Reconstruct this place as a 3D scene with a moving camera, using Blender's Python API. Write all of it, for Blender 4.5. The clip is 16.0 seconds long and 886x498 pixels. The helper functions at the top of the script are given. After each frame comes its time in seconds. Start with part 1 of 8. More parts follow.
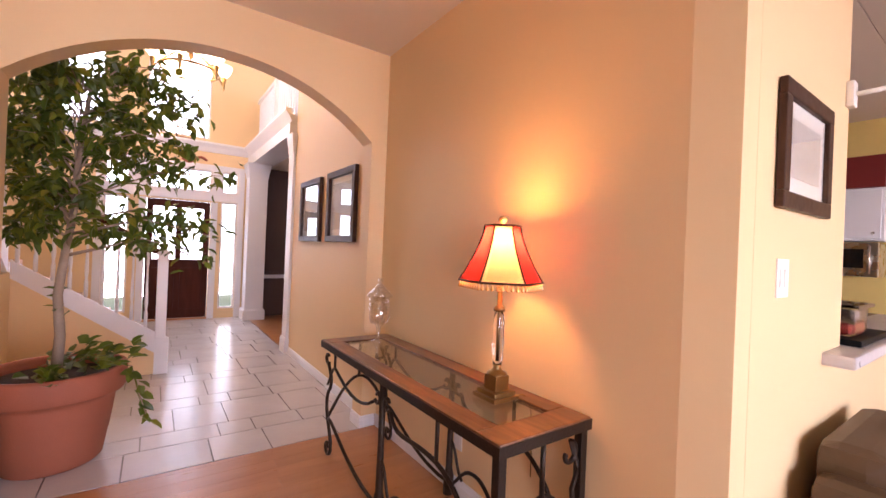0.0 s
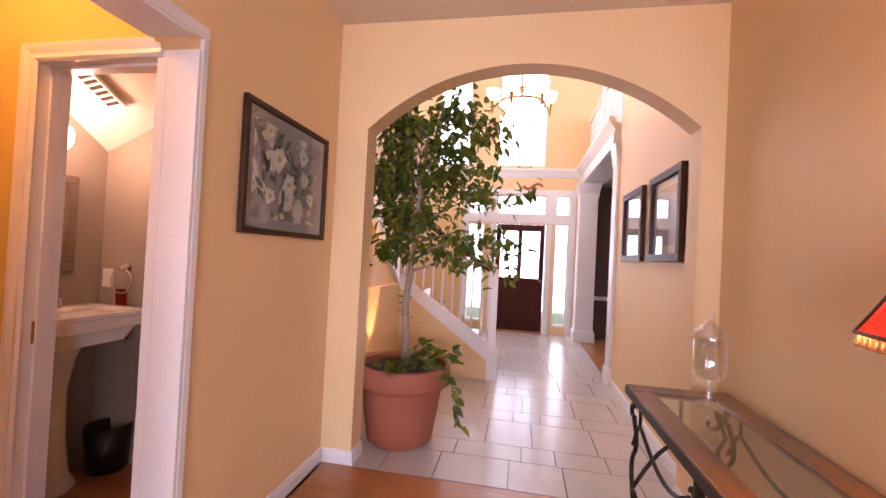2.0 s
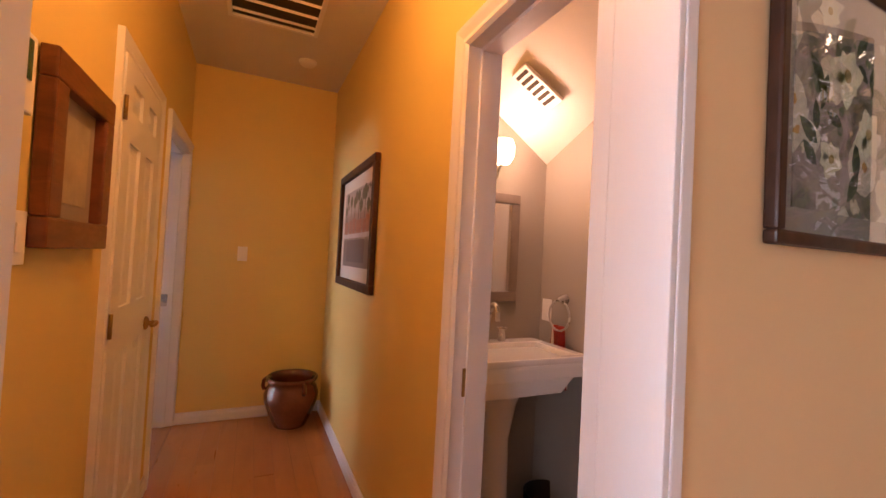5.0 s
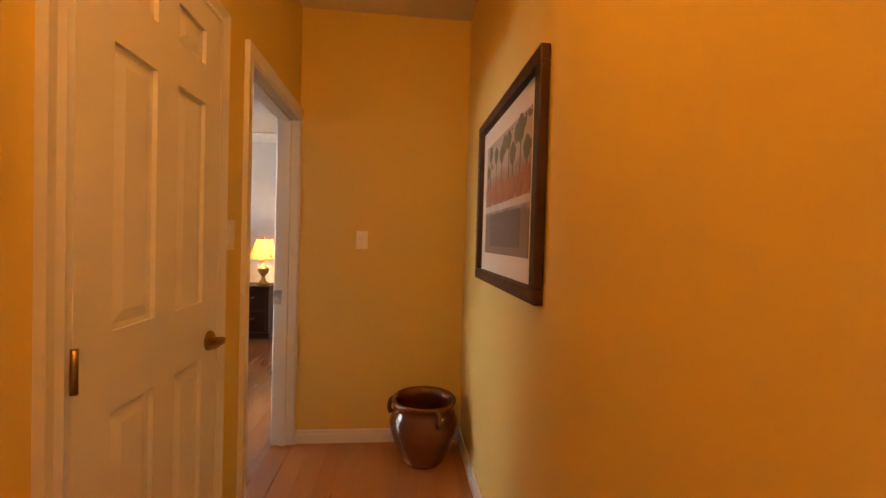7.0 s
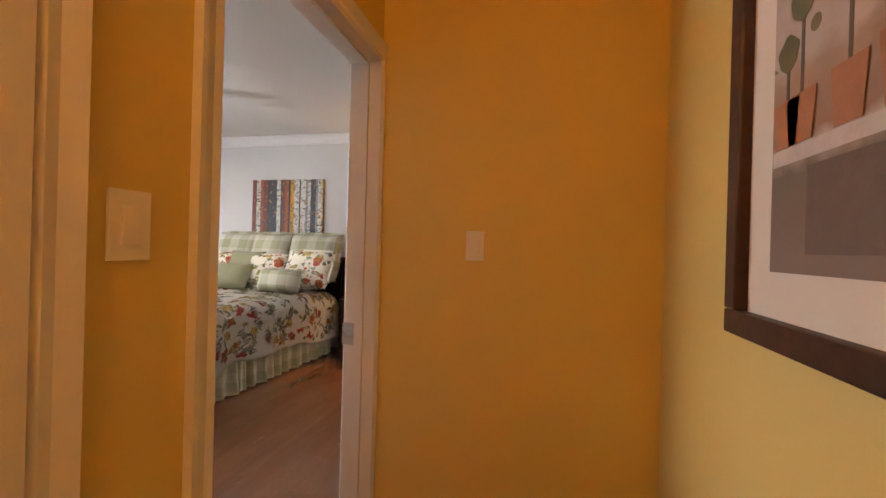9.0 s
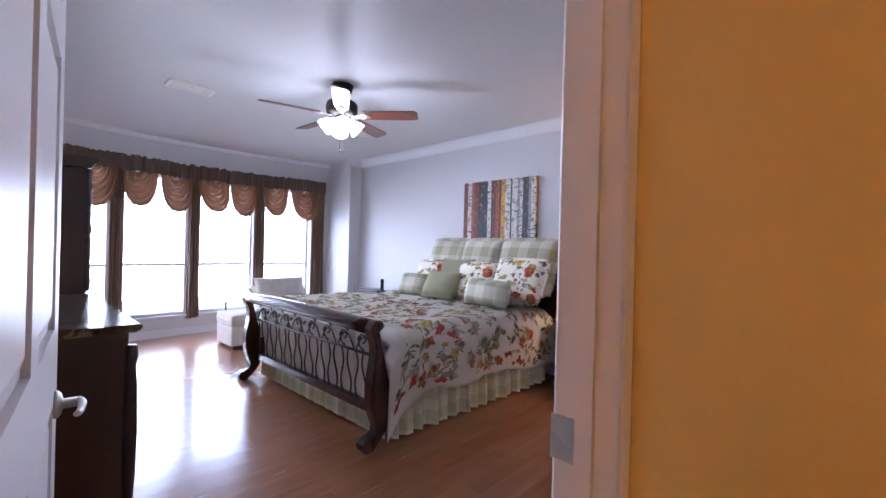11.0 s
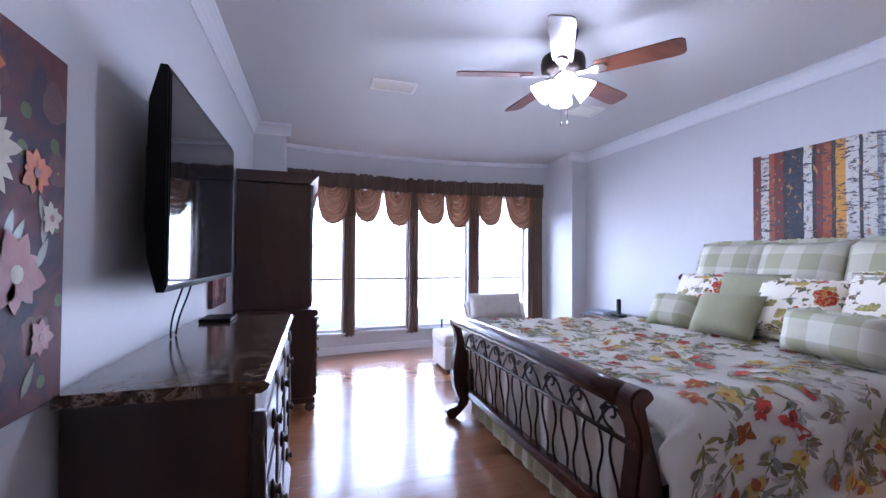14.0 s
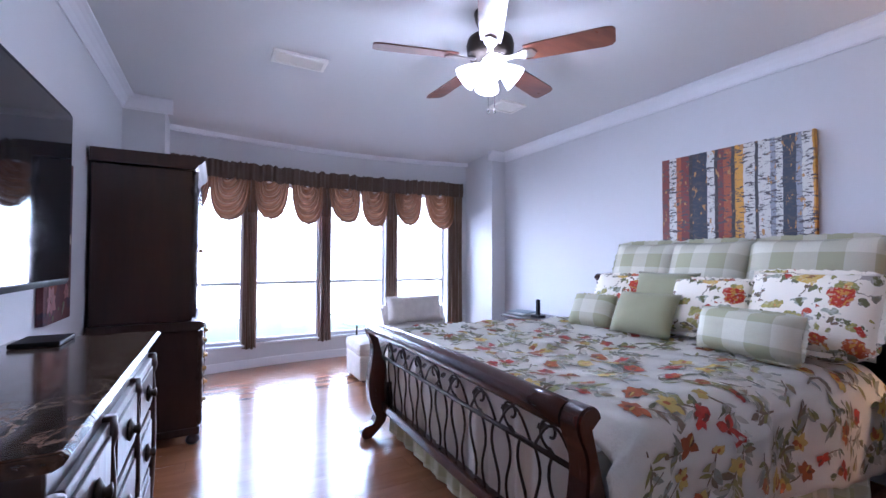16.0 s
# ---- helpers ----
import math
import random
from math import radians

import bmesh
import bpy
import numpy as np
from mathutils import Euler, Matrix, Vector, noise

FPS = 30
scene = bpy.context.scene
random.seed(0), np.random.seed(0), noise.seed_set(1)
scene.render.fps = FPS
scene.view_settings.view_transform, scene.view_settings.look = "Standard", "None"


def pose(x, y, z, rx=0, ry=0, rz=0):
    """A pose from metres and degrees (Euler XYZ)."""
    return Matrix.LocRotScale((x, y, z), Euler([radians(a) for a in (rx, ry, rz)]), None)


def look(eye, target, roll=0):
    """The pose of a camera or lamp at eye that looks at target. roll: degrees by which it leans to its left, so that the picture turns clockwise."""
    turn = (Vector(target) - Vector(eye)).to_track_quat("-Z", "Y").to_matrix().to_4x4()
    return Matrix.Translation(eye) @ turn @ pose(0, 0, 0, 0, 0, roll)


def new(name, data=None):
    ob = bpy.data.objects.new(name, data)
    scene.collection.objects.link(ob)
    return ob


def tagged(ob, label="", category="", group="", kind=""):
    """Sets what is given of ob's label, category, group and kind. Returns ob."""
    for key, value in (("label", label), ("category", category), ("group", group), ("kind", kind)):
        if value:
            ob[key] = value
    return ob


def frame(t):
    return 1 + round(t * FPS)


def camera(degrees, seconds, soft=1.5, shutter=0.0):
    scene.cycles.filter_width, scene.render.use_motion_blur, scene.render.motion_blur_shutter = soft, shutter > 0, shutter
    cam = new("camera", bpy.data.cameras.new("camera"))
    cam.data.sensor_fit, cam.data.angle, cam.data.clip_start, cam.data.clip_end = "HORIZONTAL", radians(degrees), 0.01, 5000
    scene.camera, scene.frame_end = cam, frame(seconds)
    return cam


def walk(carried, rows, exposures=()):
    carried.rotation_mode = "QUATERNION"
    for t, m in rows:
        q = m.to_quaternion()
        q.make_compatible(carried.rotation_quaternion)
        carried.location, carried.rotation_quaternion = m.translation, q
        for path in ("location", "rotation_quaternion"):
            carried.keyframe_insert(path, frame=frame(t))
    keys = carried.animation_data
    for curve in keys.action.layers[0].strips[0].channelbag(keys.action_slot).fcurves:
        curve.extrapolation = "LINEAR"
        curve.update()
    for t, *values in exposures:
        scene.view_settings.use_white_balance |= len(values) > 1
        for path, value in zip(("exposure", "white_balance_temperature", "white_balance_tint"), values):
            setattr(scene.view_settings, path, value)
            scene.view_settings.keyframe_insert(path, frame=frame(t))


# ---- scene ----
cam = camera(93.9, 16.0)
PATH = [
    (0, (0.215, 0.104, 1.366), (1.362, 1.742, 1.371), 2.4),
    (0.5, (0.378, 0.162, 1.346), (1.157, 2.004, 1.367), 3.2),
    (1, (0.466, 0.277, 1.341), (0.906, 2.228, 1.369), 3.1),
    (1.5, (0.543, 0.371, 1.35), (0.579, 2.37, 1.381), 3.0),
    (2, (0.585, 0.475, 1.363), (0.214, 2.44, 1.395), 2.9),
    (2.5, (0.54, 0.595, 1.37), (-0.197, 2.454, 1.406), 3.0),
    (3, (0.441, 0.729, 1.379), (-0.615, 2.428, 1.414), 3.0),
    (3.5, (0.296, 0.831, 1.361), (-0.995, 2.358, 1.41), 2.7),
    (4, (0.166, 0.969, 1.347), (-1.353, 2.268, 1.408), 2.8),
    (4.5, (0.007, 1.127, 1.353), (-1.702, 2.164, 1.412), 2.7),
    (5, (-0.173, 1.19, 1.358), (-1.988, 2.028, 1.409), 3.0),
    (5.2, (-0.255, 1.224, 1.349), (-2.107, 1.977, 1.394), 3.8),
    (7.5, (-1.439, 1.404, 1.319), (-3.438, 1.464, 1.287), 0.9),
    (8, (-1.723, 1.437, 1.305), (-3.719, 1.323, 1.294), 1.3),
    (10.3, (-2.851, 1.155, 1.318), (-4.573, 0.138, 1.311), 1.3),
    (10.5, (-2.912, 1.11, 1.322), (-4.57, -0.009, 1.317), 1.4),
    (11, (-3.069, 1.0, 1.323), (-4.529, -0.367, 1.321), 1.5),
    (11.5, (-3.193, 0.869, 1.307), (-4.443, -0.693, 1.312), 1.2),
    (12, (-3.378, 0.752, 1.287), (-4.387, -0.974, 1.305), 0.6),
    (12.5, (-3.456, 0.555, 1.316), (-4.285, -1.265, 1.327), 0.5),
    (13, (-3.522, 0.367, 1.299), (-4.216, -1.509, 1.326), 0.6),
    (13.5, (-3.564, 0.215, 1.298), (-4.183, -1.687, 1.336), 0.4),
    (14, (-3.611, 0.091, 1.314), (-4.205, -1.818, 1.352), 0.4),
    (14.5, (-3.644, -0.005, 1.3), (-4.273, -1.903, 1.347), 0.4),
    (15, (-3.685, -0.079, 1.309), (-4.388, -1.951, 1.356), 0.3),
    (15.5, (-3.698, -0.146, 1.291), (-4.522, -1.967, 1.347), 0.3),
    (16, (-3.719, -0.205, 1.304), (-4.679, -1.959, 1.352), 0.2),
]
walk(cam, [(t, look(eye, target, roll)) for t, eye, target, roll in PATH],
     [(0, -0.04, 6600, 34), (2, 0.03, 6500, 35), (3, 0.08, 6450, 34), (4, 0.08, 6350, 31), (5.2, 0.02, 6400, 25), (7.5, 0.02, 8200, 12), (8.2, 0.0, 8200, 12), (10.3, -0.05, 5600, 20), (12, 0.02, 5500, 24), (14, 0.0, 5250, 24), (16, 0.0, 5200, 23)])

# ---------------------------------------------------------------- world and large lights
world = bpy.data.worlds.new("sky_world")
scene.world = world
world.use_nodes = True
wn = world.node_tree.nodes
sky = wn.new("ShaderNodeTexSky")
sky.sky_type, sky.sun_disc = "NISHITA", False
sky.sun_elevation, sky.sun_rotation = radians(50), radians(150)
world.node_tree.links.new(sky.outputs[0], wn["Background"].inputs[0])
wn["Background"].inputs[1].default_value = 0.12


def lamp(name, kind, energy, color, m, size=0.1, size_y=None):
    data = bpy.data.lights.new(name, kind)
    data.energy, data.color = energy, color
    if kind == "AREA":
        data.size = size
        if size_y:
            data.shape, data.size_y = "RECTANGLE", size_y
    elif kind == "SUN":
        data.angle = size
    else:
        data.shadow_soft_size = size
    ob = new(name, data)
    ob.matrix_world = m
    return ob


lamp("sun", "SUN", 1.0, (1.0, 0.96, 0.9), look((0, 0, 20), (4, -9, 0)), radians(12))
WARM, AMBER, COOL = (1.0, 0.66, 0.36), (1.0, 0.50, 0.14), (0.86, 0.92, 1.0)


# ---------------------------------------------------------------- materials
def nodes_of(name):
    m = bpy.data.materials.new(name)
    m.use_nodes = True
    t = m.node_tree
    return m, t.nodes, t.links, t.nodes["Principled BSDF"]


def mapping(n, l, scale, rot=(0, 0, 0), coord="Object"):
    c, mp = n.new("ShaderNodeTexCoord"), n.new("ShaderNodeMapping")
    l.new(c.outputs[coord], mp.inputs[0])
    mp.inputs["Scale"].default_value = scale if isinstance(scale, tuple) else (scale,) * 3
    mp.inputs["Rotation"].default_value = tuple(radians(a) for a in rot)
    return mp.outputs[0]


def noise_tex(n, l, vec, scale, detail=4.0, rough=0.55, distort=0.0):
    t = n.new("ShaderNodeTexNoise")
    t.inputs["Scale"].default_value, t.inputs["Detail"].default_value = scale, detail
    t.inputs["Roughness"].default_value, t.inputs["Distortion"].default_value = rough, distort
    l.new(vec, t.inputs["Vector"])
    return t.outputs["Fac"]


def ramp(n, l, fac, stops, mode="LINEAR"):
    r = n.new("ShaderNodeValToRGB")
    r.color_ramp.interpolation = mode
    e = r.color_ramp.elements
    while len(e) < len(stops):
        e.new(0.5)
    for item, (p, c) in zip(e, stops):
        item.position, item.color = p, (*c, 1) if len(c) == 3 else c
    l.new(fac, r.inputs[0])
    return r.outputs[0]


def mix(n, l, fac, a, b, mode="MIX"):
    m = n.new("ShaderNodeMix")
    m.data_type, m.blend_type = "RGBA", mode
    for sock, v in ((m.inputs[0], fac), (m.inputs[6], a), (m.inputs[7], b)):
        if isinstance(v, (int, float)):
            sock.default_value = v
        elif isinstance(v, tuple):
            sock.default_value = (*v, 1)
        else:
            l.new(v, sock)
    return m.outputs[2]


def calc(n, l, op, a, b=0.0, c=0.0):
    m = n.new("ShaderNodeMath")
    m.operation = op
    for sock, v in zip(m.inputs, (a, b, c)):
        if isinstance(v, (int, float)):
            sock.default_value = v
        else:
            l.new(v, sock)
    return m.outputs[0]


def bump(n, l, p, height, strength=0.2, dist=0.01):
    b = n.new("ShaderNodeBump")
    b.inputs["Strength"].default_value, b.inputs["Distance"].default_value = strength, dist
    l.new(height, b.inputs["Height"])
    l.new(b.outputs[0], p.inputs["Normal"])


def tone(c, k):
    return tuple(min(1.0, v * k) for v in c)


def surface(name, color, rough=0.5, metal=0.0, vary=0.12, coarse=2.0, fine=60.0, relief=0.15, dist=0.004, coat=0.0, sheen=0.0, per_object=0.0):
    """A painted, cast or woven surface: stains at one scale, grain at another."""
    m, n, l, p = nodes_of(name)
    v = mapping(n, l, 1.0)
    big, small = noise_tex(n, l, v, coarse, 3), noise_tex(n, l, v, fine, 5)
    c = mix(n, l, big, tone(color, 1 - vary), tone(color, 1 + vary * 0.6))
    c = mix(n, l, calc(n, l, "MULTIPLY", small, vary), c, tone(color, 0.55))
    if per_object:
        info = n.new("ShaderNodeObjectInfo")
        c = mix(n, l, calc(n, l, "MULTIPLY", info.outputs["Random"], per_object), c, tone(color, 0.35))
    l.new(c, p.inputs["Base Color"])
    p.inputs["Metallic"].default_value = metal
    l.new(calc(n, l, "MULTIPLY_ADD", big, 0.14, rough - 0.07), p.inputs["Roughness"])
    p.inputs["Coat Weight"].default_value = coat
    p.inputs["Sheen Weight"].default_value = sheen
    bump(n, l, p, small, relief, dist)
    return m


def glowing(name, color, strength):
    m, n, l, p = nodes_of(name)
    p.inputs["Base Color"].default_value = (*color, 1)
    p.inputs["Emission Color"].default_value = (*color, 1)
    p.inputs["Emission Strength"].default_value = strength
    return m


def wooden(name, dark, light, rough=0.35, grain=(2.0, 30.0, 30.0), coat=0.2, per_object=0.0, spec=0.5):
    m, n, l, p = nodes_of(name)
    v = mapping(n, l, grain)
    if per_object:
        info = n.new("ShaderNodeObjectInfo")
        add = n.new("ShaderNodeVectorMath")
        add.operation = "ADD"
        l.new(v, add.inputs[0])
        l.new(calc(n, l, "MULTIPLY", info.outputs["Random"], 37.0), add.inputs[1])
        v = add.outputs[0]
    a, b = noise_tex(n, l, v, 1.0, 6, 0.6, 0.6), noise_tex(n, l, v, 4.0, 4)
    c = ramp(n, l, a, ((0.3, dark), (0.7, light)))
    c = mix(n, l, calc(n, l, "MULTIPLY", b, 0.35), c, tone(dark, 0.7))
    if per_object:
        c = mix(n, l, calc(n, l, "MULTIPLY", info.outputs["Random"], per_object), c, tone(dark, 0.8))
    l.new(c, p.inputs["Base Color"])
    l.new(calc(n, l, "MULTIPLY_ADD", b, 0.15, rough - 0.07), p.inputs["Roughness"])
    p.inputs["Coat Weight"].default_value = coat
    p.inputs["Coat Roughness"].default_value = 0.12
    p.inputs["Specular IOR Level"].default_value = spec
    bump(n, l, p, b, 0.12, 0.002)
    return m


def glassy(name, color=(1, 1, 1), rough=0.0):
    m, n, l, p = nodes_of(name)
    p.inputs["Base Color"].default_value = (*color, 1)
    p.inputs["Transmission Weight"].default_value = 1.0
    p.inputs["Roughness"].default_value = rough
    p.inputs["IOR"].default_value = 1.45
    return m


M_WALL = surface("cream_wall_paint", (0.80, 0.575, 0.315), 0.6, vary=0.05, coarse=1.2, fine=180, relief=0.12, dist=0.002)
M_HALL = surface("golden_wall_paint", (0.74, 0.55, 0.18), 0.6, vary=0.06, coarse=1.2, fine=180, relief=0.12, dist=0.002)
M_BEDWALL = surface("pale_wall_paint", (0.62, 0.61, 0.62), 0.6, vary=0.04, coarse=1.0, fine=180, relief=0.12, dist=0.002)
M_CEIL = surface("ceiling_paint", (0.74, 0.68, 0.60), 0.7, vary=0.04, coarse=1.0, fine=220, relief=0.2, dist=0.003)
M_BEDCEIL = surface("bedroom_ceiling_paint", (0.62, 0.60, 0.59), 0.45, vary=0.04, coarse=1.0, fine=220, relief=0.08, dist=0.002)
M_TRIM = surface("white_trim_paint", (0.77, 0.76, 0.78), 0.35, vary=0.05, coarse=3, fine=90, relief=0.05, dist=0.002)
M_TAUPE = surface("taupe_wall_paint", (0.36, 0.31, 0.25), 0.6, vary=0.06, coarse=1.5, fine=160, relief=0.12, dist=0.002)
M_BROWNWALL = surface("brown_wall_paint", (0.10, 0.055, 0.045), 0.6, vary=0.08, coarse=1.5, fine=160, relief=0.12, dist=0.002)
M_PLANK = wooden("oak_floor", (0.40, 0.16, 0.055), (0.50, 0.215, 0.08), 0.30, (1.2, 8, 8), 0.2, per_object=0.22)
M_PLANK_BED = wooden("bedroom_floor", (0.235, 0.088, 0.036), (0.33, 0.140, 0.060), 0.24, (1.1, 8, 8), 0.4, per_object=0.12)
M_GAP = surface("floor_joint", (0.16, 0.07, 0.03), 0.7)
M_TILE = surface("stone_tile", (0.61, 0.57, 0.56), 0.22, vary=0.14, coarse=3.5, fine=40, relief=0.1, dist=0.003, per_object=0.12)
M_GROUT = surface("grey_grout", (0.25, 0.23, 0.21), 0.9)
M_CHERRY = wooden("dark_cherry_wood", (0.016, 0.005, 0.0035), (0.038, 0.011, 0.0065), 0.32, (12, 12, 1.5), 0.2)
M_CHERRYX = wooden("red_cherry_wood", (0.042, 0.011, 0.006), (0.066, 0.017, 0.009), 0.26, (1.5, 14, 14), 0.35)
M_POST = wooden("turned_cherry_wood", (0.040, 0.010, 0.006), (0.062, 0.016, 0.009), 0.24, (12, 12, 1.2), 0.3)
M_RAIL = wooden("rolled_cherry_wood", (0.040, 0.010, 0.006), (0.062, 0.016, 0.009), 0.24, (12, 1.2, 12), 0.3)
M_IRON = surface("wrought_iron", (0.045, 0.032, 0.024), 0.45, 0.8, vary=0.3, coarse=8, fine=90, relief=0.3)
M_BLACK = surface("black_plastic", (0.006, 0.006, 0.007), 0.5, vary=0.1)
M_BLACK.node_tree.nodes["Principled BSDF"].inputs["Specular IOR Level"].default_value = 0.12
M_BRASS = surface("aged_brass", (0.34, 0.22, 0.09), 0.35, 1.0, vary=0.25, coarse=12)
M_NICKEL = surface("brushed_nickel", (0.55, 0.52, 0.48), 0.28, 1.0, vary=0.1, coarse=10)
M_TERRA = surface("terracotta", (0.36, 0.105, 0.055), 0.7, vary=0.18, coarse=5, fine=120, relief=0.25)
M_SOIL = surface("potting_soil", (0.05, 0.03, 0.018), 0.95, vary=0.4, coarse=20, fine=150, relief=0.8, dist=0.01)
M_BARK = surface("grey_bark", (0.34, 0.25, 0.18), 0.8, vary=0.3, coarse=14, fine=120, relief=0.5)
M_PORCELAIN = surface("white_porcelain", (0.85, 0.83, 0.80), 0.12, vary=0.02, relief=0.02, coat=0.5)
M_PLASTIC = surface("white_plastic", (0.84, 0.80, 0.74), 0.35, vary=0.03, relief=0.02)
M_GLASS = glassy("clear_glass")
M_MIRROR = surface("mirror_silver", (0.9, 0.9, 0.9), 0.02, 1.0, vary=0.01, relief=0.0)


# ---------------------------------------------------------------- mesh helpers
def box(bm, x0, x1, y0, y1, z0, z1, bevel=0.0, m=None):
    vs = [bm.verts.new((x, y, z)) for z in (z0, z1) for x, y in ((x0, y0), (x1, y0), (x1, y1), (x0, y1))]
    fs = [bm.faces.new([vs[i] for i in f]) for f in ((3, 2, 1, 0), (4, 5, 6, 7), (0, 1, 5, 4), (1, 2, 6, 5), (2, 3, 7, 6), (3, 0, 4, 7))]
    if m is not None:
        bmesh.ops.transform(bm, matrix=m, verts=vs)
    if bevel:
        es = list({e for f in fs for e in f.edges})
        bmesh.ops.bevel(bm, geom=es, offset=bevel, segments=2, profile=0.6, affect="EDGES")
    return bm


def prism(bm, poly, axis, a0, a1, bevel=0.0):
    """A polygon of (u, v) drawn out along axis: x takes (y, z), y takes (x, z), z takes (x, y)."""
    put = {"x": lambda u, v, a: (a, u, v), "y": lambda u, v, a: (u, a, v), "z": lambda u, v, a: (u, v, a)}[axis]
    lo, hi = [bm.verts.new(put(u, v, a0)) for u, v in poly], [bm.verts.new(put(u, v, a1)) for u, v in poly]
    k = len(poly)
    fs = [bm.faces.new(lo), bm.faces.new(hi[::-1])]
    fs += [bm.faces.new((lo[i], hi[i], hi[(i + 1) % k], lo[(i + 1) % k])) for i in range(k)]
    bmesh.ops.recalc_face_normals(bm, faces=fs)
    if bevel:
        bmesh.ops.bevel(bm, geom=list(fs[0].edges) + list(fs[1].edges), offset=bevel, segments=2, affect="EDGES")
    return bm


def lathe(bm, profile, n=24, at=(0, 0, 0), square=False, m=None):
    """Turns (r, z) pairs round z; the ends close where r is 0."""
    rings, new_v = [], []
    for r, z in profile:
        ring = []
        for i in range(n):
            a = 2 * math.pi * (i + 0.5) / n
            k = r / max(abs(math.cos(a)), abs(math.sin(a))) if square else r
            ring.append(bm.verts.new((at[0] + k * math.cos(a), at[1] + k * math.sin(a), at[2] + z)))
        rings.append(ring)
        new_v += ring
    fs = []
    for a, b in zip(rings, rings[1:]):
        fs += [bm.faces.new((a[i], a[(i + 1) % n], b[(i + 1) % n], b[i])) for i in range(n)]
    fs += [bm.faces.new(rings[0][::-1]), bm.faces.new(rings[-1])]
    for f in fs[:-2]:
        f.smooth = not square
    if m is not None:
        bmesh.ops.transform(bm, matrix=m, verts=new_v)
    return bm


def tube(bm, pts, r, n=8, r_end=None):
    """A round bar along points."""
    pts = [Vector(p) for p in pts]
    rings, up = [], Vector((0.13, 0.21, 0.97))
    for i, p in enumerate(pts):
        d = (pts[min(i + 1, len(pts) - 1)] - pts[max(i - 1, 0)]).normalized()
        if abs(d.dot(up)) > 0.93:
            up = Vector((0.97, 0.13, 0.21))
        a = d.cross(up).normalized()
        b = a.cross(d)
        up = b
        k = r if r_end is None else r + (r_end - r) * i / (len(pts) - 1)
        rings.append([bm.verts.new(p + k * (math.cos(2 * math.pi * j / n) * a + math.sin(2 * math.pi * j / n) * b)) for j in range(n)])
    for a, b in zip(rings, rings[1:]):
        for j in range(n):
            bm.faces.new((a[j], a[(j + 1) % n], b[(j + 1) % n], b[j])).smooth = True
    bm.faces.new(rings[0][::-1]), bm.faces.new(rings[-1])
    return bm


def sheet(bm, fn, nu, nv, thick=0.0):
    """A surface fn(u, v), u and v from 0 to 1; thick gives it a back."""
    g = [[bm.verts.new(fn(i / nu, j / nv)) for j in range(nv + 1)] for i in range(nu + 1)]
    fs = []
    for i in range(nu):
        for j in range(nv):
            f = bm.faces.new((g[i][j], g[i + 1][j], g[i + 1][j + 1], g[i][j + 1]))
            f.smooth = True
            fs.append(f)
    if thick:
        bmesh.ops.solidify(bm, geom=fs, thickness=thick)
    return bm


def spiral(cx, cz, r0, r1, a0, a1, k=16):
    """Points (x, z) of a scroll."""
    return [(cx + (r0 + (r1 - r0) * i / k) * math.cos(a0 + (a1 - a0) * i / k), cz + (r0 + (r1 - r0) * i / k) * math.sin(a0 + (a1 - a0) * i / k)) for i in range(k + 1)]


def bez(p0, p1, p2, p3, k=12):
    out = []
    for i in range(k + 1):
        t = i / k
        out.append(tuple((1 - t) ** 3 * a + 3 * t * (1 - t) ** 2 * b + 3 * t * t * (1 - t) * c + t ** 3 * d for a, b, c, d in zip(p0, p1, p2, p3)))
    return out


def mesh(name, bm, material):
    me = bpy.data.meshes.new(name)
    bm.normal_update()
    bm.to_mesh(me)
    bm.free()
    for m in material if isinstance(material, (list, tuple)) else [material]:
        me.materials.append(m)
    return me


def part(name, bm, material, parent, label=""):
    ob = new(name, mesh(name, bm, material))
    ob.parent = parent
    return tagged(ob, label)


def solid(name, bm, material, label, category, kind="", group=""):
    return tagged(new(name, mesh(name, bm, material)), label, category, group, kind)


def thing(name, label, category, m=None, group="", kind=""):
    ob = new(name)
    ob.empty_display_size = 0.1
    if m is not None:
        ob.matrix_world = m
    return tagged(ob, label, category, group, kind)


def NB():
    return bmesh.new()


# ---------------------------------------------------------------- plan, in metres
NX0, NX1, NY1 = -0.635, 1.67, 3.00          # entry nook
HX0, HY0, HY1 = -3.885, 0.72, 1.80         # hall
T = 0.12
CN, CH, CB = 2.85, 2.78, 2.735              # ceilings of nook, hall, bedroom
TW, HW, BY1, BY0 = -2.975, -7.15, 0.60, -4.72   # bedroom: television wall, headboard wall, near wall, stubs of the bay
BDX0, BDX1 = -3.855, -3.01                  # bedroom doorway
PWX0, PWX1 = -1.36, -0.777                  # powder room doorway
OPY0, OPY1, OPZ = 0.93, 1.815, 2.13         # opening between nook and hall
FX1, FY1 = 1.64, 8.38                      # foyer: right wall, front wall
DZ = 2.06                                  # heads of the inner doors
LX0, LY0, LX1 = -4.3, -4.2, 6.6            # living room behind


def wall(name, x0, x1, y0, y1, z0, z1, material, label="painted plaster wall"):
    return solid(name, box(NB(), x0, x1, y0, y1, z0, z1), material, label, "wall", "structure")


def bay(x):
    return -5.74 + 0.24 * ((x + 5.12) / 1.83) ** 2


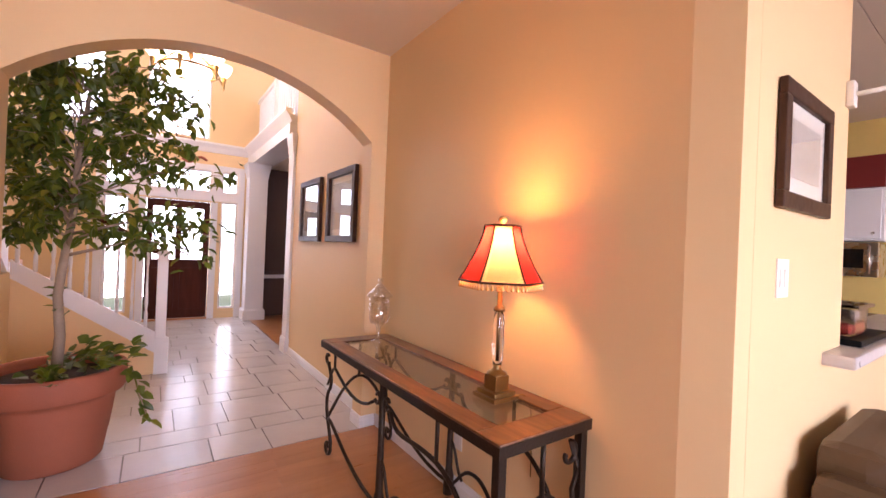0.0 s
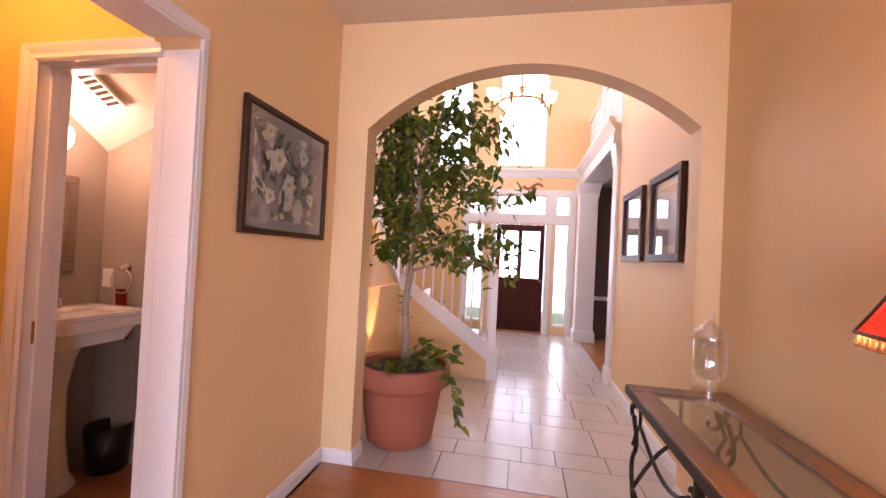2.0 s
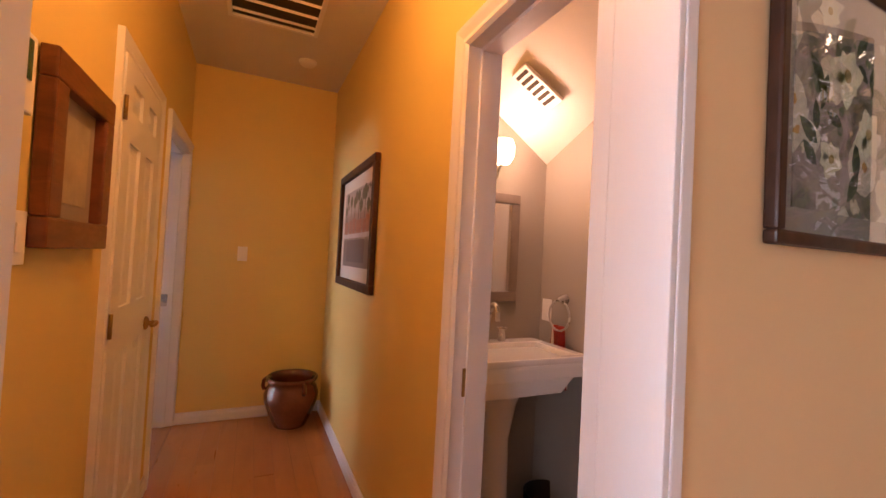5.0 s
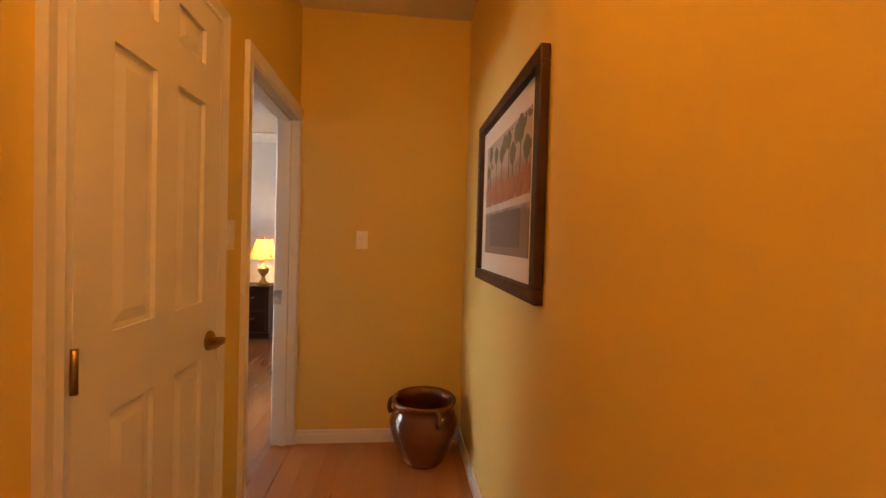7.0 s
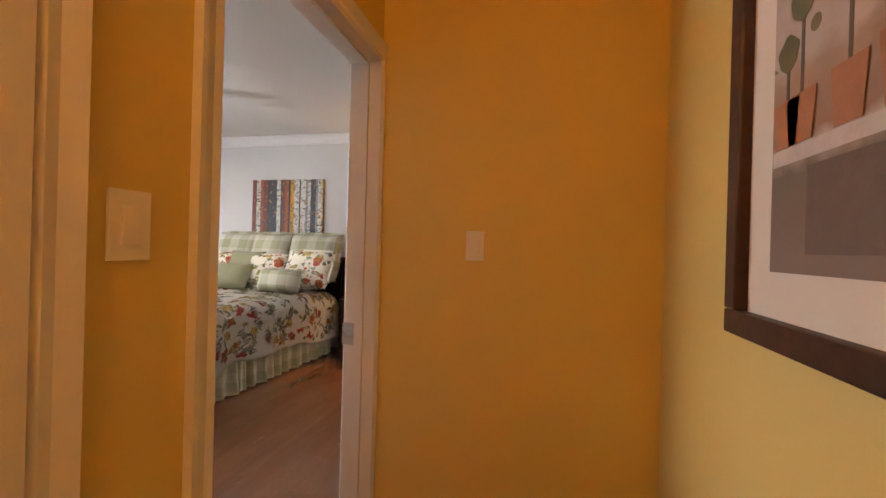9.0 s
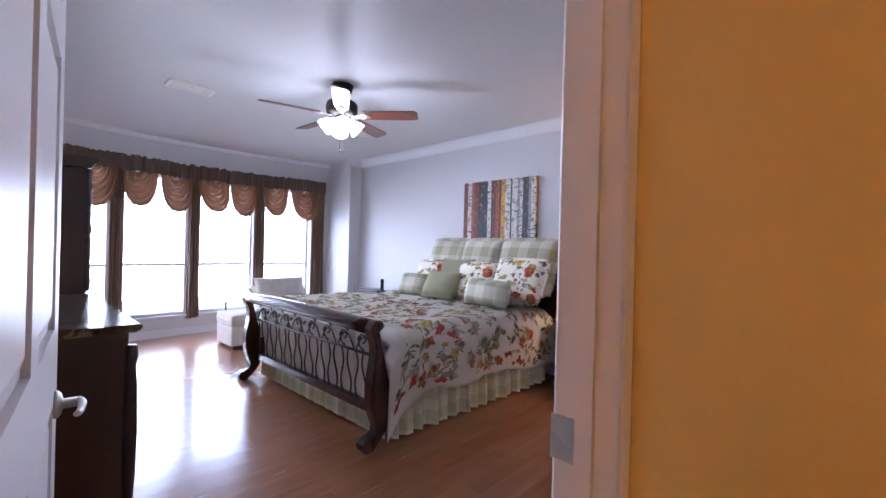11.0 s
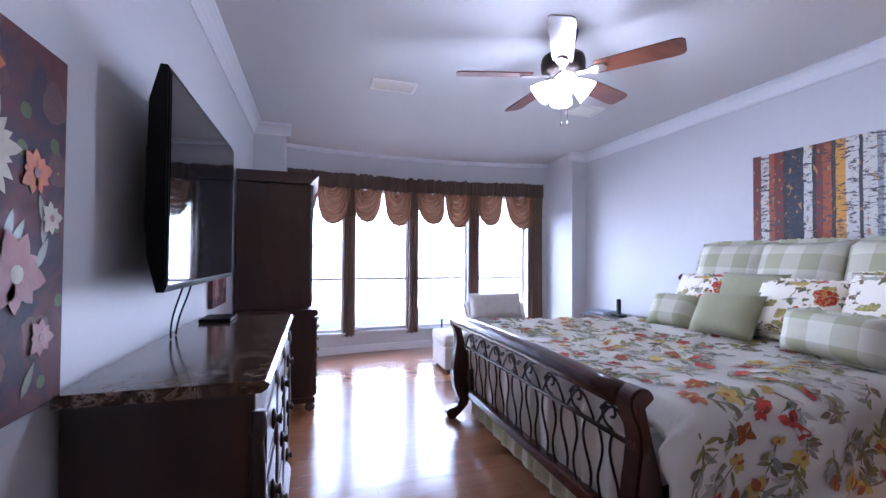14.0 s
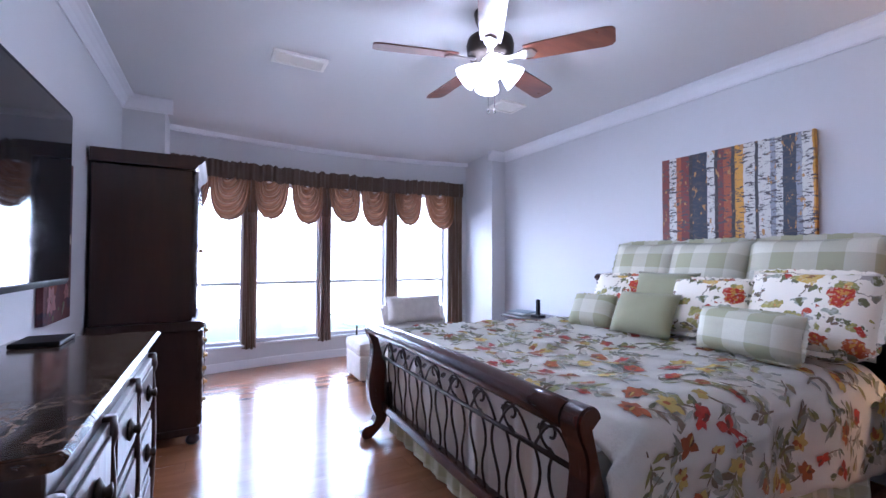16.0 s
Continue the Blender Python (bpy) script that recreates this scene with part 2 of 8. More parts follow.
# floors below the planks and tiles
solid("floor_hall", box(NB(), HX0, NX1, 0.70, NY1 - 0.02, -0.1, -0.012), M_GAP, "warm oak plank floor", "floor", "structure")
solid("floor_foyer", box(NB(), -3.2, FX1, NY1 - 0.016, FY1, -0.1, -0.012), M_GROUT, "pale stone tile floor with grey grout", "floor", "structure")
solid("floor_bedroom", box(NB(), HW, TW, -6.1, 0.696, -0.1, -0.012), M_GAP, "glossy brown wooden plank floor", "floor", "structure")
solid("floor_living", box(NB(), -2.8, LX1, LY0, 0.696, -0.1, 0.0), M_PLANK, "oak floor of the living room", "floor", "structure")
solid("floor_kitchen", box(NB(), NX1 + 0.004, LX1, 0.70, 3.0, -0.1, 0.0), M_TILE, "stone tile kitchen floor", "floor", "structure")
solid("floor_dining", box(NB(), FX1 + 0.004, LX1, 3.2, FY1, -0.1, 0.0), M_PLANK, "dark oak dining room floor", "floor", "structure")
solid("floor_powder", box(NB(), -2.05, -0.6, HY1 + 0.004, 2.95, -0.1, 0.0), M_PLANK, "oak floor of the powder room", "floor", "structure")

# ceilings
solid("ceiling_nook", box(NB(), NX0, NX1 + 0.2, 0.70, NY1, CN, CN + 0.1), M_CEIL, "plain painted ceiling", "ceiling", "structure")
solid("ceiling_hall", box(NB(), HX0 - T, NX0 - 0.164, HY0 - T, HY1 + T, CH, CH + 0.1), M_CEIL, "plain painted hall ceiling", "ceiling", "structure")
solid("ceiling_bedroom", box(NB(), HW - T, TW + T, -6.3, BY1, CB, CB + 0.1), M_BEDCEIL, "grey-white bedroom ceiling", "ceiling", "structure")
solid("ceiling_living", box(NB(), -2.8, LX1 + T, LY0 - T, 0.696, CN, CN + 0.1), M_CEIL, "plain painted ceiling", "ceiling", "structure")
solid("ceiling_kitchen", box(NB(), NX1 + 0.204, LX1 + T, 0.70, 3.2, CN, CN + 0.1), M_CEIL, "plain painted ceiling", "ceiling", "structure")
solid("ceiling_dining", box(NB(), FX1 + 0.32, LX1 + T, 3.204, FY1, 2.74, 2.84), M_CEIL, "plain dining room ceiling", "ceiling", "structure")
solid("ceiling_foyer", box(NB(), -3.2, LX1, NY1 + 0.16, FY1 + T, 5.6, 5.7), M_CEIL, "high plain foyer ceiling", "ceiling", "structure")

# hall walls
wall("wall_hall_end", HX0 - T, HX0, BY1 + 0.004, HY1 + T, 0, CH, M_HALL, "golden painted end wall of the hall")
bm = NB()
box(bm, NX0 - 0.162, BDX1 + 0.02, BY1, HY0, 0, CH)
box(bm, BDX1 + 0.02, BDX0 - 0.02, BY1, HY0, DZ + 0.02, CH)
box(bm, BDX0 - 0.02, HX0 - 0.002, BY1, HY0, 0, CH)
solid("wall_hall_south", bm, M_HALL, "golden painted hall wall with a doorway", "wall", "structure")
bm = NB()
box(bm, HX0, PWX0 - 0.02, HY1, HY1 + T, 0, CH)
box(bm, PWX0 - 0.02, NX0 - 0.161, HY1, HY1 + T, DZ + 0.02, CH)
solid("wall_hall_north", bm, M_HALL, "golden painted hall wall with a doorway", "wall", "structure")
# nook walls
bm = NB()
box(bm, NX0 - 0.16, NX0, OPY1, NY1 - 0.002, 0, CN)
box(bm, NX0 - 0.16, NX0, OPY0, OPY1, OPZ, CN)
box(bm, NX0 - 0.16, NX0, 0.30, OPY0, 0, CN)
prism(bm, [(OPY1, OPZ), (OPY1, OPZ - 0.05), (OPY1 - 0.06, OPZ)], "x", NX0 - 0.16, NX0)
solid("wall_nook_west", bm, M_WALL, "peach-cream wall with a wide opening to the hall", "wall", "structure")
bm = NB()
box(bm, NX1, NX1 + 0.15, 0.772, NY1 - 0.002, 0, CN)
prism(bm, [(NX1, 0.774), (1.70, 0.63), (1.82, 0.63), (1.82, 0.774)], "z", 0, CN)
solid("wall_nook_east", bm, M_WALL, "peach-cream wall behind the console table", "wall", "structure")
# arch wall
ax, aw, az, arise = 0.56, 0.985, 2.155, 0.395
ar = (aw * aw + arise * arise) / (2 * arise)
arc = [(ax + aw * math.cos(math.pi * i / 24) if i in (0, 24) else ax + aw * (1 - 2 * i / 24), 0) for i in range(25)]
arc = [(x, az + arise - ar + math.sqrt(max(ar * ar - (x - ax) ** 2, 0))) for x, _ in arc]
bm = NB()
box(bm, NX0 - T, ax - aw, NY1, NY1 + 0.16, 0, 5.6)
box(bm, ax + aw, NX1 + 0.15, NY1, NY1 + 0.16, 0, 5.6)
for (xa, za), (xb, zb) in zip(arc, arc[1:]):
    prism(bm, [(xa, za), (xb, zb), (xb, 5.6), (xa, 5.6)], "y", NY1, NY1 + 0.16)
bmesh.ops.remove_doubles(bm, verts=bm.verts, dist=0.0005)
solid("wall_arch", bm, M_WALL, "cream wall with a wide segmental arch", "wall", "structure")
# kitchen side
wall("wall_kitchen", 1.822, 2.93, 0.63, 0.75, 0, CN, M_WALL, "cream wall stub beside the pass-through")
wall("wall_kitchen_low", 2.93, 5.2, 0.63, 0.75, 0, 0.93, M_WALL, "low cream wall under the pass-through ledge")
wall("wall_kitchen_back", 1.83, LX1, 3.0, 3.05, 0, CN, M_WALL)
# living room shell behind the camera
wall("wall_living_east", LX1, LX1 + T, LY0, FY1, 0, CN, M_WALL)
wall("wall_living_west", TW + T + 0.004, TW + 2 * T, LY0, BY1 - 0.004, 0, CN, M_WALL)
bm = NB()
for x0, x1 in ((-2.8, -1.6), (0.2, 0.8), (2.6, 3.2), (5.0, LX1)):
    box(bm, x0, x1, LY0 - T, LY0, 0, CN)
for x0, x1 in ((-1.6, 0.2), (0.8, 2.6), (3.2, 5.0)):
    box(bm, x0, x1, LY0 - T, LY0, 0, 0.6)
    box(bm, x0, x1, LY0 - T, LY0, 2.4, CN)
solid("wall_living_south", bm, M_WALL, "cream wall with three tall windows", "wall", "structure")
# bedroom walls
wall("wall_bedroom_east", TW, TW + T, BY0 - 1.3, BY1 - 0.002, 0, CB, M_BEDWALL, "pale grey bedroom wall")
wall("wall_bedroom_west", HW - T, HW, BY0 - 1.3, BY1, 0, CB, M_BEDWALL, "pale grey wall behind the bed")
wall("wall_bedroom_north", HW, HX0 - 0.124, BY1 - 0.03, BY1, 0, CB, M_BEDWALL, "pale grey bedroom wall")
solid("wall_bay_west", prism(NB(), [(HW, BY0), (-6.93, BY0), (-7.0, bay(-7.0)), (HW, bay(-7.0))], "z", 0, CB), M_BEDWALL, "pale grey pier of the bay", "wall", "structure")
solid("wall_bay_east", prism(NB(), [(TW, BY0), (-3.29, BY0), (-3.26, bay(-3.26)), (TW, bay(-3.26))], "z", 0, CB), M_BEDWALL, "pale grey pier of the bay", "wall", "structure")
WIN = [(-4.00, -3.38), (-4.90, -4.13), (-5.81, -5.03), (-6.72, -5.94)]
SILL, HEAD = 0.29, 2.24


def bowed(bm, x0, x1, z0, z1, inner=0.0, outer=0.14, k=5):
    xs = [x0 + (x1 - x0) * i / k for i in range(k + 1)]
    prism(bm, [(x, bay(x) - inner) for x in xs] + [(x, bay(x) - outer) for x in reversed(xs)], "z", z0, z1)


bm = NB()
bowed(bm, -7.00, -3.26, 0, SILL, k=16)
bowed(bm, -7.00, -3.26, HEAD, CB, k=16)
for x0, x1 in ((-7.00, -6.72), (-5.94, -5.81), (-5.03, -4.90), (-4.13, -4.00), (-3.38, -3.26)):
    bowed(bm, x0, x1, SILL, HEAD, k=3)
solid("wall_bay", bm, M_BEDWALL, "bowed bay wall with four tall windows", "wall", "structure")

# powder room shell
PX0, PY1 = -2.0, 2.635
wall("wall_powder_west", PX0 - 0.06, PX0, HY1 + T, PY1 + 0.06, 0, 2.7, M_TAUPE, "taupe powder room wall")
wall("wall_powder_north", PX0, NX0 - 0.182, PY1, PY1 + 0.06, 0, 2.9, M_TAUPE, "taupe powder room wall")
wall("wall_powder_east", NX0 - 0.18, NX0 - 0.164, HY1 + T, PY1, 0, 2.9, M_TAUPE, "taupe powder room wall")
bm = NB()
vs = [bm.verts.new((x, y, 1.91 + 0.66 * (PY1 - y) + 0.45 * (x - PX0) * (1 if y > 2.6 else 0.4) + dz)) for dz in (0, 0.08) for x, y in ((PX0, HY1 + T), (NX0 - T, HY1 + T), (NX0 - T, PY1), (PX0, PY1))]
for f in ((0, 1, 2), (0, 2, 3), (6, 5, 4), (7, 6, 4)):
    bm.faces.new([vs[i] for i in f])
solid("ceiling_powder", bm, M_CEIL, "sloping plaster ceiling under the stair", "ceiling", "structure")

# foyer shell
wall("wall_foyer_east", FX1, FX1 + 0.2, NY1 + 0.16, 5.43, 0, 5.6, M_WALL, "cream foyer wall with two framed pictures")
wall("wall_foyer_upper", FX1 + 1.6, FX1 + 1.7, 5.55, FY1, 3.0, 5.6, M_WALL)
wall("floor_upper", FX1 + 0.3, FX1 + 1.7, 5.55, FY1, 2.86, 3.0, M_CEIL, "upper landing slab")
wall("wall_dining_south", FX1 + 0.2, LX1, 5.43, 5.55, 0, 2.74, M_BROWNWALL, "dark brown dining room wall")
wall("wall_dining_east", LX1 - 2.0, LX1 - 1.9, 5.55, FY1, 0, 2.74, M_BROWNWALL, "dark brown dining room wall")
wall("wall_dining_front", 1.82, LX1 - 1.9, FY1 - 0.05, FY1 - 0.004, 0.0, 2.74, M_BROWNWALL, "dark brown dining room wall")
wall("wall_foyer_west", -3.3, -3.2, NY1 + 0.16, FY1, 0, 5.6, M_WALL)
solid("beam", box(NB(), FX1 - 0.06, FX1 + 0.3, 5.55, FY1, 2.74, 3.02, 0.006), M_TRIM, "white beam over the dining room opening", "beam", "structure")
# openings of the front wall: x0, x1, z0, z1
FWIN = [(-0.44, -0.12, 0.16, 2.03), (1.18, 1.44, 0.16, 2.05), (0.10, 1.02, 2.20, 2.58), (-0.44, -0.12, 2.20, 2.58), (1.18, 1.44, 2.20, 2.58), (0.06, 0.96, 3.12, 4.95), (-1.10, -0.47, 3.12, 4.95)]
FDOOR = (0.10, 1.02, 0.0, 2.03)


def pierced(bm, x0, x1, z0, z1, y0, y1, holes):
    """A wall along x with rectangular holes."""
    xs = sorted({x0, x1, *(v for h in holes for v in h[:2])})
    zs = sorted({z0, z1, *(v for h in holes for v in h[2:])})
    for xa, xb in zip(xs, xs[1:]):
        start = None
        for za, zb in zip(zs, zs[1:]):
            free = not any(h[0] <= (xa + xb) / 2 <= h[1] and h[2] <= (za + zb) / 2 <= h[3] for h in holes)
            if free and start is None:
                start = za
            if start is not None and (not free or zb == zs[-1]):
                box(bm, xa, xb, y0, y1, start, zb if free else za)
                start = None


bm = NB()
pierced(bm, -3.3, LX1, 0, 5.6, FY1, FY1 + 0.14, FWIN + [FDOOR])
solid("wall_front", bm, M_WALL, "cream front wall with door, sidelights and transoms", "wall", "structure")
solid("ground", box(NB(), -60, 60, -60, 60, -0.45, -0.15), surface("lawn", (0.05, 0.085, 0.025), 0.9, vary=0.4, coarse=3, fine=60), "mown green lawn around the house", "ground", "structure")


# ---------------------------------------------------------------- what lies outside the windows
def outside(name, z_lawn, z_fence, strength):
    m, n, l, p = nodes_of(name)
    v = mapping(n, l, 1.0)
    sep = n.new("ShaderNodeSeparateXYZ")
    l.new(v, sep.inputs[0])
    rough = noise_tex(n, l, v, 1.5, 5)
    h = calc(n, l, "ADD", sep.outputs[2], calc(n, l, "MULTIPLY", rough, 0.35))
    c = ramp(n, l, calc(n, l, "DIVIDE", h, 6.0), ((0.0, (0.92, 0.98, 1.0)), (z_lawn / 6, (0.92, 0.98, 0.98)), (z_lawn / 6 + 0.01, (0.66, 0.64, 0.70)), (z_fence / 6, (0.68, 0.68, 0.76)), (z_fence / 6 + 0.02, (0.58, 0.72, 0.76)), (0.62, (0.72, 0.84, 1.0)), (1.0, (0.74, 0.86, 1.0))))
    l.new(c, p.inputs["Emission Color"])
    p.inputs["Base Color"].default_value = (0, 0, 0, 1)
    p.inputs["Emission Strength"].default_value = strength
    return m


M_OUT = outside("garden_daylight", 0.9, 2.1, 24.0)
solid("backdrop", sheet(NB(), lambda u, v: (-13.5 + 17 * u, -10.2 - 1.2 * math.sin(math.pi * u), -0.4 + 6.2 * v), 12, 6), M_OUT, "bright garden with lawn, fence and sky", "backdrop", "structure")
M_OUT2 = outside("street_daylight", 0.5, 1.4, 8.5)
solid("backdrop", sheet(NB(), lambda u, v: (-9 + 18 * u, 13.2, -0.4 + 8.5 * v), 8, 6), M_OUT2, "bright front garden and sky", "backdrop", "structure")
M_OUT3 = outside("yard_daylight", 0.9, 2.0, 16.0)
solid("backdrop", sheet(NB(), lambda u, v: (3.6 + 7 * u, -8.2 + 2.0 * u, -0.4 + 6 * v), 8, 6), M_OUT3, "bright back garden and sky", "backdrop", "structure")


# ---------------------------------------------------------------- floors, piece by piece
def plank_field(parent, x0, x1, y0, y1, wide, long, material, seed):
    rnd = random.Random(seed)
    cache = {}
    y = y0
    while y < y1 - 0.01:
        w = min(wide, y1 - y)
        x = x0 - rnd.uniform(0.1, long - 0.2)
        while x < x1 - 0.01:
            a, b = max(x, x0), min(x + long, x1)
            if b - a > 0.03:
                key = (round(b - a, 2), round(w, 3))
                if key not in cache:
                    bm = NB()
                    box(bm, 0, key[0] - 0.0012, 0, w - 0.0012, -0.012, 0.0)
                    cache[key] = mesh("plank", bm, material)
                ob = new("plank", cache[key])
                ob.parent = parent
                ob.location = (a, y, 0)
            x += long
        y += wide


F_HALL, F_BED, F_FOY = bpy.data.objects["floor_hall"], bpy.data.objects["floor_bedroom"], bpy.data.objects["floor_foyer"]


# ---------------------------------------------------------------- doors, casings, trim
def casing(name, axis, a0, a1, head, face, depth, width=0.075, out=1, label="white moulded door casing", sides=(-1, 1)):
    """A moulded frame round an opening in a wall; axis is the one that the wall runs along, face the wall's plane, out its side."""
    bm = NB()
    prof = [(0, 0.006), (0.012, 0.016), (0.03, 0.012), (0.055, 0.02), (width, 0.022), (width, 0)]
    def put(a, d, z):
        return (a, face + out * d, z) if axis == "x" else (face + out * d, a, z)
    for side, edge in ((-1, a0), (1, a1)):
        if side not in sides:
            continue
        lo = [bm.verts.new(put(edge + side * w, d, 0)) for w, d in [(0, 0)] + prof]
        hi = [bm.verts.new(put(edge + side * w, d, head + w)) for w, d in [(0, 0)] + prof]
        k = len(lo)
        bm.faces.new(lo), bm.faces.new(hi)
        for i in range(k):
            bm.faces.new((lo[i], lo[(i + 1) % k], hi[(i + 1) % k], hi[i]))
    le = [bm.verts.new(put(a0 - w, d, head + w)) for w, d in [(0, 0)] + prof]
    ri = [bm.verts.new(put(a1 + (w if 1 in sides else 0), d, head + w)) for w, d in [(0, 0)] + prof]
    k = len(le)
    for i in range(k):
        bm.faces.new((le[i], le[(i + 1) % k], ri[(i + 1) % k], ri[i]))
    bmesh.ops.recalc_face_normals(bm, faces=bm.faces)
    return solid(name, bm, M_TRIM, label, "trim", "structure")


def jamb(name, axis, a0, a1, head, d0, d1, stop=True):
    """The lining of an opening, between d0 and d1 across the wall."""
    bm = NB()
    def b(u0, u1, v0, v1, z0, z1):
        box(bm, u0, u1, v0, v1, z0, z1) if axis == "x" else box(bm, v0, v1, u0, u1, z0, z1)
    b(a0 - 0.019, a0, d0, d1, 0, head + 0.019)
    b(a1, a1 + 0.019, d0, d1, 0, head + 0.019)
    b(a0, a1, d0, d1, head, head + 0.019)
    if stop:
        mid = (d0 + d1) / 2
        b(a0, a0 + 0.012, mid - 0.02, mid + 0.015, 0, head)
        b(a1 - 0.012, a1, mid - 0.02, mid + 0.015, 0, head)
        b(a0 + 0.012, a1 - 0.012, mid - 0.02, mid + 0.015, head - 0.012, head)
    return solid(name, bm, M_TRIM, "white painted door lining", "trim", "structure")


jamb("trim_bedroom_door", "x", BDX0, BDX1, DZ, BY1 - 0.002, HY0 + 0.002)
casing("trim_bedroom_casing", "x", BDX0, BDX1, DZ, HY0, 0.02, 0.07)
casing("trim_bedroom_casing_inner", "x", BDX0, BDX1, DZ, BY1 - 0.001, 0.02, out=-1)
jamb("trim_powder_door", "x", PWX0, PWX1, DZ, HY1 - 0.002, HY1 + T + 0.002)
casing("trim_powder_casing", "x", PWX0, PWX1, DZ, HY1, 0.02, 0.07, out=-1, sides=(-1,))


def baseboard(name, axis, a0, a1, face, out, material=M_TRIM, h=0.085):
    bm = NB()
    prof = [(0, 0), (0.016, 0), (0.016, h - 0.03), (0.012, h - 0.02), (0.010, h - 0.006), (0.004, h), (0, h)]
    prism(bm, [(face + out * d, z) for d, z in prof], axis, a0, a1)
    return solid(name, bm, material, "white moulded baseboard", "baseboard", "structure")


baseboard("baseboard_hall_end", "y", HY0, HY1, HX0, 1)
baseboard("baseboard_hall_north", "x", HX0 + 0.017, PWX0 - 0.07, HY1, -1)
baseboard("baseboard_nook_west", "y", OPY1 + 0.02, NY1, NX0, 1)
baseboard("baseboard_nook_east", "y", 0.83, NY1, NX1, -1)
baseboard("baseboard_arch_west", "x", NX0 + 0.017, ax - aw + 0.016, NY1, -1)
baseboard("baseboard_arch_jamb_west", "y", NY1, NY1 + 0.16, ax - aw, 1)
baseboard("baseboard_arch_jamb_east", "y", NY1, NY1 + 0.16, ax + aw, -1)
baseboard("baseboard_arch_east", "x", ax + aw - 0.016, NX1 - 0.017, NY1, -1)
baseboard("baseboard_foyer_east", "y", NY1 + 0.16, 5.45, FX1, -1)
baseboard("baseboard_bedroom_east", "y", BY0, -0.2, TW, -1, h=0.1)
baseboard("baseboard_bedroom_west", "y", BY0, BY1 - 0.1, HW, 1, h=0.1)
baseboard("baseboard_bedroom_stub", "x", HW + 0.017, -6.93, BY0, 1, h=0.1)
bm = NB()
bowed(bm, -7.00, -3.26, 0, 0.10, -0.016, -0.001, 16)
solid("baseboard_bay", bm, M_TRIM, "white curved baseboard under the windows", "baseboard", "structure")


def crown(name, axis, a0, a1, face, out, top, size=0.09, label="white crown moulding"):
    prof = [(0, 0), (size, 0), (size, -0.012), (size * 0.8, -0.02), (size * 0.55, -0.035), (size * 0.3, -0.065), (size * 0.18, -0.09), (0.012, -0.1), (0.012, -0.115), (0, -0.115)]
    return solid(name, prism(NB(), [(face + out * d, top + z) for d, z in prof], axis, a0, a1), M_TRIM, label, "trim", "structure")


crown("trim_crown_east", "y", BY0, BY1, TW, -1, CB)
crown("trim_crown_west", "y", BY0, BY1, HW, 1, CB)
crown("trim_crown_stub_west", "x", HW, -6.87, BY0, 1, CB)
crown("trim_crown_stub_east", "x", -3.35, TW, BY0, 1, CB)
bm = NB()
bowed(bm, -7.00, -3.26, CB - 0.05, CB, -0.06, -0.001, 16)
solid("trim_crown_bay", bm, M_TRIM, "white curved crown moulding of the bay", "trim", "structure")
# cased opening between nook and hall
bm = NB()
box(bm, NX0 - 0.168, NX0 + 0.014, OPY1 - 0.016, OPY1 + 0.0, 0, OPZ - 0.045, 0.003)
box(bm, NX0, NX0 + 0.016, OPY1, OPY1 + 0.03, 0, OPZ, 0.004)
box(bm, NX0, NX0 + 0.016, OPY0 - 0.06, OPY1 + 0.03, OPZ, OPZ + 0.05, 0.004)
box(bm, NX0 - 0.168, NX0 + 0.014, OPY0, OPY1 - 0.05, OPZ - 0.014, OPZ, 0.003)
box(bm, NX0 - 0.168, NX0 + 0.014, OPY0, OPY0 + 0.016, 0, OPZ - 0.014, 0.003)
box(bm, NX0, NX0 + 0.016, OPY0 - 0.06, OPY0, 0, OPZ, 0.004)
solid("trim_hall_opening", bm, M_TRIM, "white painted trim round the hall opening", "trim", "structure")


def panel_leaf(parent, w, h, t, rows):
    """A panelled door leaf from x 0 to w; rows of (z0, z1) hold two panels each."""
    bm = NB()
    mx, mid = 0.11, 0.1
    cols = [(mx, (w - mid) / 2), ((w + mid) / 2, w - mx)]
    holes = [(a, b, z0, z1) for a, b in cols for z0, z1 in rows]
    pierced(bm, 0, w, 0, h, -t / 2, t / 2, holes)
    leaf = part("leaf", bm, M_TRIM, parent)
    for a, b, z0, z1 in holes:
        bm = NB()
        box(bm, a, b, -t / 2 + 0.012, t / 2 - 0.012, z0, z1)
        for s in (-1, 1):
            prism_in = 0.03
            lo = [bm.verts.new(p) for p in ((a + 0.012, s * (t / 2 - 0.012), z0 + 0.012), (b - 0.012, s * (t / 2 - 0.012), z0 + 0.012), (b - 0.012, s * (t / 2 - 0.012), z1 - 0.012), (a + 0.012, s * (t / 2 - 0.012), z1 - 0.012))]
            hi = [bm.verts.new(p) for p in ((a + 0.012 + prism_in, s * (t / 2 - 0.003), z0 + 0.012 + prism_in), (b - 0.012 - prism_in, s * (t / 2 - 0.003), z0 + 0.012 + prism_in), (b - 0.012 - prism_in, s * (t / 2 - 0.003), z1 - 0.012 - prism_in), (a + 0.012 + prism_in, s * (t / 2 - 0.003), z1 - 0.012 - prism_in))]
            fs = [bm.faces.new(hi if s < 0 else hi[::-1])]
            for i in range(4):
                q = (lo[i], lo[(i + 1) % 4], hi[(i + 1) % 4], hi[i])
                fs.append(bm.faces.new(q if s < 0 else q[::-1]))
        part("door_panel", bm, M_TRIM, leaf)
    return leaf


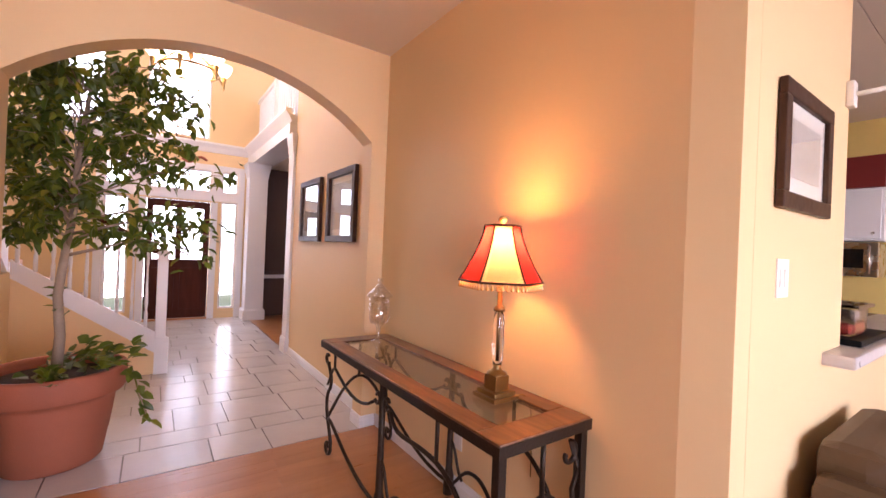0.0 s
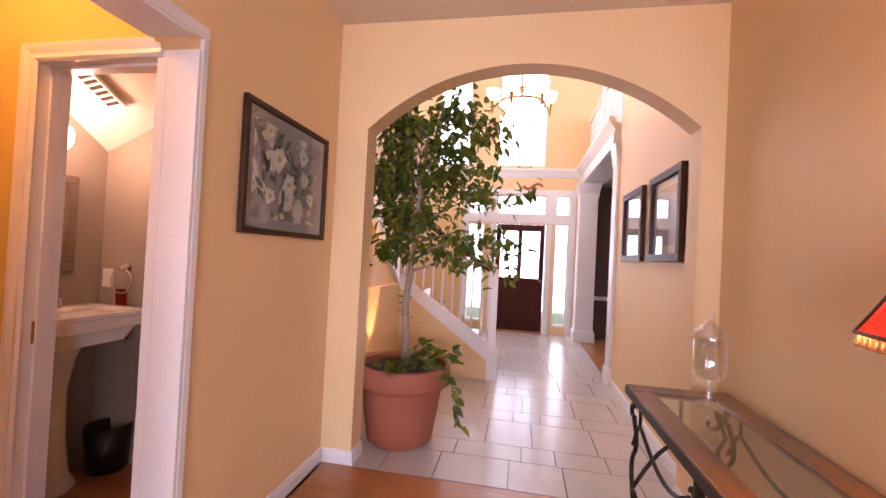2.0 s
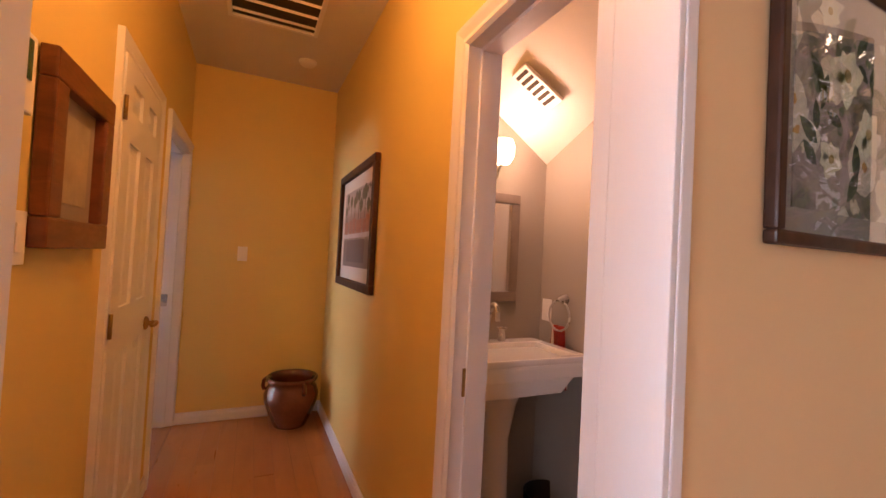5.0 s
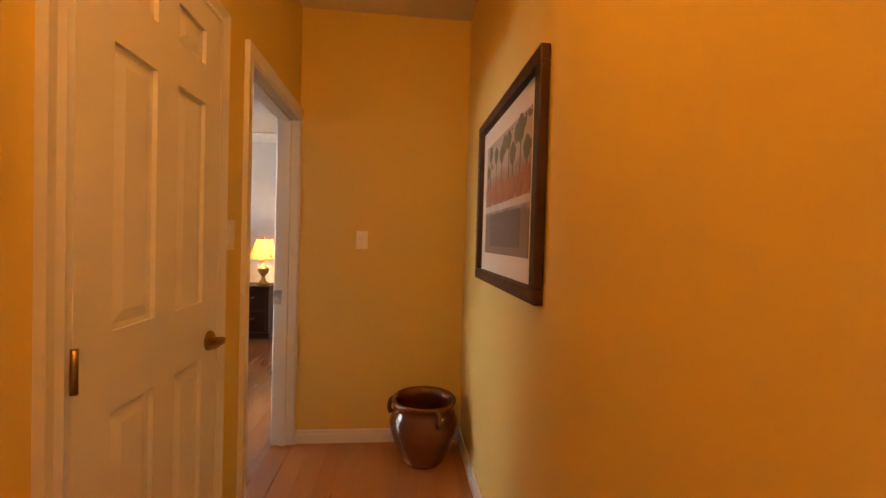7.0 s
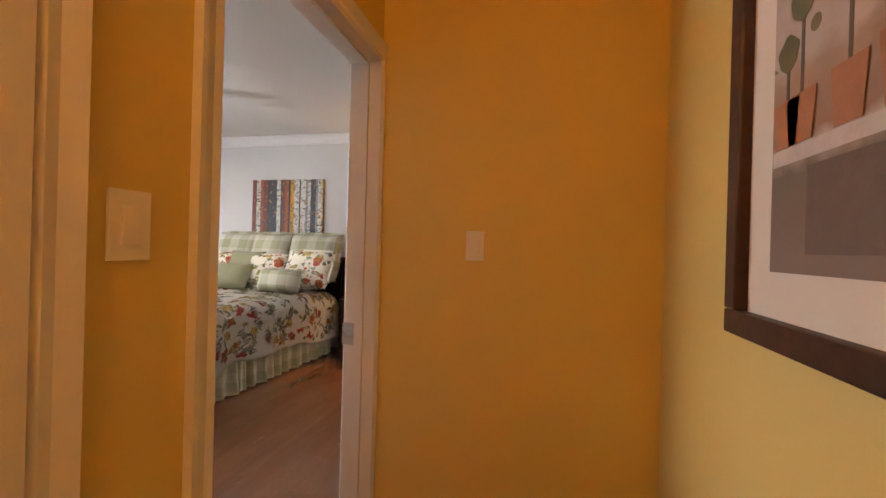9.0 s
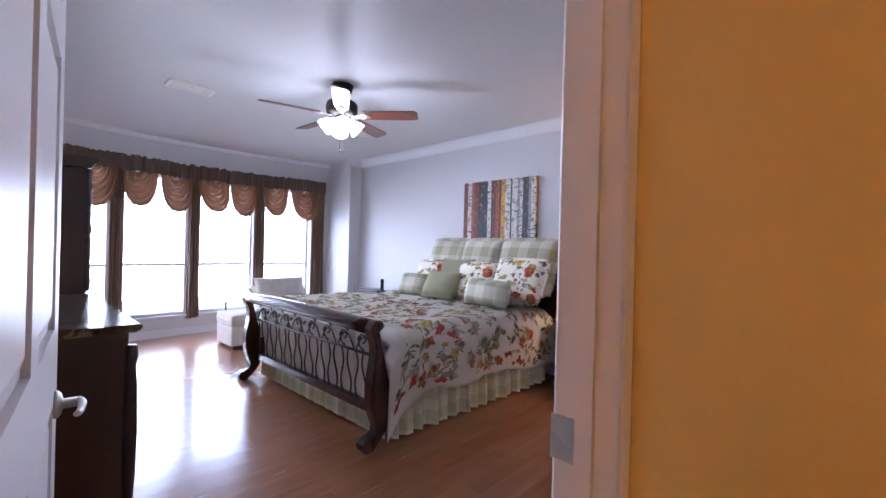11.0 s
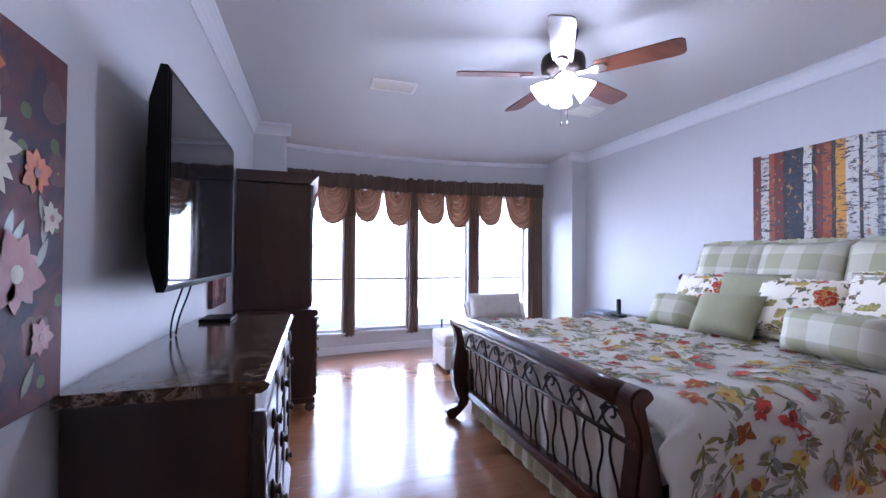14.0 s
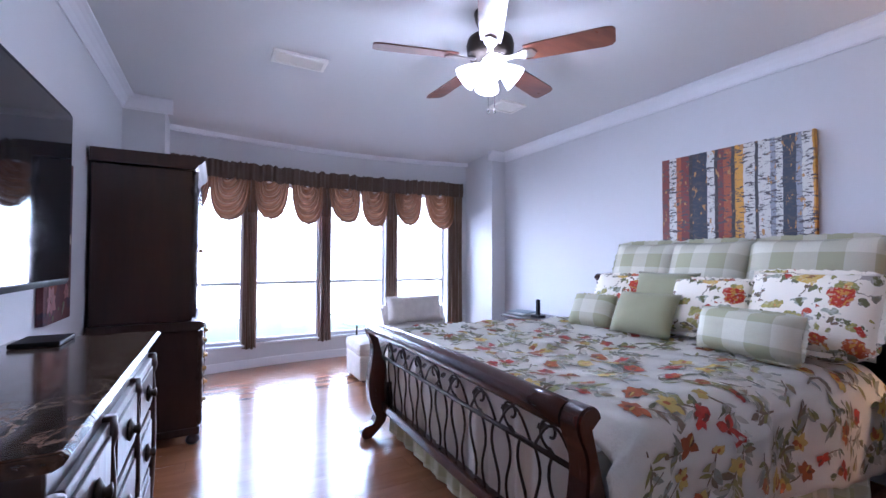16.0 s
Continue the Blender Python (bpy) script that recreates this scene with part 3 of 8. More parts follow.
def lever(parent, x, z, y, s, mat_, flip=1):
    """A rose with a curved lever on the side s of a leaf."""
    r = part("door_handle", lathe(NB(), [(0.0, 0), (0.033, 0), (0.033, 0.006), (0.026, 0.012), (0.012, 0.016), (0.012, 0.05), (0.0, 0.05)], 18, m=Matrix.Translation((x, y, z)) @ pose(0, 0, 0, -90 * s, 0, 0)), mat_, parent, "lever handle with a round rose")
    pts = bez((x, y + s * 0.045, z), (x - flip * 0.03, y + s * 0.06, z + 0.012), (x - flip * 0.07, y + s * 0.05, z - 0.012), (x - flip * 0.115, y + s * 0.045, z + 0.006), 8)
    part("lever", tube(NB(), pts, 0.010, 8, 0.007), mat_, r)


SIX = [(0.22, 0.92), (1.10, 1.74), (1.86, 1.97)]
# bedroom door, open into the room
leaf_w = 1.0
door = thing("door_bedroom", "white six-panel door standing open", "door", pose(BDX1 - 0.02, BY1 - 0.05, 0.008, 0, 0, -90 - 7.2), kind="structure")
panel_leaf(door, leaf_w, DZ - 0.02, 0.035, SIX)
lever(door, leaf_w - 0.07, 0.91, -0.0175, -1, M_NICKEL)
lever(door, leaf_w - 0.07, 0.91, 0.0175, 1, M_NICKEL)


# ---------------------------------------------------------------- bedroom windows
def window(name, x0, x1):
    w = thing(name, "tall white window with a meeting rail and blinds", "window", kind="structure")
    xm = (x0 + x1) / 2
    y = bay(xm) - 0.05
    bm = NB()
    for a, b in ((x0, x0 + 0.035), (x1 - 0.035, x1)):
        box(bm, a, b, y - 0.05, y + 0.01, SILL, HEAD)
    for a, b in ((SILL, SILL + 0.04), (HEAD - 0.04, HEAD), (0.98, 1.02)):
        box(bm, x0 + 0.035, x1 - 0.035, y - 0.04, y + 0.0, a, b)
    part("window_frame", bm, M_TRIM, w)
    pane = part("pane", box(NB(), x0 + 0.035, x1 - 0.035, y - 0.025, y - 0.021, SILL + 0.04, HEAD - 0.04), M_GLASS, w)
    pane.visible_shadow = False
    bm = NB()
    z = 1.08
    while z < HEAD - 0.05:
        box(bm, x0 + 0.04, x1 - 0.04, y + 0.012, y + 0.034, z, z + 0.0015)
        z += 0.042
    part("blind_slats", bm, M_TRIM, w, "white horizontal blind slats")
    part("window_sill", box(NB(), x0 - 0.02, x1 + 0.02, y - 0.02, bay(xm) + 0.03, SILL - 0.025, SILL, 0.004), M_TRIM, w)


for i, (a, b) in enumerate(WIN):
    window("window_%d" % (i + 1), a, b)


# ---------------------------------------------------------------- fabrics and pictures
def floral(name, scale=1.0, base=(0.90, 0.84, 0.71)):
    """Cream cotton with printed flowers, buds, leaves and stems."""
    m, n, l, p = nodes_of(name)
    v = mapping(n, l, scale)
    wob = n.new("ShaderNodeTexNoise")
    wob.inputs["Scale"].default_value = 24.0
    l.new(v, wob.inputs["Vector"])
    add = n.new("ShaderNodeVectorMath")
    add.operation = "MULTIPLY_ADD"
    l.new(wob.outputs["Color"], add.inputs[0])
    add.inputs[1].default_value = (0.075, 0.075, 0.075)
    l.new(v, add.inputs[2])
    w = add.outputs[0]
    c = base

    def shapes(c, stretch, rot, size, limit, keep, stops, shade, dark, tint=(0.16, 0.15, 0.05)):
        mp = n.new("ShaderNodeMapping")
        mp.inputs["Scale"].default_value, mp.inputs["Rotation"].default_value = stretch, rot
        l.new(w, mp.inputs[0])
        vo = n.new("ShaderNodeTexVoronoi")
        vo.inputs["Scale"].default_value = size
        l.new(mp.outputs[0], vo.inputs["Vector"])
        sep = n.new("ShaderNodeSeparateColor")
        l.new(vo.outputs["Color"], sep.inputs[0])
        on = calc(n, l, "LESS_THAN", vo.outputs["Distance"], calc(n, l, "MULTIPLY_ADD", sep.outputs[1], limit * 0.4, limit * 0.6))
        on = calc(n, l, "MULTIPLY", on, calc(n, l, "LESS_THAN", sep.outputs[2], keep))
        hue = ramp(n, l, sep.outputs[0], stops, "CONSTANT")
        core = calc(n, l, "MULTIPLY", calc(n, l, "LESS_THAN", calc(n, l, "ADD", vo.outputs["Distance"], calc(n, l, "MULTIPLY", noise_tex(n, l, v, 55, 2), limit * 0.9)), limit * 0.72), dark)
        hue = mix(n, l, core, hue, (0.16, 0.035, 0.015))
        hue = mix(n, l, calc(n, l, "MULTIPLY", calc(n, l, "GREATER_THAN", noise_tex(n, l, v, 38, 2), 0.55), shade), hue, tint)
        hue = mix(n, l, calc(n, l, "MULTIPLY", calc(n, l, "GREATER_THAN", noise_tex(n, l, v, 50, 2), 0.60), 0.4), hue, tone(base, 0.8))
        return mix(n, l, on, c, hue)

    stem = noise_tex(n, l, w, 4.0, 1.0)
    line = calc(n, l, "LESS_THAN", calc(n, l, "ABSOLUTE", calc(n, l, "SUBTRACT", stem, 0.5)), 0.008)
    c = mix(n, l, calc(n, l, "MULTIPLY", line, calc(n, l, "GREATER_THAN", noise_tex(n, l, v, 7, 1), 0.5)), c, (0.22, 0.17, 0.09))
    pale = ((0.0, (0.36, 0.38, 0.28)), (0.5, (0.42, 0.38, 0.32)), (0.8, (0.40, 0.30, 0.22)))
    olive = ((0.0, (0.15, 0.15, 0.06)), (0.3, (0.32, 0.29, 0.08)), (0.5, (0.22, 0.21, 0.15)), (0.7, (0.44, 0.39, 0.11)), (0.85, (0.20, 0.13, 0.08)))
    c = shapes(c, (1, 2.4, 2.4), (0.2, 0.4, 0.9), 6.0, 0.38, 0.55, pale, 0.3, 0.0)
    c = shapes(c, (2.6, 1, 2.2), (0.5, 0.1, 0.6), 6.2, 0.40, 0.62, olive, 0.45, 0.0)
    c = shapes(c, (1, 2.6, 2.0), (0.9, 0.3, -0.5), 6.6, 0.40, 0.60, olive, 0.45, 0.0)
    warm = ((0.0, (0.46, 0.035, 0.015)), (0.26, (0.62, 0.44, 0.12)), (0.42, (0.40, 0.07, 0.015)), (0.60, (0.50, 0.07, 0.03)), (0.78, (0.60, 0.50, 0.20)), (0.90, (0.45, 0.22, 0.12)))
    c = shapes(c, (1, 1, 1), (0, 0, 0), 4.6, 0.33, 0.70, warm, 0.7, 0.75, (0.60, 0.33, 0.05))
    c = shapes(c, (1.3, 1, 1.2), (0.4, 0.7, 0.2), 8.5, 0.32, 0.40, warm, 0.6, 0.4, (0.50, 0.05, 0.02))
    l.new(c, p.inputs["Base Color"])
    p.inputs["Roughness"].default_value = 0.85
    bump(n, l, p, noise_tex(n, l, v, 14, 4), 0.35, 0.02)
    return m


def gingham(name, size, green=(0.34, 0.33, 0.18), white=(0.76, 0.73, 0.64), axes=(0, 2)):
    m, n, l, p = nodes_of(name)
    v = mapping(n, l, 1.0 / size)
    sep = n.new("ShaderNodeSeparateXYZ")
    l.new(v, sep.inputs[0])
    a, b = (calc(n, l, "GREATER_THAN", calc(n, l, "FRACT", calc(n, l, "ADD", sep.outputs[k], 50.25)), 0.5) for k in axes)
    c = ramp(n, l, calc(n, l, "MULTIPLY", calc(n, l, "ADD", a, b), 0.4), ((0.0, white), (0.3, mix_rgb(green, white)), (0.7, green)), "CONSTANT")
    c = mix(n, l, calc(n, l, "MULTIPLY", noise_tex(n, l, v, 30, 3), 0.25), c, tone(green, 0.8))
    l.new(c, p.inputs["Base Color"])
    p.inputs["Roughness"].default_value = 0.9
    bump(n, l, p, noise_tex(n, l, v, 3, 4), 0.3, 0.01)
    return m


def mix_rgb(a, b, k=0.5):
    return tuple(x * (1 - k) + y * k for x, y in zip(a, b))


M_FLORAL = floral("floral_cotton", 1.15)
M_COTTON = surface("cream_cotton", (0.90, 0.86, 0.78), 0.85, vary=0.10, coarse=5, fine=160, relief=0.35, dist=0.006)
M_GING = gingham("green_check", 0.23, (0.38, 0.37, 0.23), (0.68, 0.66, 0.55), axes=(0, 2))
M_GING_SKIRT = gingham("green_check_skirt", 0.16, (0.54, 0.53, 0.30), (0.80, 0.76, 0.60), axes=(0, 2))
M_GING_SKIRT_END = gingham("green_check_skirt_end", 0.16, (0.54, 0.53, 0.30), (0.80, 0.76, 0.60), axes=(1, 2))
M_SAGE = surface("sage_fabric", (0.32, 0.31, 0.18), 0.9, vary=0.15, coarse=6, fine=200, relief=0.3, sheen=0.2)
M_SHEET = surface("blue_white_sheet", (0.55, 0.58, 0.62), 0.9, vary=0.06, coarse=6, fine=120)
M_HEADER = surface("dark_bronze_satin", (0.085, 0.045, 0.024), 0.55, vary=0.3, coarse=9, fine=90, relief=0.3, sheen=0.2)
M_SATIN = surface("bronze_satin", (0.15, 0.085, 0.048), 0.42, vary=0.22, coarse=5, fine=80, relief=0.1, sheen=0.4)
M_SATIN_LIGHT = surface("copper_satin", (0.25, 0.105, 0.042), 0.30, vary=0.25, coarse=6, fine=80, relief=0.1, sheen=0.08)
for _m, _k in ((M_SATIN_LIGHT, 0.06), (M_SATIN, 0.035)):
    _n, _l = _m.node_tree.nodes, _m.node_tree.links
    _t, _s = _n.new("ShaderNodeBsdfTranslucent"), _n.new("ShaderNodeMixShader")
    _t.inputs[0].default_value = (0.40, 0.20, 0.12, 1)
    _s.inputs[0].default_value = _k
    _l.new(_n["Principled BSDF"].outputs[0], _s.inputs[1]), _l.new(_t.outputs[0], _s.inputs[2]), _l.new(_s.outputs[0], _n["Material Output"].inputs[0])
M_MARBLE, _n, _l, _p = nodes_of("brown_marble")
_v = mapping(_n, _l, 1.0)
_a = noise_tex(_n, _l, _v, 9, 8, 0.65, 2.0)
_c = ramp(_n, _l, _a, ((0.3, (0.018, 0.010, 0.007)), (0.48, (0.07, 0.04, 0.025)), (0.56, (0.24, 0.17, 0.12)), (0.62, (0.05, 0.028, 0.018)), (0.8, (0.14, 0.09, 0.06))))
_l.new(_c, _p.inputs["Base Color"])
_p.inputs["Roughness"].default_value, _p.inputs["Coat Weight"].default_value = 0.16, 0.2

# ---------------------------------------------------------------- bed
BYA, BYB, BYC = -3.13, -1.19, -2.16


def scroll_post(bm, y0, y1, base_x, top, s, foot=True):
    """The S-shaped side of a sleigh end, in x and z; s is the way it rolls outward."""
    left = bez((base_x + s * 0.03, 0.10), (base_x - s * 0.05, 0.30), (base_x + s * 0.02, 0.45), (base_x + s * 0.10, top - 0.05), 12)
    roll = [(base_x + s * (0.115 + 0.055 * math.cos(a)), top - 0.03 + 0.055 * math.sin(a)) for a in [math.pi * (1 - i / 16) - 0.2 for i in range(17)]]
    right = bez((base_x + s * 0.155, top - 0.08), (base_x + s * 0.06, top - 0.22), (base_x + s * 0.24, 0.42), (base_x + s * 0.10, 0.15), 14)
    tip = [(base_x + s * u, z) for u, z in ((0.115, 0.105), (0.15, 0.09), (0.185, 0.085), (0.207, 0.062), (0.207, 0.03), (0.185, 0.0), (0.135, 0.0), (0.10, 0.03), (0.06, 0.07))]
    prism(bm, left + roll + right + tip, "y", y0, y1, 0.008)


bed = thing("sleigh_bed", "large dark cherry sleigh bed with an iron-filled footboard", "bed")
FBX = -4.86
for y0, y1 in ((BYC - 1.04, BYC - 0.95), (BYC + 0.95, BYC + 1.04)):
    bm = NB()
    scroll_post(bm, y0, y1, FBX, 0.82, 1)
    part("foot_post", bm, M_POST, bed)
bm = NB()
tube(bm, [(FBX + 0.125, BYC - 0.96 + 1.92 * i / 12, 0.795 + 0.012 * math.sin(math.pi * i / 12)) for i in range(13)], 0.05, 16)
part("foot_rail", bm, M_RAIL, bed, "rolled cherry top rail")
part("foot_lower_rail", box(NB(), FBX + 0.015, FBX + 0.065, BYC - 0.95, BYC + 0.95, 0.19, 0.26, 0.012), M_RAIL, bed)
part("foot_upper_bar", tube(NB(), [(FBX + 0.055, BYC - 0.95 + 1.90 * i / 4, 0.585) for i in range(5)], 0.011, 8), M_IRON, bed)
for i in range(21):
    y = BYC - 0.90 + 1.80 * i / 20
    pts = [(FBX + 0.04 + 0.02 * k / 8, y + 0.022 * math.sin(2 * math.pi * k / 8) * (1 if i % 2 else -1), 0.25 + 0.335 * k / 8) for k in range(9)]
    part("iron_rod", tube(NB(), pts, 0.0065, 6), M_IRON, bed)
for i in range(8):
    y0 = BYC - 0.91 + 1.82 * i / 8
    s = 1 if i < 4 else -1
    yc = y0 + 0.12
    bm = NB()
    pts = [(FBX + 0.062, yc + s * (a - 0.0), z) for a, z in spiral(0, 0.67, 0.062, 0.016, -1.4, 4.6, 18)]
    tube(bm, pts, 0.006, 6)
    tube(bm, [(FBX + 0.062, yc - s * 0.12 + s * 0.2 * k / 8, 0.60 + 0.10 * math.sin(math.pi * k / 8)) for k in range(9)], 0.006, 6)
    for dy, dz, a in ((0.07, 0.0, 0.5), (-0.05, 0.045, 2.4), (0.02, -0.05, -0.6)):
        lf = [(0, 0), (0.018, 0.013), (0.045, 0.010), (0.062, 0), (0.045, -0.010), (0.018, -0.013)]
        prism(bm, [(yc + s * dy + u * math.cos(a) - w * math.sin(a), 0.665 + dz + u * math.sin(a) + w * math.cos(a)) for u, w in lf], "x", FBX + 0.058, FBX + 0.064)
    part("iron_scroll", bm, M_IRON, bed, "iron scroll with leaves")
HBX = -6.95
HY_A, HY_B = -3.10, -0.96                # outer sides of the head posts
for y0, y1 in ((HY_A, HY_A + 0.09), (HY_B - 0.09, HY_B)):
    bm = NB()
    scroll_post(bm, y0, y1, HBX, 1.14, -1)
    part("head_post", bm, M_POST, bed)
part("head_rail", tube(NB(), [(HBX - 0.125, HY_A + 0.09 + (HY_B - HY_A - 0.18) * i / 6, 1.115) for i in range(7)], 0.052, 16), M_RAIL, bed)
bm = NB()
sheet(bm, lambda u, v: (HBX - 0.02 - 0.09 * v * v, HY_A + 0.09 + (HY_B - HY_A - 0.18) * u, 0.35 + 0.74 * v), 2, 8, 0.03)
part("headboard_panel", bm, M_CHERRY, bed)
part("side_rail", box(NB(), HBX - 0.02, FBX + 0.03, BYB - 0.06, BYB - 0.03, 0.22, 0.40), M_CHERRY, bed)
part("side_rail", prism(NB(), [(HBX, BYA + 0.03), (HBX, BYA + 0.06), (FBX + 0.03, BYA + 0.06), (FBX + 0.03, BYA + 0.03)], "z", 0.22, 0.40), M_CHERRY, bed)
part("mattress", prism(NB(), [(HBX + 0.01, BYA + 0.07), (HBX + 0.01, BYB - 0.07), (FBX - 0.03, BYB - 0.07), (FBX - 0.03, BYA + 0.07)], "z", 0.26, 0.66, 0.05), M_SHEET, bed, "mattress in a pale blue sheet")


def ruffle(axis, a0, a1, face0, out, z0, z1, amp, folds, k=90, seed=1, lean=0.0):
    rnd = random.Random(seed)
    ph = [rnd.uniform(0, 6.28) for _ in range(3)]
    bm = NB()
    def f(u, v):
        a = a0 + (a1 - a0) * u
        face = face0 + lean * u
        w = math.sin(2 * math.pi * folds * u + ph[0]) + 0.6 * math.sin(2 * math.pi * folds * 1.7 * u + ph[1]) + 0.4 * math.sin(2 * math.pi * folds * 0.43 * u + ph[2])
        d = face + out * (0.012 + amp * (0.35 + 0.65 * (1 - v)) * w)
        z = z0 + (z1 - z0) * v + (0.006 * w if v == 0 else 0)
        return (a, d, z) if axis == "x" else (d, a, z)
    return sheet(bm, f, k, 6)


part("bed_skirt", ruffle("x", FBX - 0.06, HBX + 0.10, BYB + 0.012, 1, 0.012, 0.42, 0.038, 16, 260, 1, 0.06), M_GING_SKIRT, bed, "gathered green checked bed skirt")
part("bed_skirt", ruffle("x", FBX - 0.06, HBX + 0.10, BYA - 0.012, -1, 0.012, 0.42, 0.038, 16, 260, 2, 0.0), M_GING_SKIRT, bed, "gathered green checked bed skirt")
part("bed_skirt", ruffle("y", BYA, BYB, FBX - 0.035, 1, 0.012, 0.42, 0.012, 13, 150, 3), M_GING_SKIRT_END, bed, "gathered green checked bed skirt")

# comforter, plump, hanging over both sides and the foot
def comforter(u, v):
    x = (HBX + 0.06) + (FBX + 0.02 - HBX - 0.06) * u
    s = 2 * v - 1
    half = 1.09 - 0.02 * u
    mid = -2.10 + (BYC + 2.10) * u
    hang = 0.47 + 0.13 * max(0.0, (u - 0.78) / 0.22) ** 1.5
    span = half + hang
    d = abs(s) * span
    top = 0.765 + 0.04 * math.sin(5.2 * u + 1) * math.cos(3 * s) + 0.034 * noise.noise((x * 2.6, s * 3.4, 3.1)) + 0.022 * noise.noise((x * 6, s * 7, 1.7)) + 0.010 * noise.noise((x * 15, s * 17, 0.7))
    r = 0.13
    if d < half - r:
        y, z = d, top
    else:
        q = d - (half - r)
        if q < r * math.pi / 2:
            a = q / r
            y, z = half - r + r * math.sin(a), top - r * (1 - math.cos(a))
        else:
            q -= r * math.pi / 2
            y, z = half + 0.02 * math.sin(9 * u * 2.2 + 1.2 * s) + 0.02 * noise.noise((x * 5, 2.2 * s, 0.4)) + 0.012, top - r - q * (0.94 + 0.05 * math.sin(13 * u))
    if u > 0.95:
        z -= (u - 0.95) * 1.6
    if u < 0.05:
        z -= (0.05 - u) * 1.2
    if d > half:
        x += 0.05 * u
    return (x, mid + math.copysign(y, s), z)


bm = NB()
sheet(bm, comforter, 110, 120, -0.02)
cf = solid("comforter", bm, M_COTTON, "plump cream comforter printed with red and yellow flowers", "comforter")
part("foot_fall", ruffle("y", BYA + 0.02, BYB - 0.02, FBX - 0.005, 1, 0.24, 0.70, 0.016, 11, 220, 9), M_COTTON, cf, "creased end of the comforter hanging behind the footboard")


# printed sprigs of the comforter, each shape lying on the cloth
CLOTH_INK = {k: surface("cloth_ink_" + k, c, 0.85, vary=v, coarse=28, fine=150, relief=0.2) for k, c, v in (
    ("red", (0.42, 0.035, 0.018), 0.45), ("rust", (0.36, 0.085, 0.015), 0.55), ("gold", (0.58, 0.42, 0.11), 0.30), ("core", (0.12, 0.028, 0.014), 0.4),
    ("olive", (0.27, 0.25, 0.075), 0.40), ("sage", (0.30, 0.31, 0.25), 0.30), ("leaf", (0.12, 0.125, 0.055), 0.40), ("stem", (0.19, 0.13, 0.075), 0.30), ("faint", (0.55, 0.51, 0.42), 0.25))}
PRINTS = {k: ([], []) for k in CLOTH_INK}


def on_cloth(u, v, lift):
    p0, pu, pv = (Vector(comforter(*q)) for q in ((u, v), (u + 0.003, v), (u, v + 0.003)))
    nrm = (pu - p0).cross(pv - p0)
    nrm = nrm.normalized() if nrm.length > 1e-9 else Vector((0, 0, 1))
    out = p0 - Vector((p0.x, BYC, 0.35))
    return p0 + nrm * (lift if nrm.dot(out) > 0 else -lift)


def stamp(ink, u0, v0, shape, turn, layer):
    """A printed shape of points in metres, turned and laid on the comforter as a fan of triangles."""
    c, s_ = math.cos(turn), math.sin(turn)
    pts = []
    for a, b in shape:
        u, v = u0 + (a * c - b * s_) / 2.1, v0 + (a * s_ + b * c) / 3.05
        if not (0.02 < u < 0.985 and 0.012 < v < 0.988):
            return
        pts.append(on_cloth(u, v, 0.0035 + 0.0007 * layer))
    vs, fs = PRINTS[ink]
    b0 = len(vs)
    mid_ = sum(pts, Vector()) / len(pts)
    vs.append(mid_)
    vs.extend(pts)
    k = len(pts)
    fs.extend((b0, b0 + 1 + q, b0 + 1 + (q + 1) % k) for q in range(k))


def leaf_shape(long, wide, at=(0.0, 0.0), turn=0.0, bend=0.0):
    c, s_ = math.cos(turn), math.sin(turn)
    out = [(0, 0), (0.2, 0.34), (0.45, 0.5), (0.75, 0.32), (1.0, 0.02), (0.75, -0.26), (0.45, -0.42), (0.2, -0.3)]
    return [(at[0] + (q * long) * c - (w * wide + bend * q * q) * s_, at[1] + (q * long) * s_ + (w * wide + bend * q * q) * c) for q, w in out]


rnd = random.Random(21)
for gi in range(15):
    for gj in range(20):
        u0, v0 = (gi + 0.5 + rnd.uniform(-0.32, 0.32)) / 15, (gj + 0.5 * (gi % 2) + 0.25 + rnd.uniform(-0.25, 0.25)) / 20
        turn = rnd.uniform(0, 6.28)
        kind_ = rnd.choice(("red", "rust", "gold", "gold", None, None, None))
        r = rnd.uniform(0.036, 0.056)
        # stem with a few leaves on both sides
        ln = rnd.uniform(0.10, 0.17)
        stamp("stem", u0, v0, [(0, 0.003), (ln * 0.5, 0.016), (ln, 0.004), (ln, 0.0), (ln * 0.5, 0.011), (0, -0.003)], turn, 0)
        for k in range(rnd.randint(6, 10)):
            a = rnd.uniform(0.15, 1.0) * ln
            ink = rnd.choice(("olive", "olive", "sage", "leaf", "stem", "faint", "faint", "sage"))
            stamp(ink, u0, v0, leaf_shape(rnd.uniform(0.04, 0.095), rnd.uniform(0.016, 0.042), (a, 0.01), rnd.choice((-1, 1)) * rnd.uniform(0.5, 1.5), rnd.uniform(-0.01, 0.01)), turn, 1 + k % 3)
        if kind_:
            n_p = rnd.choice((4, 5, 6))
            spread = rnd.uniform(1.6, 5.6)
            for k in range(n_p):
                q = turn + math.pi + (k / (n_p - 1) - 0.5) * spread
                stamp(kind_ if rnd.random() < 0.8 else "rust", u0, v0, leaf_shape(r * rnd.uniform(1.0, 1.35), r * 0.95), q, 4 + k % 2)
            stamp("core" if kind_ != "gold" else "rust", u0, v0, leaf_shape(r * 0.75, r * 0.5), turn + math.pi + rnd.uniform(-0.6, 0.6), 6)
            if kind_ == "rust":
                stamp("gold", u0, v0, leaf_shape(r * 0.9, r * 0.25), turn + math.pi + 0.7, 7)
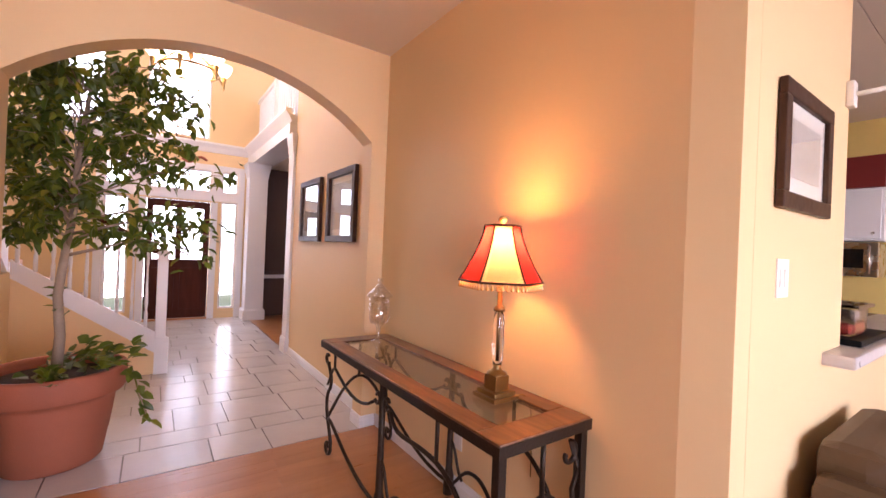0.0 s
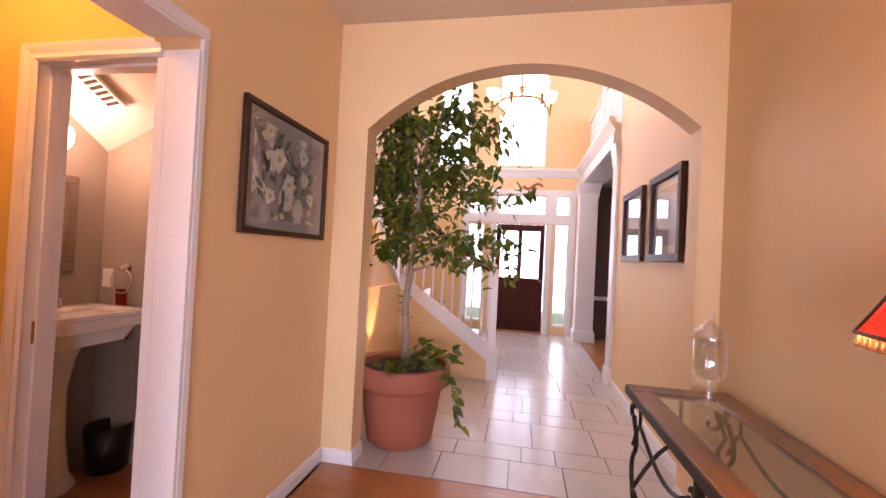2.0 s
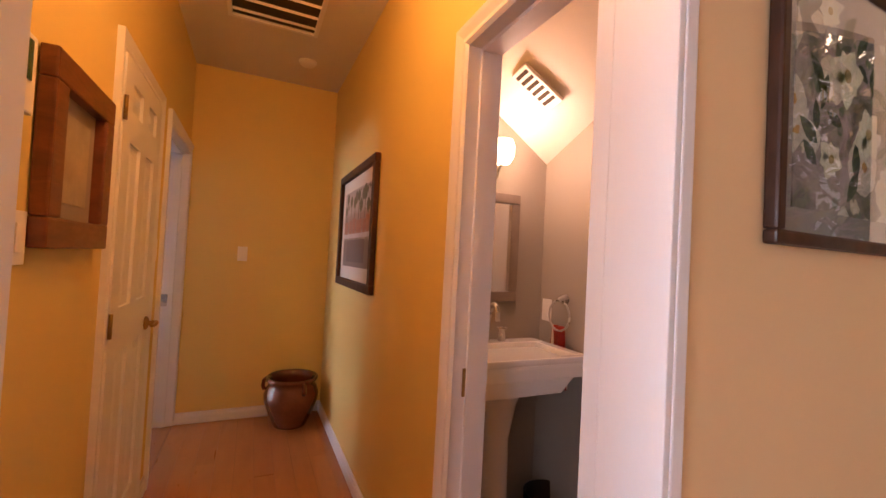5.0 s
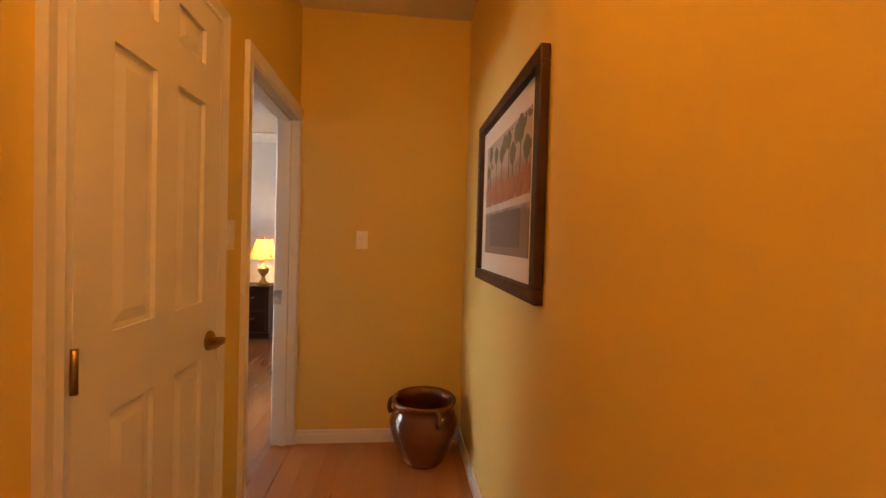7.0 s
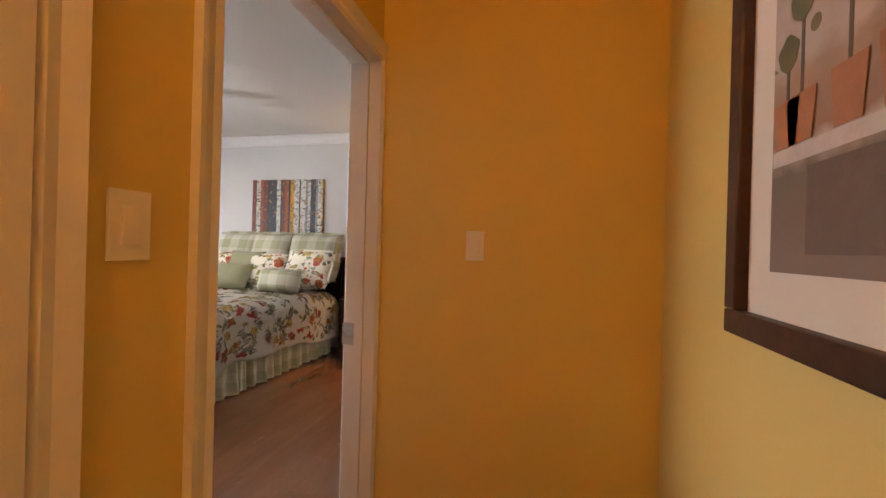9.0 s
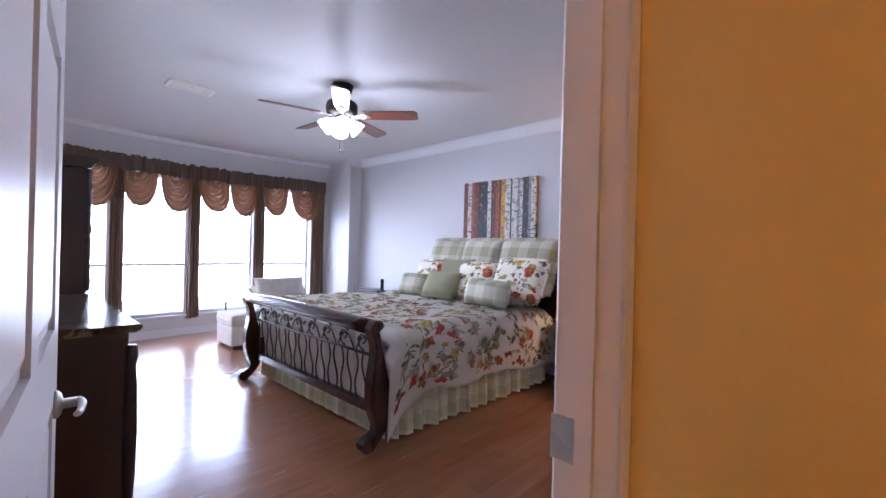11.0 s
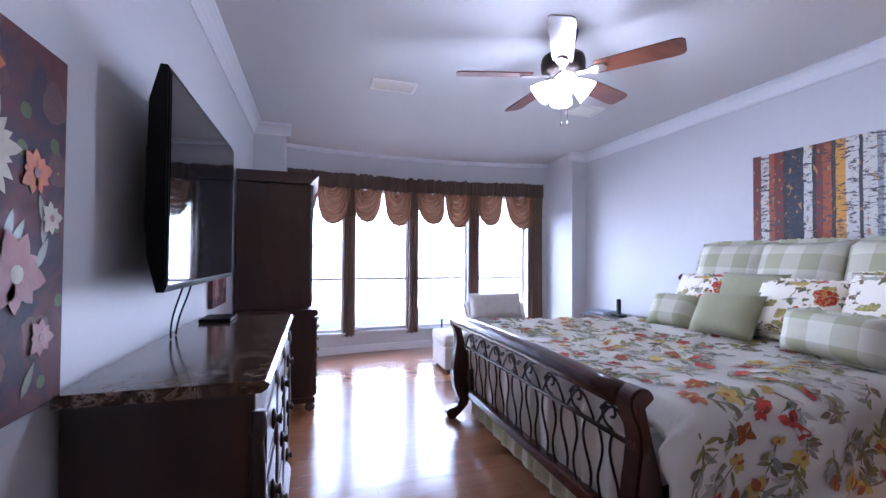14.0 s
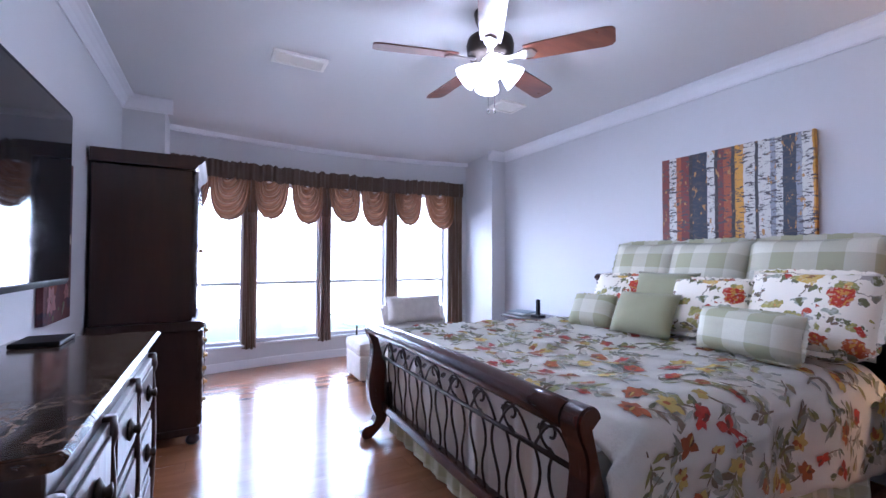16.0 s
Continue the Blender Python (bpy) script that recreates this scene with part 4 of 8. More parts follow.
for k, (vs, fs) in PRINTS.items():
    me = bpy.data.meshes.new("sprig_print")
    me.from_pydata([tuple(q) for q in vs], [], fs)
    me.materials.append(CLOTH_INK[k])
    ob = new("sprig_print", me)
    ob.parent = cf
    tagged(ob, "flowers and leaves printed on the cotton", kind="stuff")


def pillow(name, label, w, h, t, at, tilt, turn, material, ruffled=True):
    m = Matrix.Translation(at) @ pose(0, 0, 0, 0, 0, 90 + turn) @ pose(0, 0, 0, -tilt, 0, 0)
    p = thing(name, label, "pillow", m, "pillows on the bed")
    part("cover", cushion_mesh(w, h, t), material, p)
    if ruffled:
        bm = NB()
        k = 96
        def f(u, v):
            a = 2 * math.pi * u
            c, s = math.cos(a), math.sin(a)
            q = 1 / max(abs(c) ** 6 + abs(s) ** 6, 1e-6) ** (1 / 6)
            e = 1 + 0.09 * v
            wv = 0.012 * math.sin(38 * a) * v
            return (q * c * w / 2 * e * 0.95, wv + 0.004, q * s * h / 2 * (1 + 0.13 * v) * 0.95)
        sheet(bm, f, k, 2)
        part("ruffle", bm, material, p, "gathered ruffle edge")
    return p


def cushion_mesh(w, h, t):
    bm = NB()
    def fn(side):
        def f(u, v):
            a, b = 2 * u - 1, 2 * v - 1
            edge = max(0.0, (1 - a ** 4) * (1 - b ** 4)) ** 0.5
            wr = 0.006 * noise.noise((a * 3 + w, b * 3 + h, side))
            return (a * w / 2 * (1 - 0.05 * (1 - b * b)), side * (t / 2) * edge + wr * edge, b * h / 2 * (1 - 0.05 * (1 - a * a)))
        return f
    sheet(bm, fn(1), 12, 12), sheet(bm, fn(-1), 12, 12)
    bmesh.ops.remove_doubles(bm, verts=bm.verts, dist=0.0012)
    bmesh.ops.recalc_face_normals(bm, faces=bm.faces)
    return bm


# name, label, width, height, thickness, (x, y, z of the middle), tilt back, turn, cover
BACK = "large green checked sham leaning on the headboard"
for yy, w, a in ((-2.40, 0.60, 3), (-1.92, 0.58, -2), (-1.32, 0.70, 2)):
    pillow("pillow_sham", BACK, w, 0.60, 0.2, (-6.80, yy, 1.16), 20, a, M_GING)
pillow("pillow_floral", "large floral pillow with a green ruffle", 0.62, 0.46, 0.19, (-6.55, -1.24, 1.03), 26, -4, M_FLORAL)
pillow("pillow_floral", "floral pillow with a scalloped edge", 0.52, 0.40, 0.19, (-6.52, -1.74, 1.00), 28, 3, M_FLORAL)
pillow("pillow_floral", "small floral pillow among the others", 0.46, 0.36, 0.17, (-6.56, -2.44, 1.02), 26, 6, M_FLORAL)
pillow("pillow_sage", "plain sage green cushion", 0.48, 0.40, 0.16, (-6.58, -2.10, 1.03), 24, 0, M_SAGE, False)
pillow("pillow_sage", "plain sage green square cushion in front", 0.44, 0.33, 0.17, (-6.32, -2.06, 0.93), 30, 4, M_SAGE, False)
pillow("pillow_checked", "small green checked cushion", 0.36, 0.28, 0.16, (-6.36, -2.54, 0.90), 32, 14, M_GING)
pillow("pillow_bolster", "long green checked bolster with gathered ends", 0.54, 0.25, 0.22, (-6.26, -1.40, 0.905), 14, -6, M_GING)

# ---------------------------------------------------------------- dresser with a marble top
DY0, DY1, DXF, DXB, DH = -2.53, -1.18, -3.485, TW - 0.022, 0.965
dr = thing("dresser", "dark carved dresser with brass pulls against the wall", "dresser")
part("body", box(NB(), DXF + 0.03, DXB, DY0 + 0.03, DY1 - 0.03, 0.10, DH - 0.035, 0.006), M_CHERRY, dr)
bm = NB()
prism(bm, [(DXB, DH - 0.035), (DXB, DH), (DXF, DH), (DXF - 0.012, DH - 0.012), (DXF - 0.004, DH - 0.026), (DXF + 0.012, DH - 0.035)], "y", DY0 - 0.015, DY1 + 0.015, 0.004)
part("marble_top", bm, M_MARBLE, dr, "polished brown marble top")
bm = NB()
prism(bm, [(DXB, 0.03), (DXB, 0.12), (DXF + 0.02, 0.12), (DXF, 0.09), (DXF - 0.01, 0.06), (DXF - 0.01, 0.03)], "y", DY0, DY1, 0.004)
part("plinth", bm, M_CHERRY, dr)
for x in (DXF + 0.05, DXB - 0.05):
    for y in (DY0 + 0.07, DY1 - 0.07):
        part("foot", lathe(NB(), [(0.0, 0), (0.035, 0), (0.05, 0.015), (0.04, 0.031), (0.0, 0.031)], 14, (x, y, 0)), M_CHERRY, dr)
nd = 3
dw = (DY1 - DY0 - 0.12) / nd
for c in range(nd):
    for r, (z0, z1) in enumerate(((0.14, 0.38), (0.40, 0.63), (0.65, 0.86))):
        ya, yb = DY0 + 0.06 + c * dw + 0.012, DY0 + 0.06 + (c + 1) * dw - 0.012
        bm = NB()
        box(bm, DXF + 0.012, DXF + 0.031, ya, yb, z0, z1, 0.006)
        box(bm, DXF + 0.004, DXF + 0.013, ya + 0.03, yb - 0.03, z0 + 0.03, z1 - 0.03, 0.004)
        d = part("drawer", bm, M_CHERRY, dr)
        ym, zm = (ya + yb) / 2, (z0 + z1) / 2
        pl = part("pull", lathe(NB(), [(0.0, 0), (0.03, 0), (0.036, 0.006), (0.02, 0.014), (0.012, 0.018), (0.02, 0.03), (0.0, 0.034)], 14, m=Matrix.Translation((DXF + 0.004, ym, zm)) @ pose(0, 0, 0, 0, -90, 0)), M_IRON, d, "dark bronze drop pull")
for y in (DY0 + 0.025, DY1 - 0.025, DY0 + 0.06 + dw, DY0 + 0.06 + 2 * dw):
    bm = NB()
    lathe(bm, [(0.0, 0.13), (0.02, 0.13), (0.024, 0.18), (0.016, 0.2), (0.022, 0.3), (0.026, 0.5), (0.022, 0.7), (0.016, 0.78), (0.026, 0.82), (0.02, 0.87), (0.0, 0.87)], 10, (DXF + 0.02, y, 0))
    part("pilaster", bm, M_CHERRY, dr)

# ---------------------------------------------------------------- armoire
AY0, AY1, AXF, AXB = -4.50, -3.61, -3.62, TW - 0.022
am = thing("armoire", "tall dark cherry armoire with carved edges", "armoire")
part("lower_body", box(NB(), AXF, AXB, AY0, AY1, 0.10, 0.80, 0.01), M_CHERRY, am)
part("waist", prism(NB(), [(AXB, 0.80), (AXB, 0.86), (AXF - 0.01, 0.86), (AXF - 0.03, 0.845), (AXF - 0.03, 0.82), (AXF, 0.80)], "y", AY0 - 0.02, AY1 + 0.02), M_CHERRY, am)
part("upper_body", box(NB(), AXF + 0.045, AXB, AY0 + 0.03, AY1 - 0.03, 0.86, 1.93, 0.01), M_CHERRY, am)
part("cornice", prism(NB(), [(AXB, 1.93), (AXB, 2.02), (AXF - 0.01, 2.02), (AXF - 0.02, 2.0), (AXF, 1.975), (AXF + 0.02, 1.96), (AXF + 0.04, 1.93)], "y", AY0 - 0.01, AY1 + 0.012), M_CHERRY, am)
part("plinth", box(NB(), AXF - 0.012, AXB, AY0 - 0.01, AY1 + 0.01, 0.07, 0.12, 0.01), M_CHERRY, am)
for x, y in ((AXF + 0.03, AY1 - 0.04), (AXF + 0.03, AY0 + 0.04), (AXB - 0.05, AY1 - 0.05), (AXB - 0.05, AY0 + 0.05)):
    part("foot", lathe(NB(), [(0.0, 0), (0.03, 0), (0.045, 0.02), (0.042, 0.04), (0.028, 0.055), (0.04, 0.07), (0.0, 0.07)], 12, (x, y, 0)), M_CHERRY, am)
for y0, y1 in ((AY0 + 0.06, (AY0 + AY1) / 2 - 0.005), ((AY0 + AY1) / 2 + 0.005, AY1 - 0.06)):
    d = part("door", box(NB(), AXF + 0.028, AXF + 0.046, y0, y1, 0.90, 1.90, 0.006), M_CHERRY, am)
    part("door_panel", box(NB(), AXF + 0.020, AXF + 0.029, y0 + 0.06, y1 - 0.06, 0.98, 1.82, 0.006), M_CHERRYX, d)
    part("knob", lathe(NB(), [(0, 0), (0.008, 0), (0.008, 0.012), (0.016, 0.02), (0.012, 0.03), (0, 0.032)], 12, m=Matrix.Translation((AXF + 0.028, y1 - 0.03 if y0 < (AY0 + AY1) / 2 - 0.1 else y0 + 0.03, 1.36)) @ pose(0, 0, 0, 0, -90, 0)), M_BRASS, d)
for z0, z1 in ((0.15, 0.36), (0.38, 0.58), (0.60, 0.78)):
    d = part("drawer", box(NB(), AXF - 0.014, AXF + 0.002, AY0 + 0.06, AY1 - 0.06, z0, z1, 0.006), M_CHERRY, am)
    for y in (AY0 + 0.2, AY1 - 0.2):
        part("pull", lathe(NB(), [(0, 0), (0.026, 0), (0.028, 0.008), (0.012, 0.014), (0.018, 0.028), (0, 0.032)], 12, m=Matrix.Translation((AXF - 0.014, y, (z0 + z1) / 2)) @ pose(0, 0, 0, 0, -90, 0)), M_BRASS, d)
for y, z0, z1 in ((AY1 - 0.025, 0.13, 0.79), (AY1 - 0.05, 0.88, 1.92), (AY0 + 0.025, 0.13, 0.79), (AY0 + 0.05, 0.88, 1.92)):
    bm = NB()
    k = 22
    prof = [(0.0, z0)] + [(0.020 + 0.008 * math.sin(i * 1.9) ** 2 + (0.006 if i in (2, 11, 19) else 0), z0 + (z1 - z0) * i / k) for i in range(k + 1)] + [(0.0, z1)]
    lathe(bm, prof, 10, (AXF + (0.045 if z0 > 0.5 else 0.0), y, 0))
    part("carved_column", bm, M_CHERRY, am)

# ---------------------------------------------------------------- television
M_SCREEN = surface("tv_screen", (0.006, 0.006, 0.007), 0.04, vary=0.0, relief=0.0)
M_SCREEN.node_tree.nodes["Principled BSDF"].inputs["Specular IOR Level"].default_value = 0.4
tv = thing("television", "flat black wall-mounted television, switched off", "television")
TVY0, TVY1, TVZ0, TVZ1, TVX = -2.60, -1.47, 1.19, 1.945, -3.15
bm = NB()
k = 10
lo = [(TVX + 0.03 - 0.0 * i, TVZ0) for i in range(1)]
prism(bm, [(TVX, TVZ0 + 0.02), (TVX + 0.008, TVZ0), (TVX + 0.03, TVZ0), (TVX + 0.06, TVZ0 + 0.12), (TVX + 0.065, 1.56), (TVX + 0.06, TVZ1 - 0.12), (TVX + 0.03, TVZ1), (TVX + 0.008, TVZ1), (TVX, TVZ1 - 0.02)], "y", TVY0, TVY1, 0.006)
part("cabinet", bm, M_BLACK, tv)
part("screen", box(NB(), TVX - 0.003, TVX + 0.004, TVY0 + 0.014, TVY1 - 0.014, TVZ0 + 0.026, TVZ1 - 0.024), M_SCREEN, tv, "glossy black screen")
part("wall_mount", box(NB(), TVX + 0.058, TW, -2.24, -1.80, 1.40, 1.74, 0.004), M_BLACK, tv)
bm = NB()
tube(bm, bez((-3.09, -2.02, 1.20), (-3.07, -2.02, 1.10), (-3.05, -1.99, 1.08), (-3.04, -1.98, DH + 0.004), 10), 0.004, 6)
tube(bm, bez((-3.09, -1.90, 1.20), (-3.06, -1.92, 1.1), (-3.05, -1.86, 1.06), (-3.05, -1.88, DH + 0.004), 10), 0.004, 6)
part("cable", bm, M_BLACK, tv, "two dangling black cables")
solid("remote_tray", box(NB(), -3.2, -3.05, -2.50, -2.30, DH + 0.001, DH + 0.02, 0.006), M_BLACK, "flat black box with leads on the dresser", "media box")


def flat_leaf(bm, axis, d0, d1, a, z, long, turn, wide):
    lf = [(0, 0), (0.25, 0.5), (0.5, 0.62), (0.8, 0.35), (1, 0), (0.8, -0.35), (0.5, -0.62), (0.25, -0.5)]
    c, s = math.cos(turn), math.sin(turn)
    return prism(bm, [(a + long * (u * c - w * wide * s), z + long * (u * s + w * wide * c)) for u, w in lf], axis, min(d0, d1), max(d0, d1))


def bloom_on(parent, axis, face, out, a, z, r, petals, wide, material, core):
    """A painted bloom lying flat on a picture: petals in two layers and a middle."""
    fl_ = NB()
    for i in range(petals):
        q = 2 * math.pi * i / petals + a * 7
        d = face + out * 0.0008 * (i % 2)
        flat_leaf(fl_, axis, d, d + out * 0.0007, a, z, r * (0.88 + 0.14 * math.sin(i * 2.3)), q, wide)
    f = part("painted_flower", fl_, material, parent)
    d = face + out * 0.0018
    rim = [(a + r * 0.2 * math.cos(2 * math.pi * i / 10), z + r * 0.2 * math.sin(2 * math.pi * i / 10)) for i in range(10)]
    part("flower_middle", prism(NB(), rim, axis, min(d, d + out * 0.0006), max(d, d + out * 0.0006)), core, f)


# ---------------------------------------------------------------- pictures
def bloom_material(name, ground, petals, scale, leaf=(0.10, 0.12, 0.05), gloss=0.35):
    """A painted or printed picture of loose flowers."""
    m, n, l, p = nodes_of(name)
    v = mapping(n, l, scale)
    back = noise_tex(n, l, v, 1.3, 5, 0.6, 1.0)
    c = ramp(n, l, back, ground)
    lf = n.new("ShaderNodeTexVoronoi")
    lf.inputs["Scale"].default_value = 3.6
    l.new(v, lf.inputs["Vector"])
    c = mix(n, l, calc(n, l, "LESS_THAN", lf.outputs["Distance"], 0.22), c, leaf)
    vo = n.new("ShaderNodeTexVoronoi")
    vo.inputs["Scale"].default_value = 1.7
    l.new(v, vo.inputs["Vector"])
    sep = n.new("ShaderNodeSeparateColor")
    l.new(vo.outputs["Color"], sep.inputs[0])
    hue = ramp(n, l, sep.outputs[0], petals, "CONSTANT")
    streak = noise_tex(n, l, v, 11, 4, 0.6, 1.2)
    hue = mix(n, l, calc(n, l, "MULTIPLY", streak, 0.6), hue, tone(ground[0][1], 0.8))
    edge = calc(n, l, "ADD", vo.outputs["Distance"], calc(n, l, "MULTIPLY", noise_tex(n, l, v, 5, 2), 0.3))
    on = calc(n, l, "LESS_THAN", edge, calc(n, l, "MULTIPLY_ADD", sep.outputs[1], 0.3, 0.36))
    c = mix(n, l, on, c, hue)
    c = mix(n, l, calc(n, l, "LESS_THAN", edge, 0.24), c, (0.45, 0.22, 0.05))
    l.new(c, p.inputs["Base Color"])
    p.inputs["Roughness"].default_value = gloss
    bump(n, l, p, streak, 0.2, 0.003)
    return m


M_CANVAS = bloom_material("flower_painting", ((0.2, (0.05, 0.012, 0.012)), (0.45, (0.10, 0.03, 0.03)), (0.6, (0.035, 0.025, 0.04)), (0.8, (0.10, 0.03, 0.015))), ((0.0, (0.13, 0.03, 0.02)), (0.2, (0.20, 0.05, 0.02)), (0.3, (0.15, 0.08, 0.07)), (0.5, (0.14, 0.05, 0.05)), (0.75, (0.22, 0.05, 0.02))), 3.4, gloss=0.6)
M_CANVAS.node_tree.nodes["Principled BSDF"].inputs["Specular IOR Level"].default_value = 0.15
CANVASES = []
cv = thing("canvas_painting", "tall canvas of orange, white and pink flowers on dark red", "painting", group="flower canvases")
part("canvas", box(NB(), TW - 0.028, TW - 0.002, -1.20, -0.785, 0.955, 1.80, 0.003), M_CANVAS, cv)
CANVASES.append(cv)
cv = thing("canvas_painting", "tall flower canvas hanging beside the armoire", "painting", group="flower canvases")
part("canvas", box(NB(), TW - 0.03, TW - 0.002, -3.245, -2.83, 0.975, 1.82, 0.003), M_CANVAS, cv)
CANVASES.append(cv)

M_CREAMPAINT = surface("cream_flower_paint", (0.44, 0.36, 0.26), 0.6, vary=0.3, coarse=25, fine=90, relief=0.4)
M_ORANGEPAINT = surface("orange_flower_paint", (0.50, 0.11, 0.012), 0.6, vary=0.35, coarse=25, fine=90, relief=0.4)
M_PINKPAINT = surface("pink_flower_paint", (0.30, 0.11, 0.10), 0.6, vary=0.3, coarse=25, fine=90, relief=0.4)
M_DARKPAINT = surface("dark_red_paint", (0.16, 0.03, 0.015), 0.4, vary=0.4, coarse=25)
M_LEAFPAINT = surface("dark_leaf_paint", (0.10, 0.09, 0.03), 0.4, vary=0.5, coarse=18)
# birch trunks, three canvases in one frame width
m, n, l, p = nodes_of("birch_painting")
v = mapping(n, l, 1.0)
sep = n.new("ShaderNodeSeparateXYZ")
l.new(v, sep.inputs[0])
wav = noise_tex(n, l, mapping(n, l, (1, 3, 5)), 2.0, 3)
pos = calc(n, l, "ADD", calc(n, l, "DIVIDE", calc(n, l, "ADD", sep.outputs[1], 2.435), 1.05), calc(n, l, "MULTIPLY_ADD", wav, 0.02, -0.01))
dk, rd, og, ye, wh, bl, gy = (0.025, 0.02, 0.022), (0.17, 0.025, 0.018), (0.33, 0.075, 0.02), (0.58, 0.28, 0.03), (0.58, 0.56, 0.51), (0.022, 0.028, 0.045), (0.26, 0.27, 0.30)
cols = [(0.0, rd), (0.06, wh), (0.12, og), (0.16, rd), (0.22, dk), (0.25, bl), (0.355, wh), (0.41, dk), (0.43, rd), (0.47, og), (0.52, dk), (0.545, ye), (0.60, wh), (0.67, dk), (0.69, wh), (0.76, gy), (0.79, wh), (0.83, bl), (0.90, gy), (0.93, wh), (0.985, ye)]
stripe = ramp(n, l, pos, tuple(cols), "CONSTANT")
marks = noise_tex(n, l, mapping(n, l, (1, 9, 30)), 2.2, 5, 0.7)
stripe = mix(n, l, calc(n, l, "GREATER_THAN", marks, 0.55), stripe, (0.06, 0.05, 0.05))
stripe = mix(n, l, calc(n, l, "GREATER_THAN", noise_tex(n, l, mapping(n, l, (1, 14, 6)), 3.0, 4), 0.64), stripe, (0.40, 0.20, 0.06))
l.new(stripe, p.inputs["Base Color"])
p.inputs["Roughness"].default_value = 0.5
bump(n, l, p, marks, 0.4, 0.004)
M_BIRCH = m
cv = thing("birch_painting", "wide canvas of birch trunks in red, orange, white and black", "painting")
part("canvas", box(NB(), HW + 0.002, HW + 0.04, -2.435, -1.385, 1.383, 2.16, 0.003), M_BIRCH, cv)

for dy, cv in zip((0.0, -2.045), CANVASES):
    for a, z, r, k, mat_, core in ((-0.91, 1.695, 0.07, 8, M_ORANGEPAINT, M_DARKPAINT), (-0.915, 1.525, 0.115, 18, M_CREAMPAINT, M_ORANGEPAINT), (-1.08, 1.50, 0.06, 9, M_ORANGEPAINT, M_DARKPAINT), (-1.02, 1.27, 0.105, 9, M_PINKPAINT, M_CREAMPAINT), (-0.87, 1.37, 0.05, 8, M_PINKPAINT, M_DARKPAINT), (-0.88, 1.09, 0.085, 7, M_PINKPAINT, M_DARKPAINT), (-1.11, 1.12, 0.05, 8, M_PINKPAINT, M_DARKPAINT), (-1.14, 1.40, 0.045, 8, M_CREAMPAINT, M_PINKPAINT)):
        bloom_on(cv, "x", TW - (0.0305 if dy == 0 else 0.0325), -1, a + dy, z, r, k, 0.3 if k > 10 else 0.5, mat_, core)
    rnd = random.Random(3)
    for q in range(10):
        bm = NB()
        x0 = TW - (0.0285 if dy == 0 else 0.0305)
        flat_leaf(bm, "x", x0 - 0.0006, x0, rnd.uniform(-1.13, -0.86) + dy, rnd.uniform(0.98, 1.45), 0.085, rnd.uniform(0.8, 2.3), 0.25)
        part("painted_leaf", bm, M_LEAFPAINT, cv)

# ---------------------------------------------------------------- nightstands and what stands on them
def nightstand(name, label, x0, x1, y0, y1, h):
    t = thing(name, label, "nightstand", group="nightstands")
    part("body", box(NB(), x0, x1 - 0.02, y0 + 0.02, y1 - 0.02, 0.07, h - 0.03, 0.005), M_CHERRY, t)
    part("top", box(NB(), x0, x1 + 0.01, y0, y1, h - 0.03, h, 0.008), M_CHERRY, t)
    part("plinth", box(NB(), x0, x1, y0 + 0.005, y1 - 0.005, 0.0, 0.08, 0.008), M_CHERRY, t)
    for z0, z1 in ((0.10, 0.36), (0.38, h - 0.05)):
        d = part("drawer", box(NB(), x1 - 0.02, x1 - 0.002, y0 + 0.05, y1 - 0.05, z0, z1, 0.006), M_CHERRY, t)
        pts = [(x1 + 0.012, (y0 + y1) / 2 - 0.12 + 0.24 * i / 8, (z0 + z1) / 2 + 0.03 - 0.012 * math.sin(math.pi * i / 8)) for i in range(9)]
        part("pull", tube(NB(), [(x1 - 0.003, pts[0][1], pts[0][2])] + pts + [(x1 - 0.003, pts[-1][1], pts[-1][2])], 0.006, 6), M_BRASS, d)
    return t


nightstand("nightstand", "dark cherry nightstand with two drawers beside the bed", HW + 0.02, -6.68, -0.92, -0.28, 0.68)
nightstand("nightstand", "dark cherry nightstand on the window side of the bed", HW + 0.02, -6.70, -4.20, -3.55, 0.66)
solid("alarm_clock", prism(NB(), [(-6.86, 0.68), (-6.84, 0.68), (-6.865, 0.785), (-6.93, 0.785), (-6.96, 0.68)], "y", -0.82, -0.64, 0.005), M_BLACK, "black wedge-shaped clock on the nightstand", "clock")
ph = thing("telephone", "dark cordless telephone on the nightstand", "telephone")
part("base", box(NB(), -6.9, -6.8, -3.80, -3.66, 0.66, 0.69, 0.01), M_BLACK, ph)
part("handset", box(NB(), -6.87, -6.83, -3.75, -3.71, 0.68, 0.86, 0.012), M_BLACK, ph)
for i, (dx, dy, a) in enumerate(((0, 0, 8), (0.02, 0.01, -6), (0.0, -0.02, 15))):
    solid("magazine", box(NB(), -0.10, 0.10, -0.14, 0.14, 0, 0.012, 0.002, Matrix.Translation((-6.88 + dx, -4.0 + dy, 0.661 + 0.013 * i)) @ pose(0, 0, 0, 0, 0, a)), surface("magazine_cover", ((0.3, 0.34, 0.4), (0.5, 0.48, 0.45), (0.2, 0.25, 0.3))[i], 0.4), "magazine in the pile on the nightstand", "magazine", group="pile of magazines")


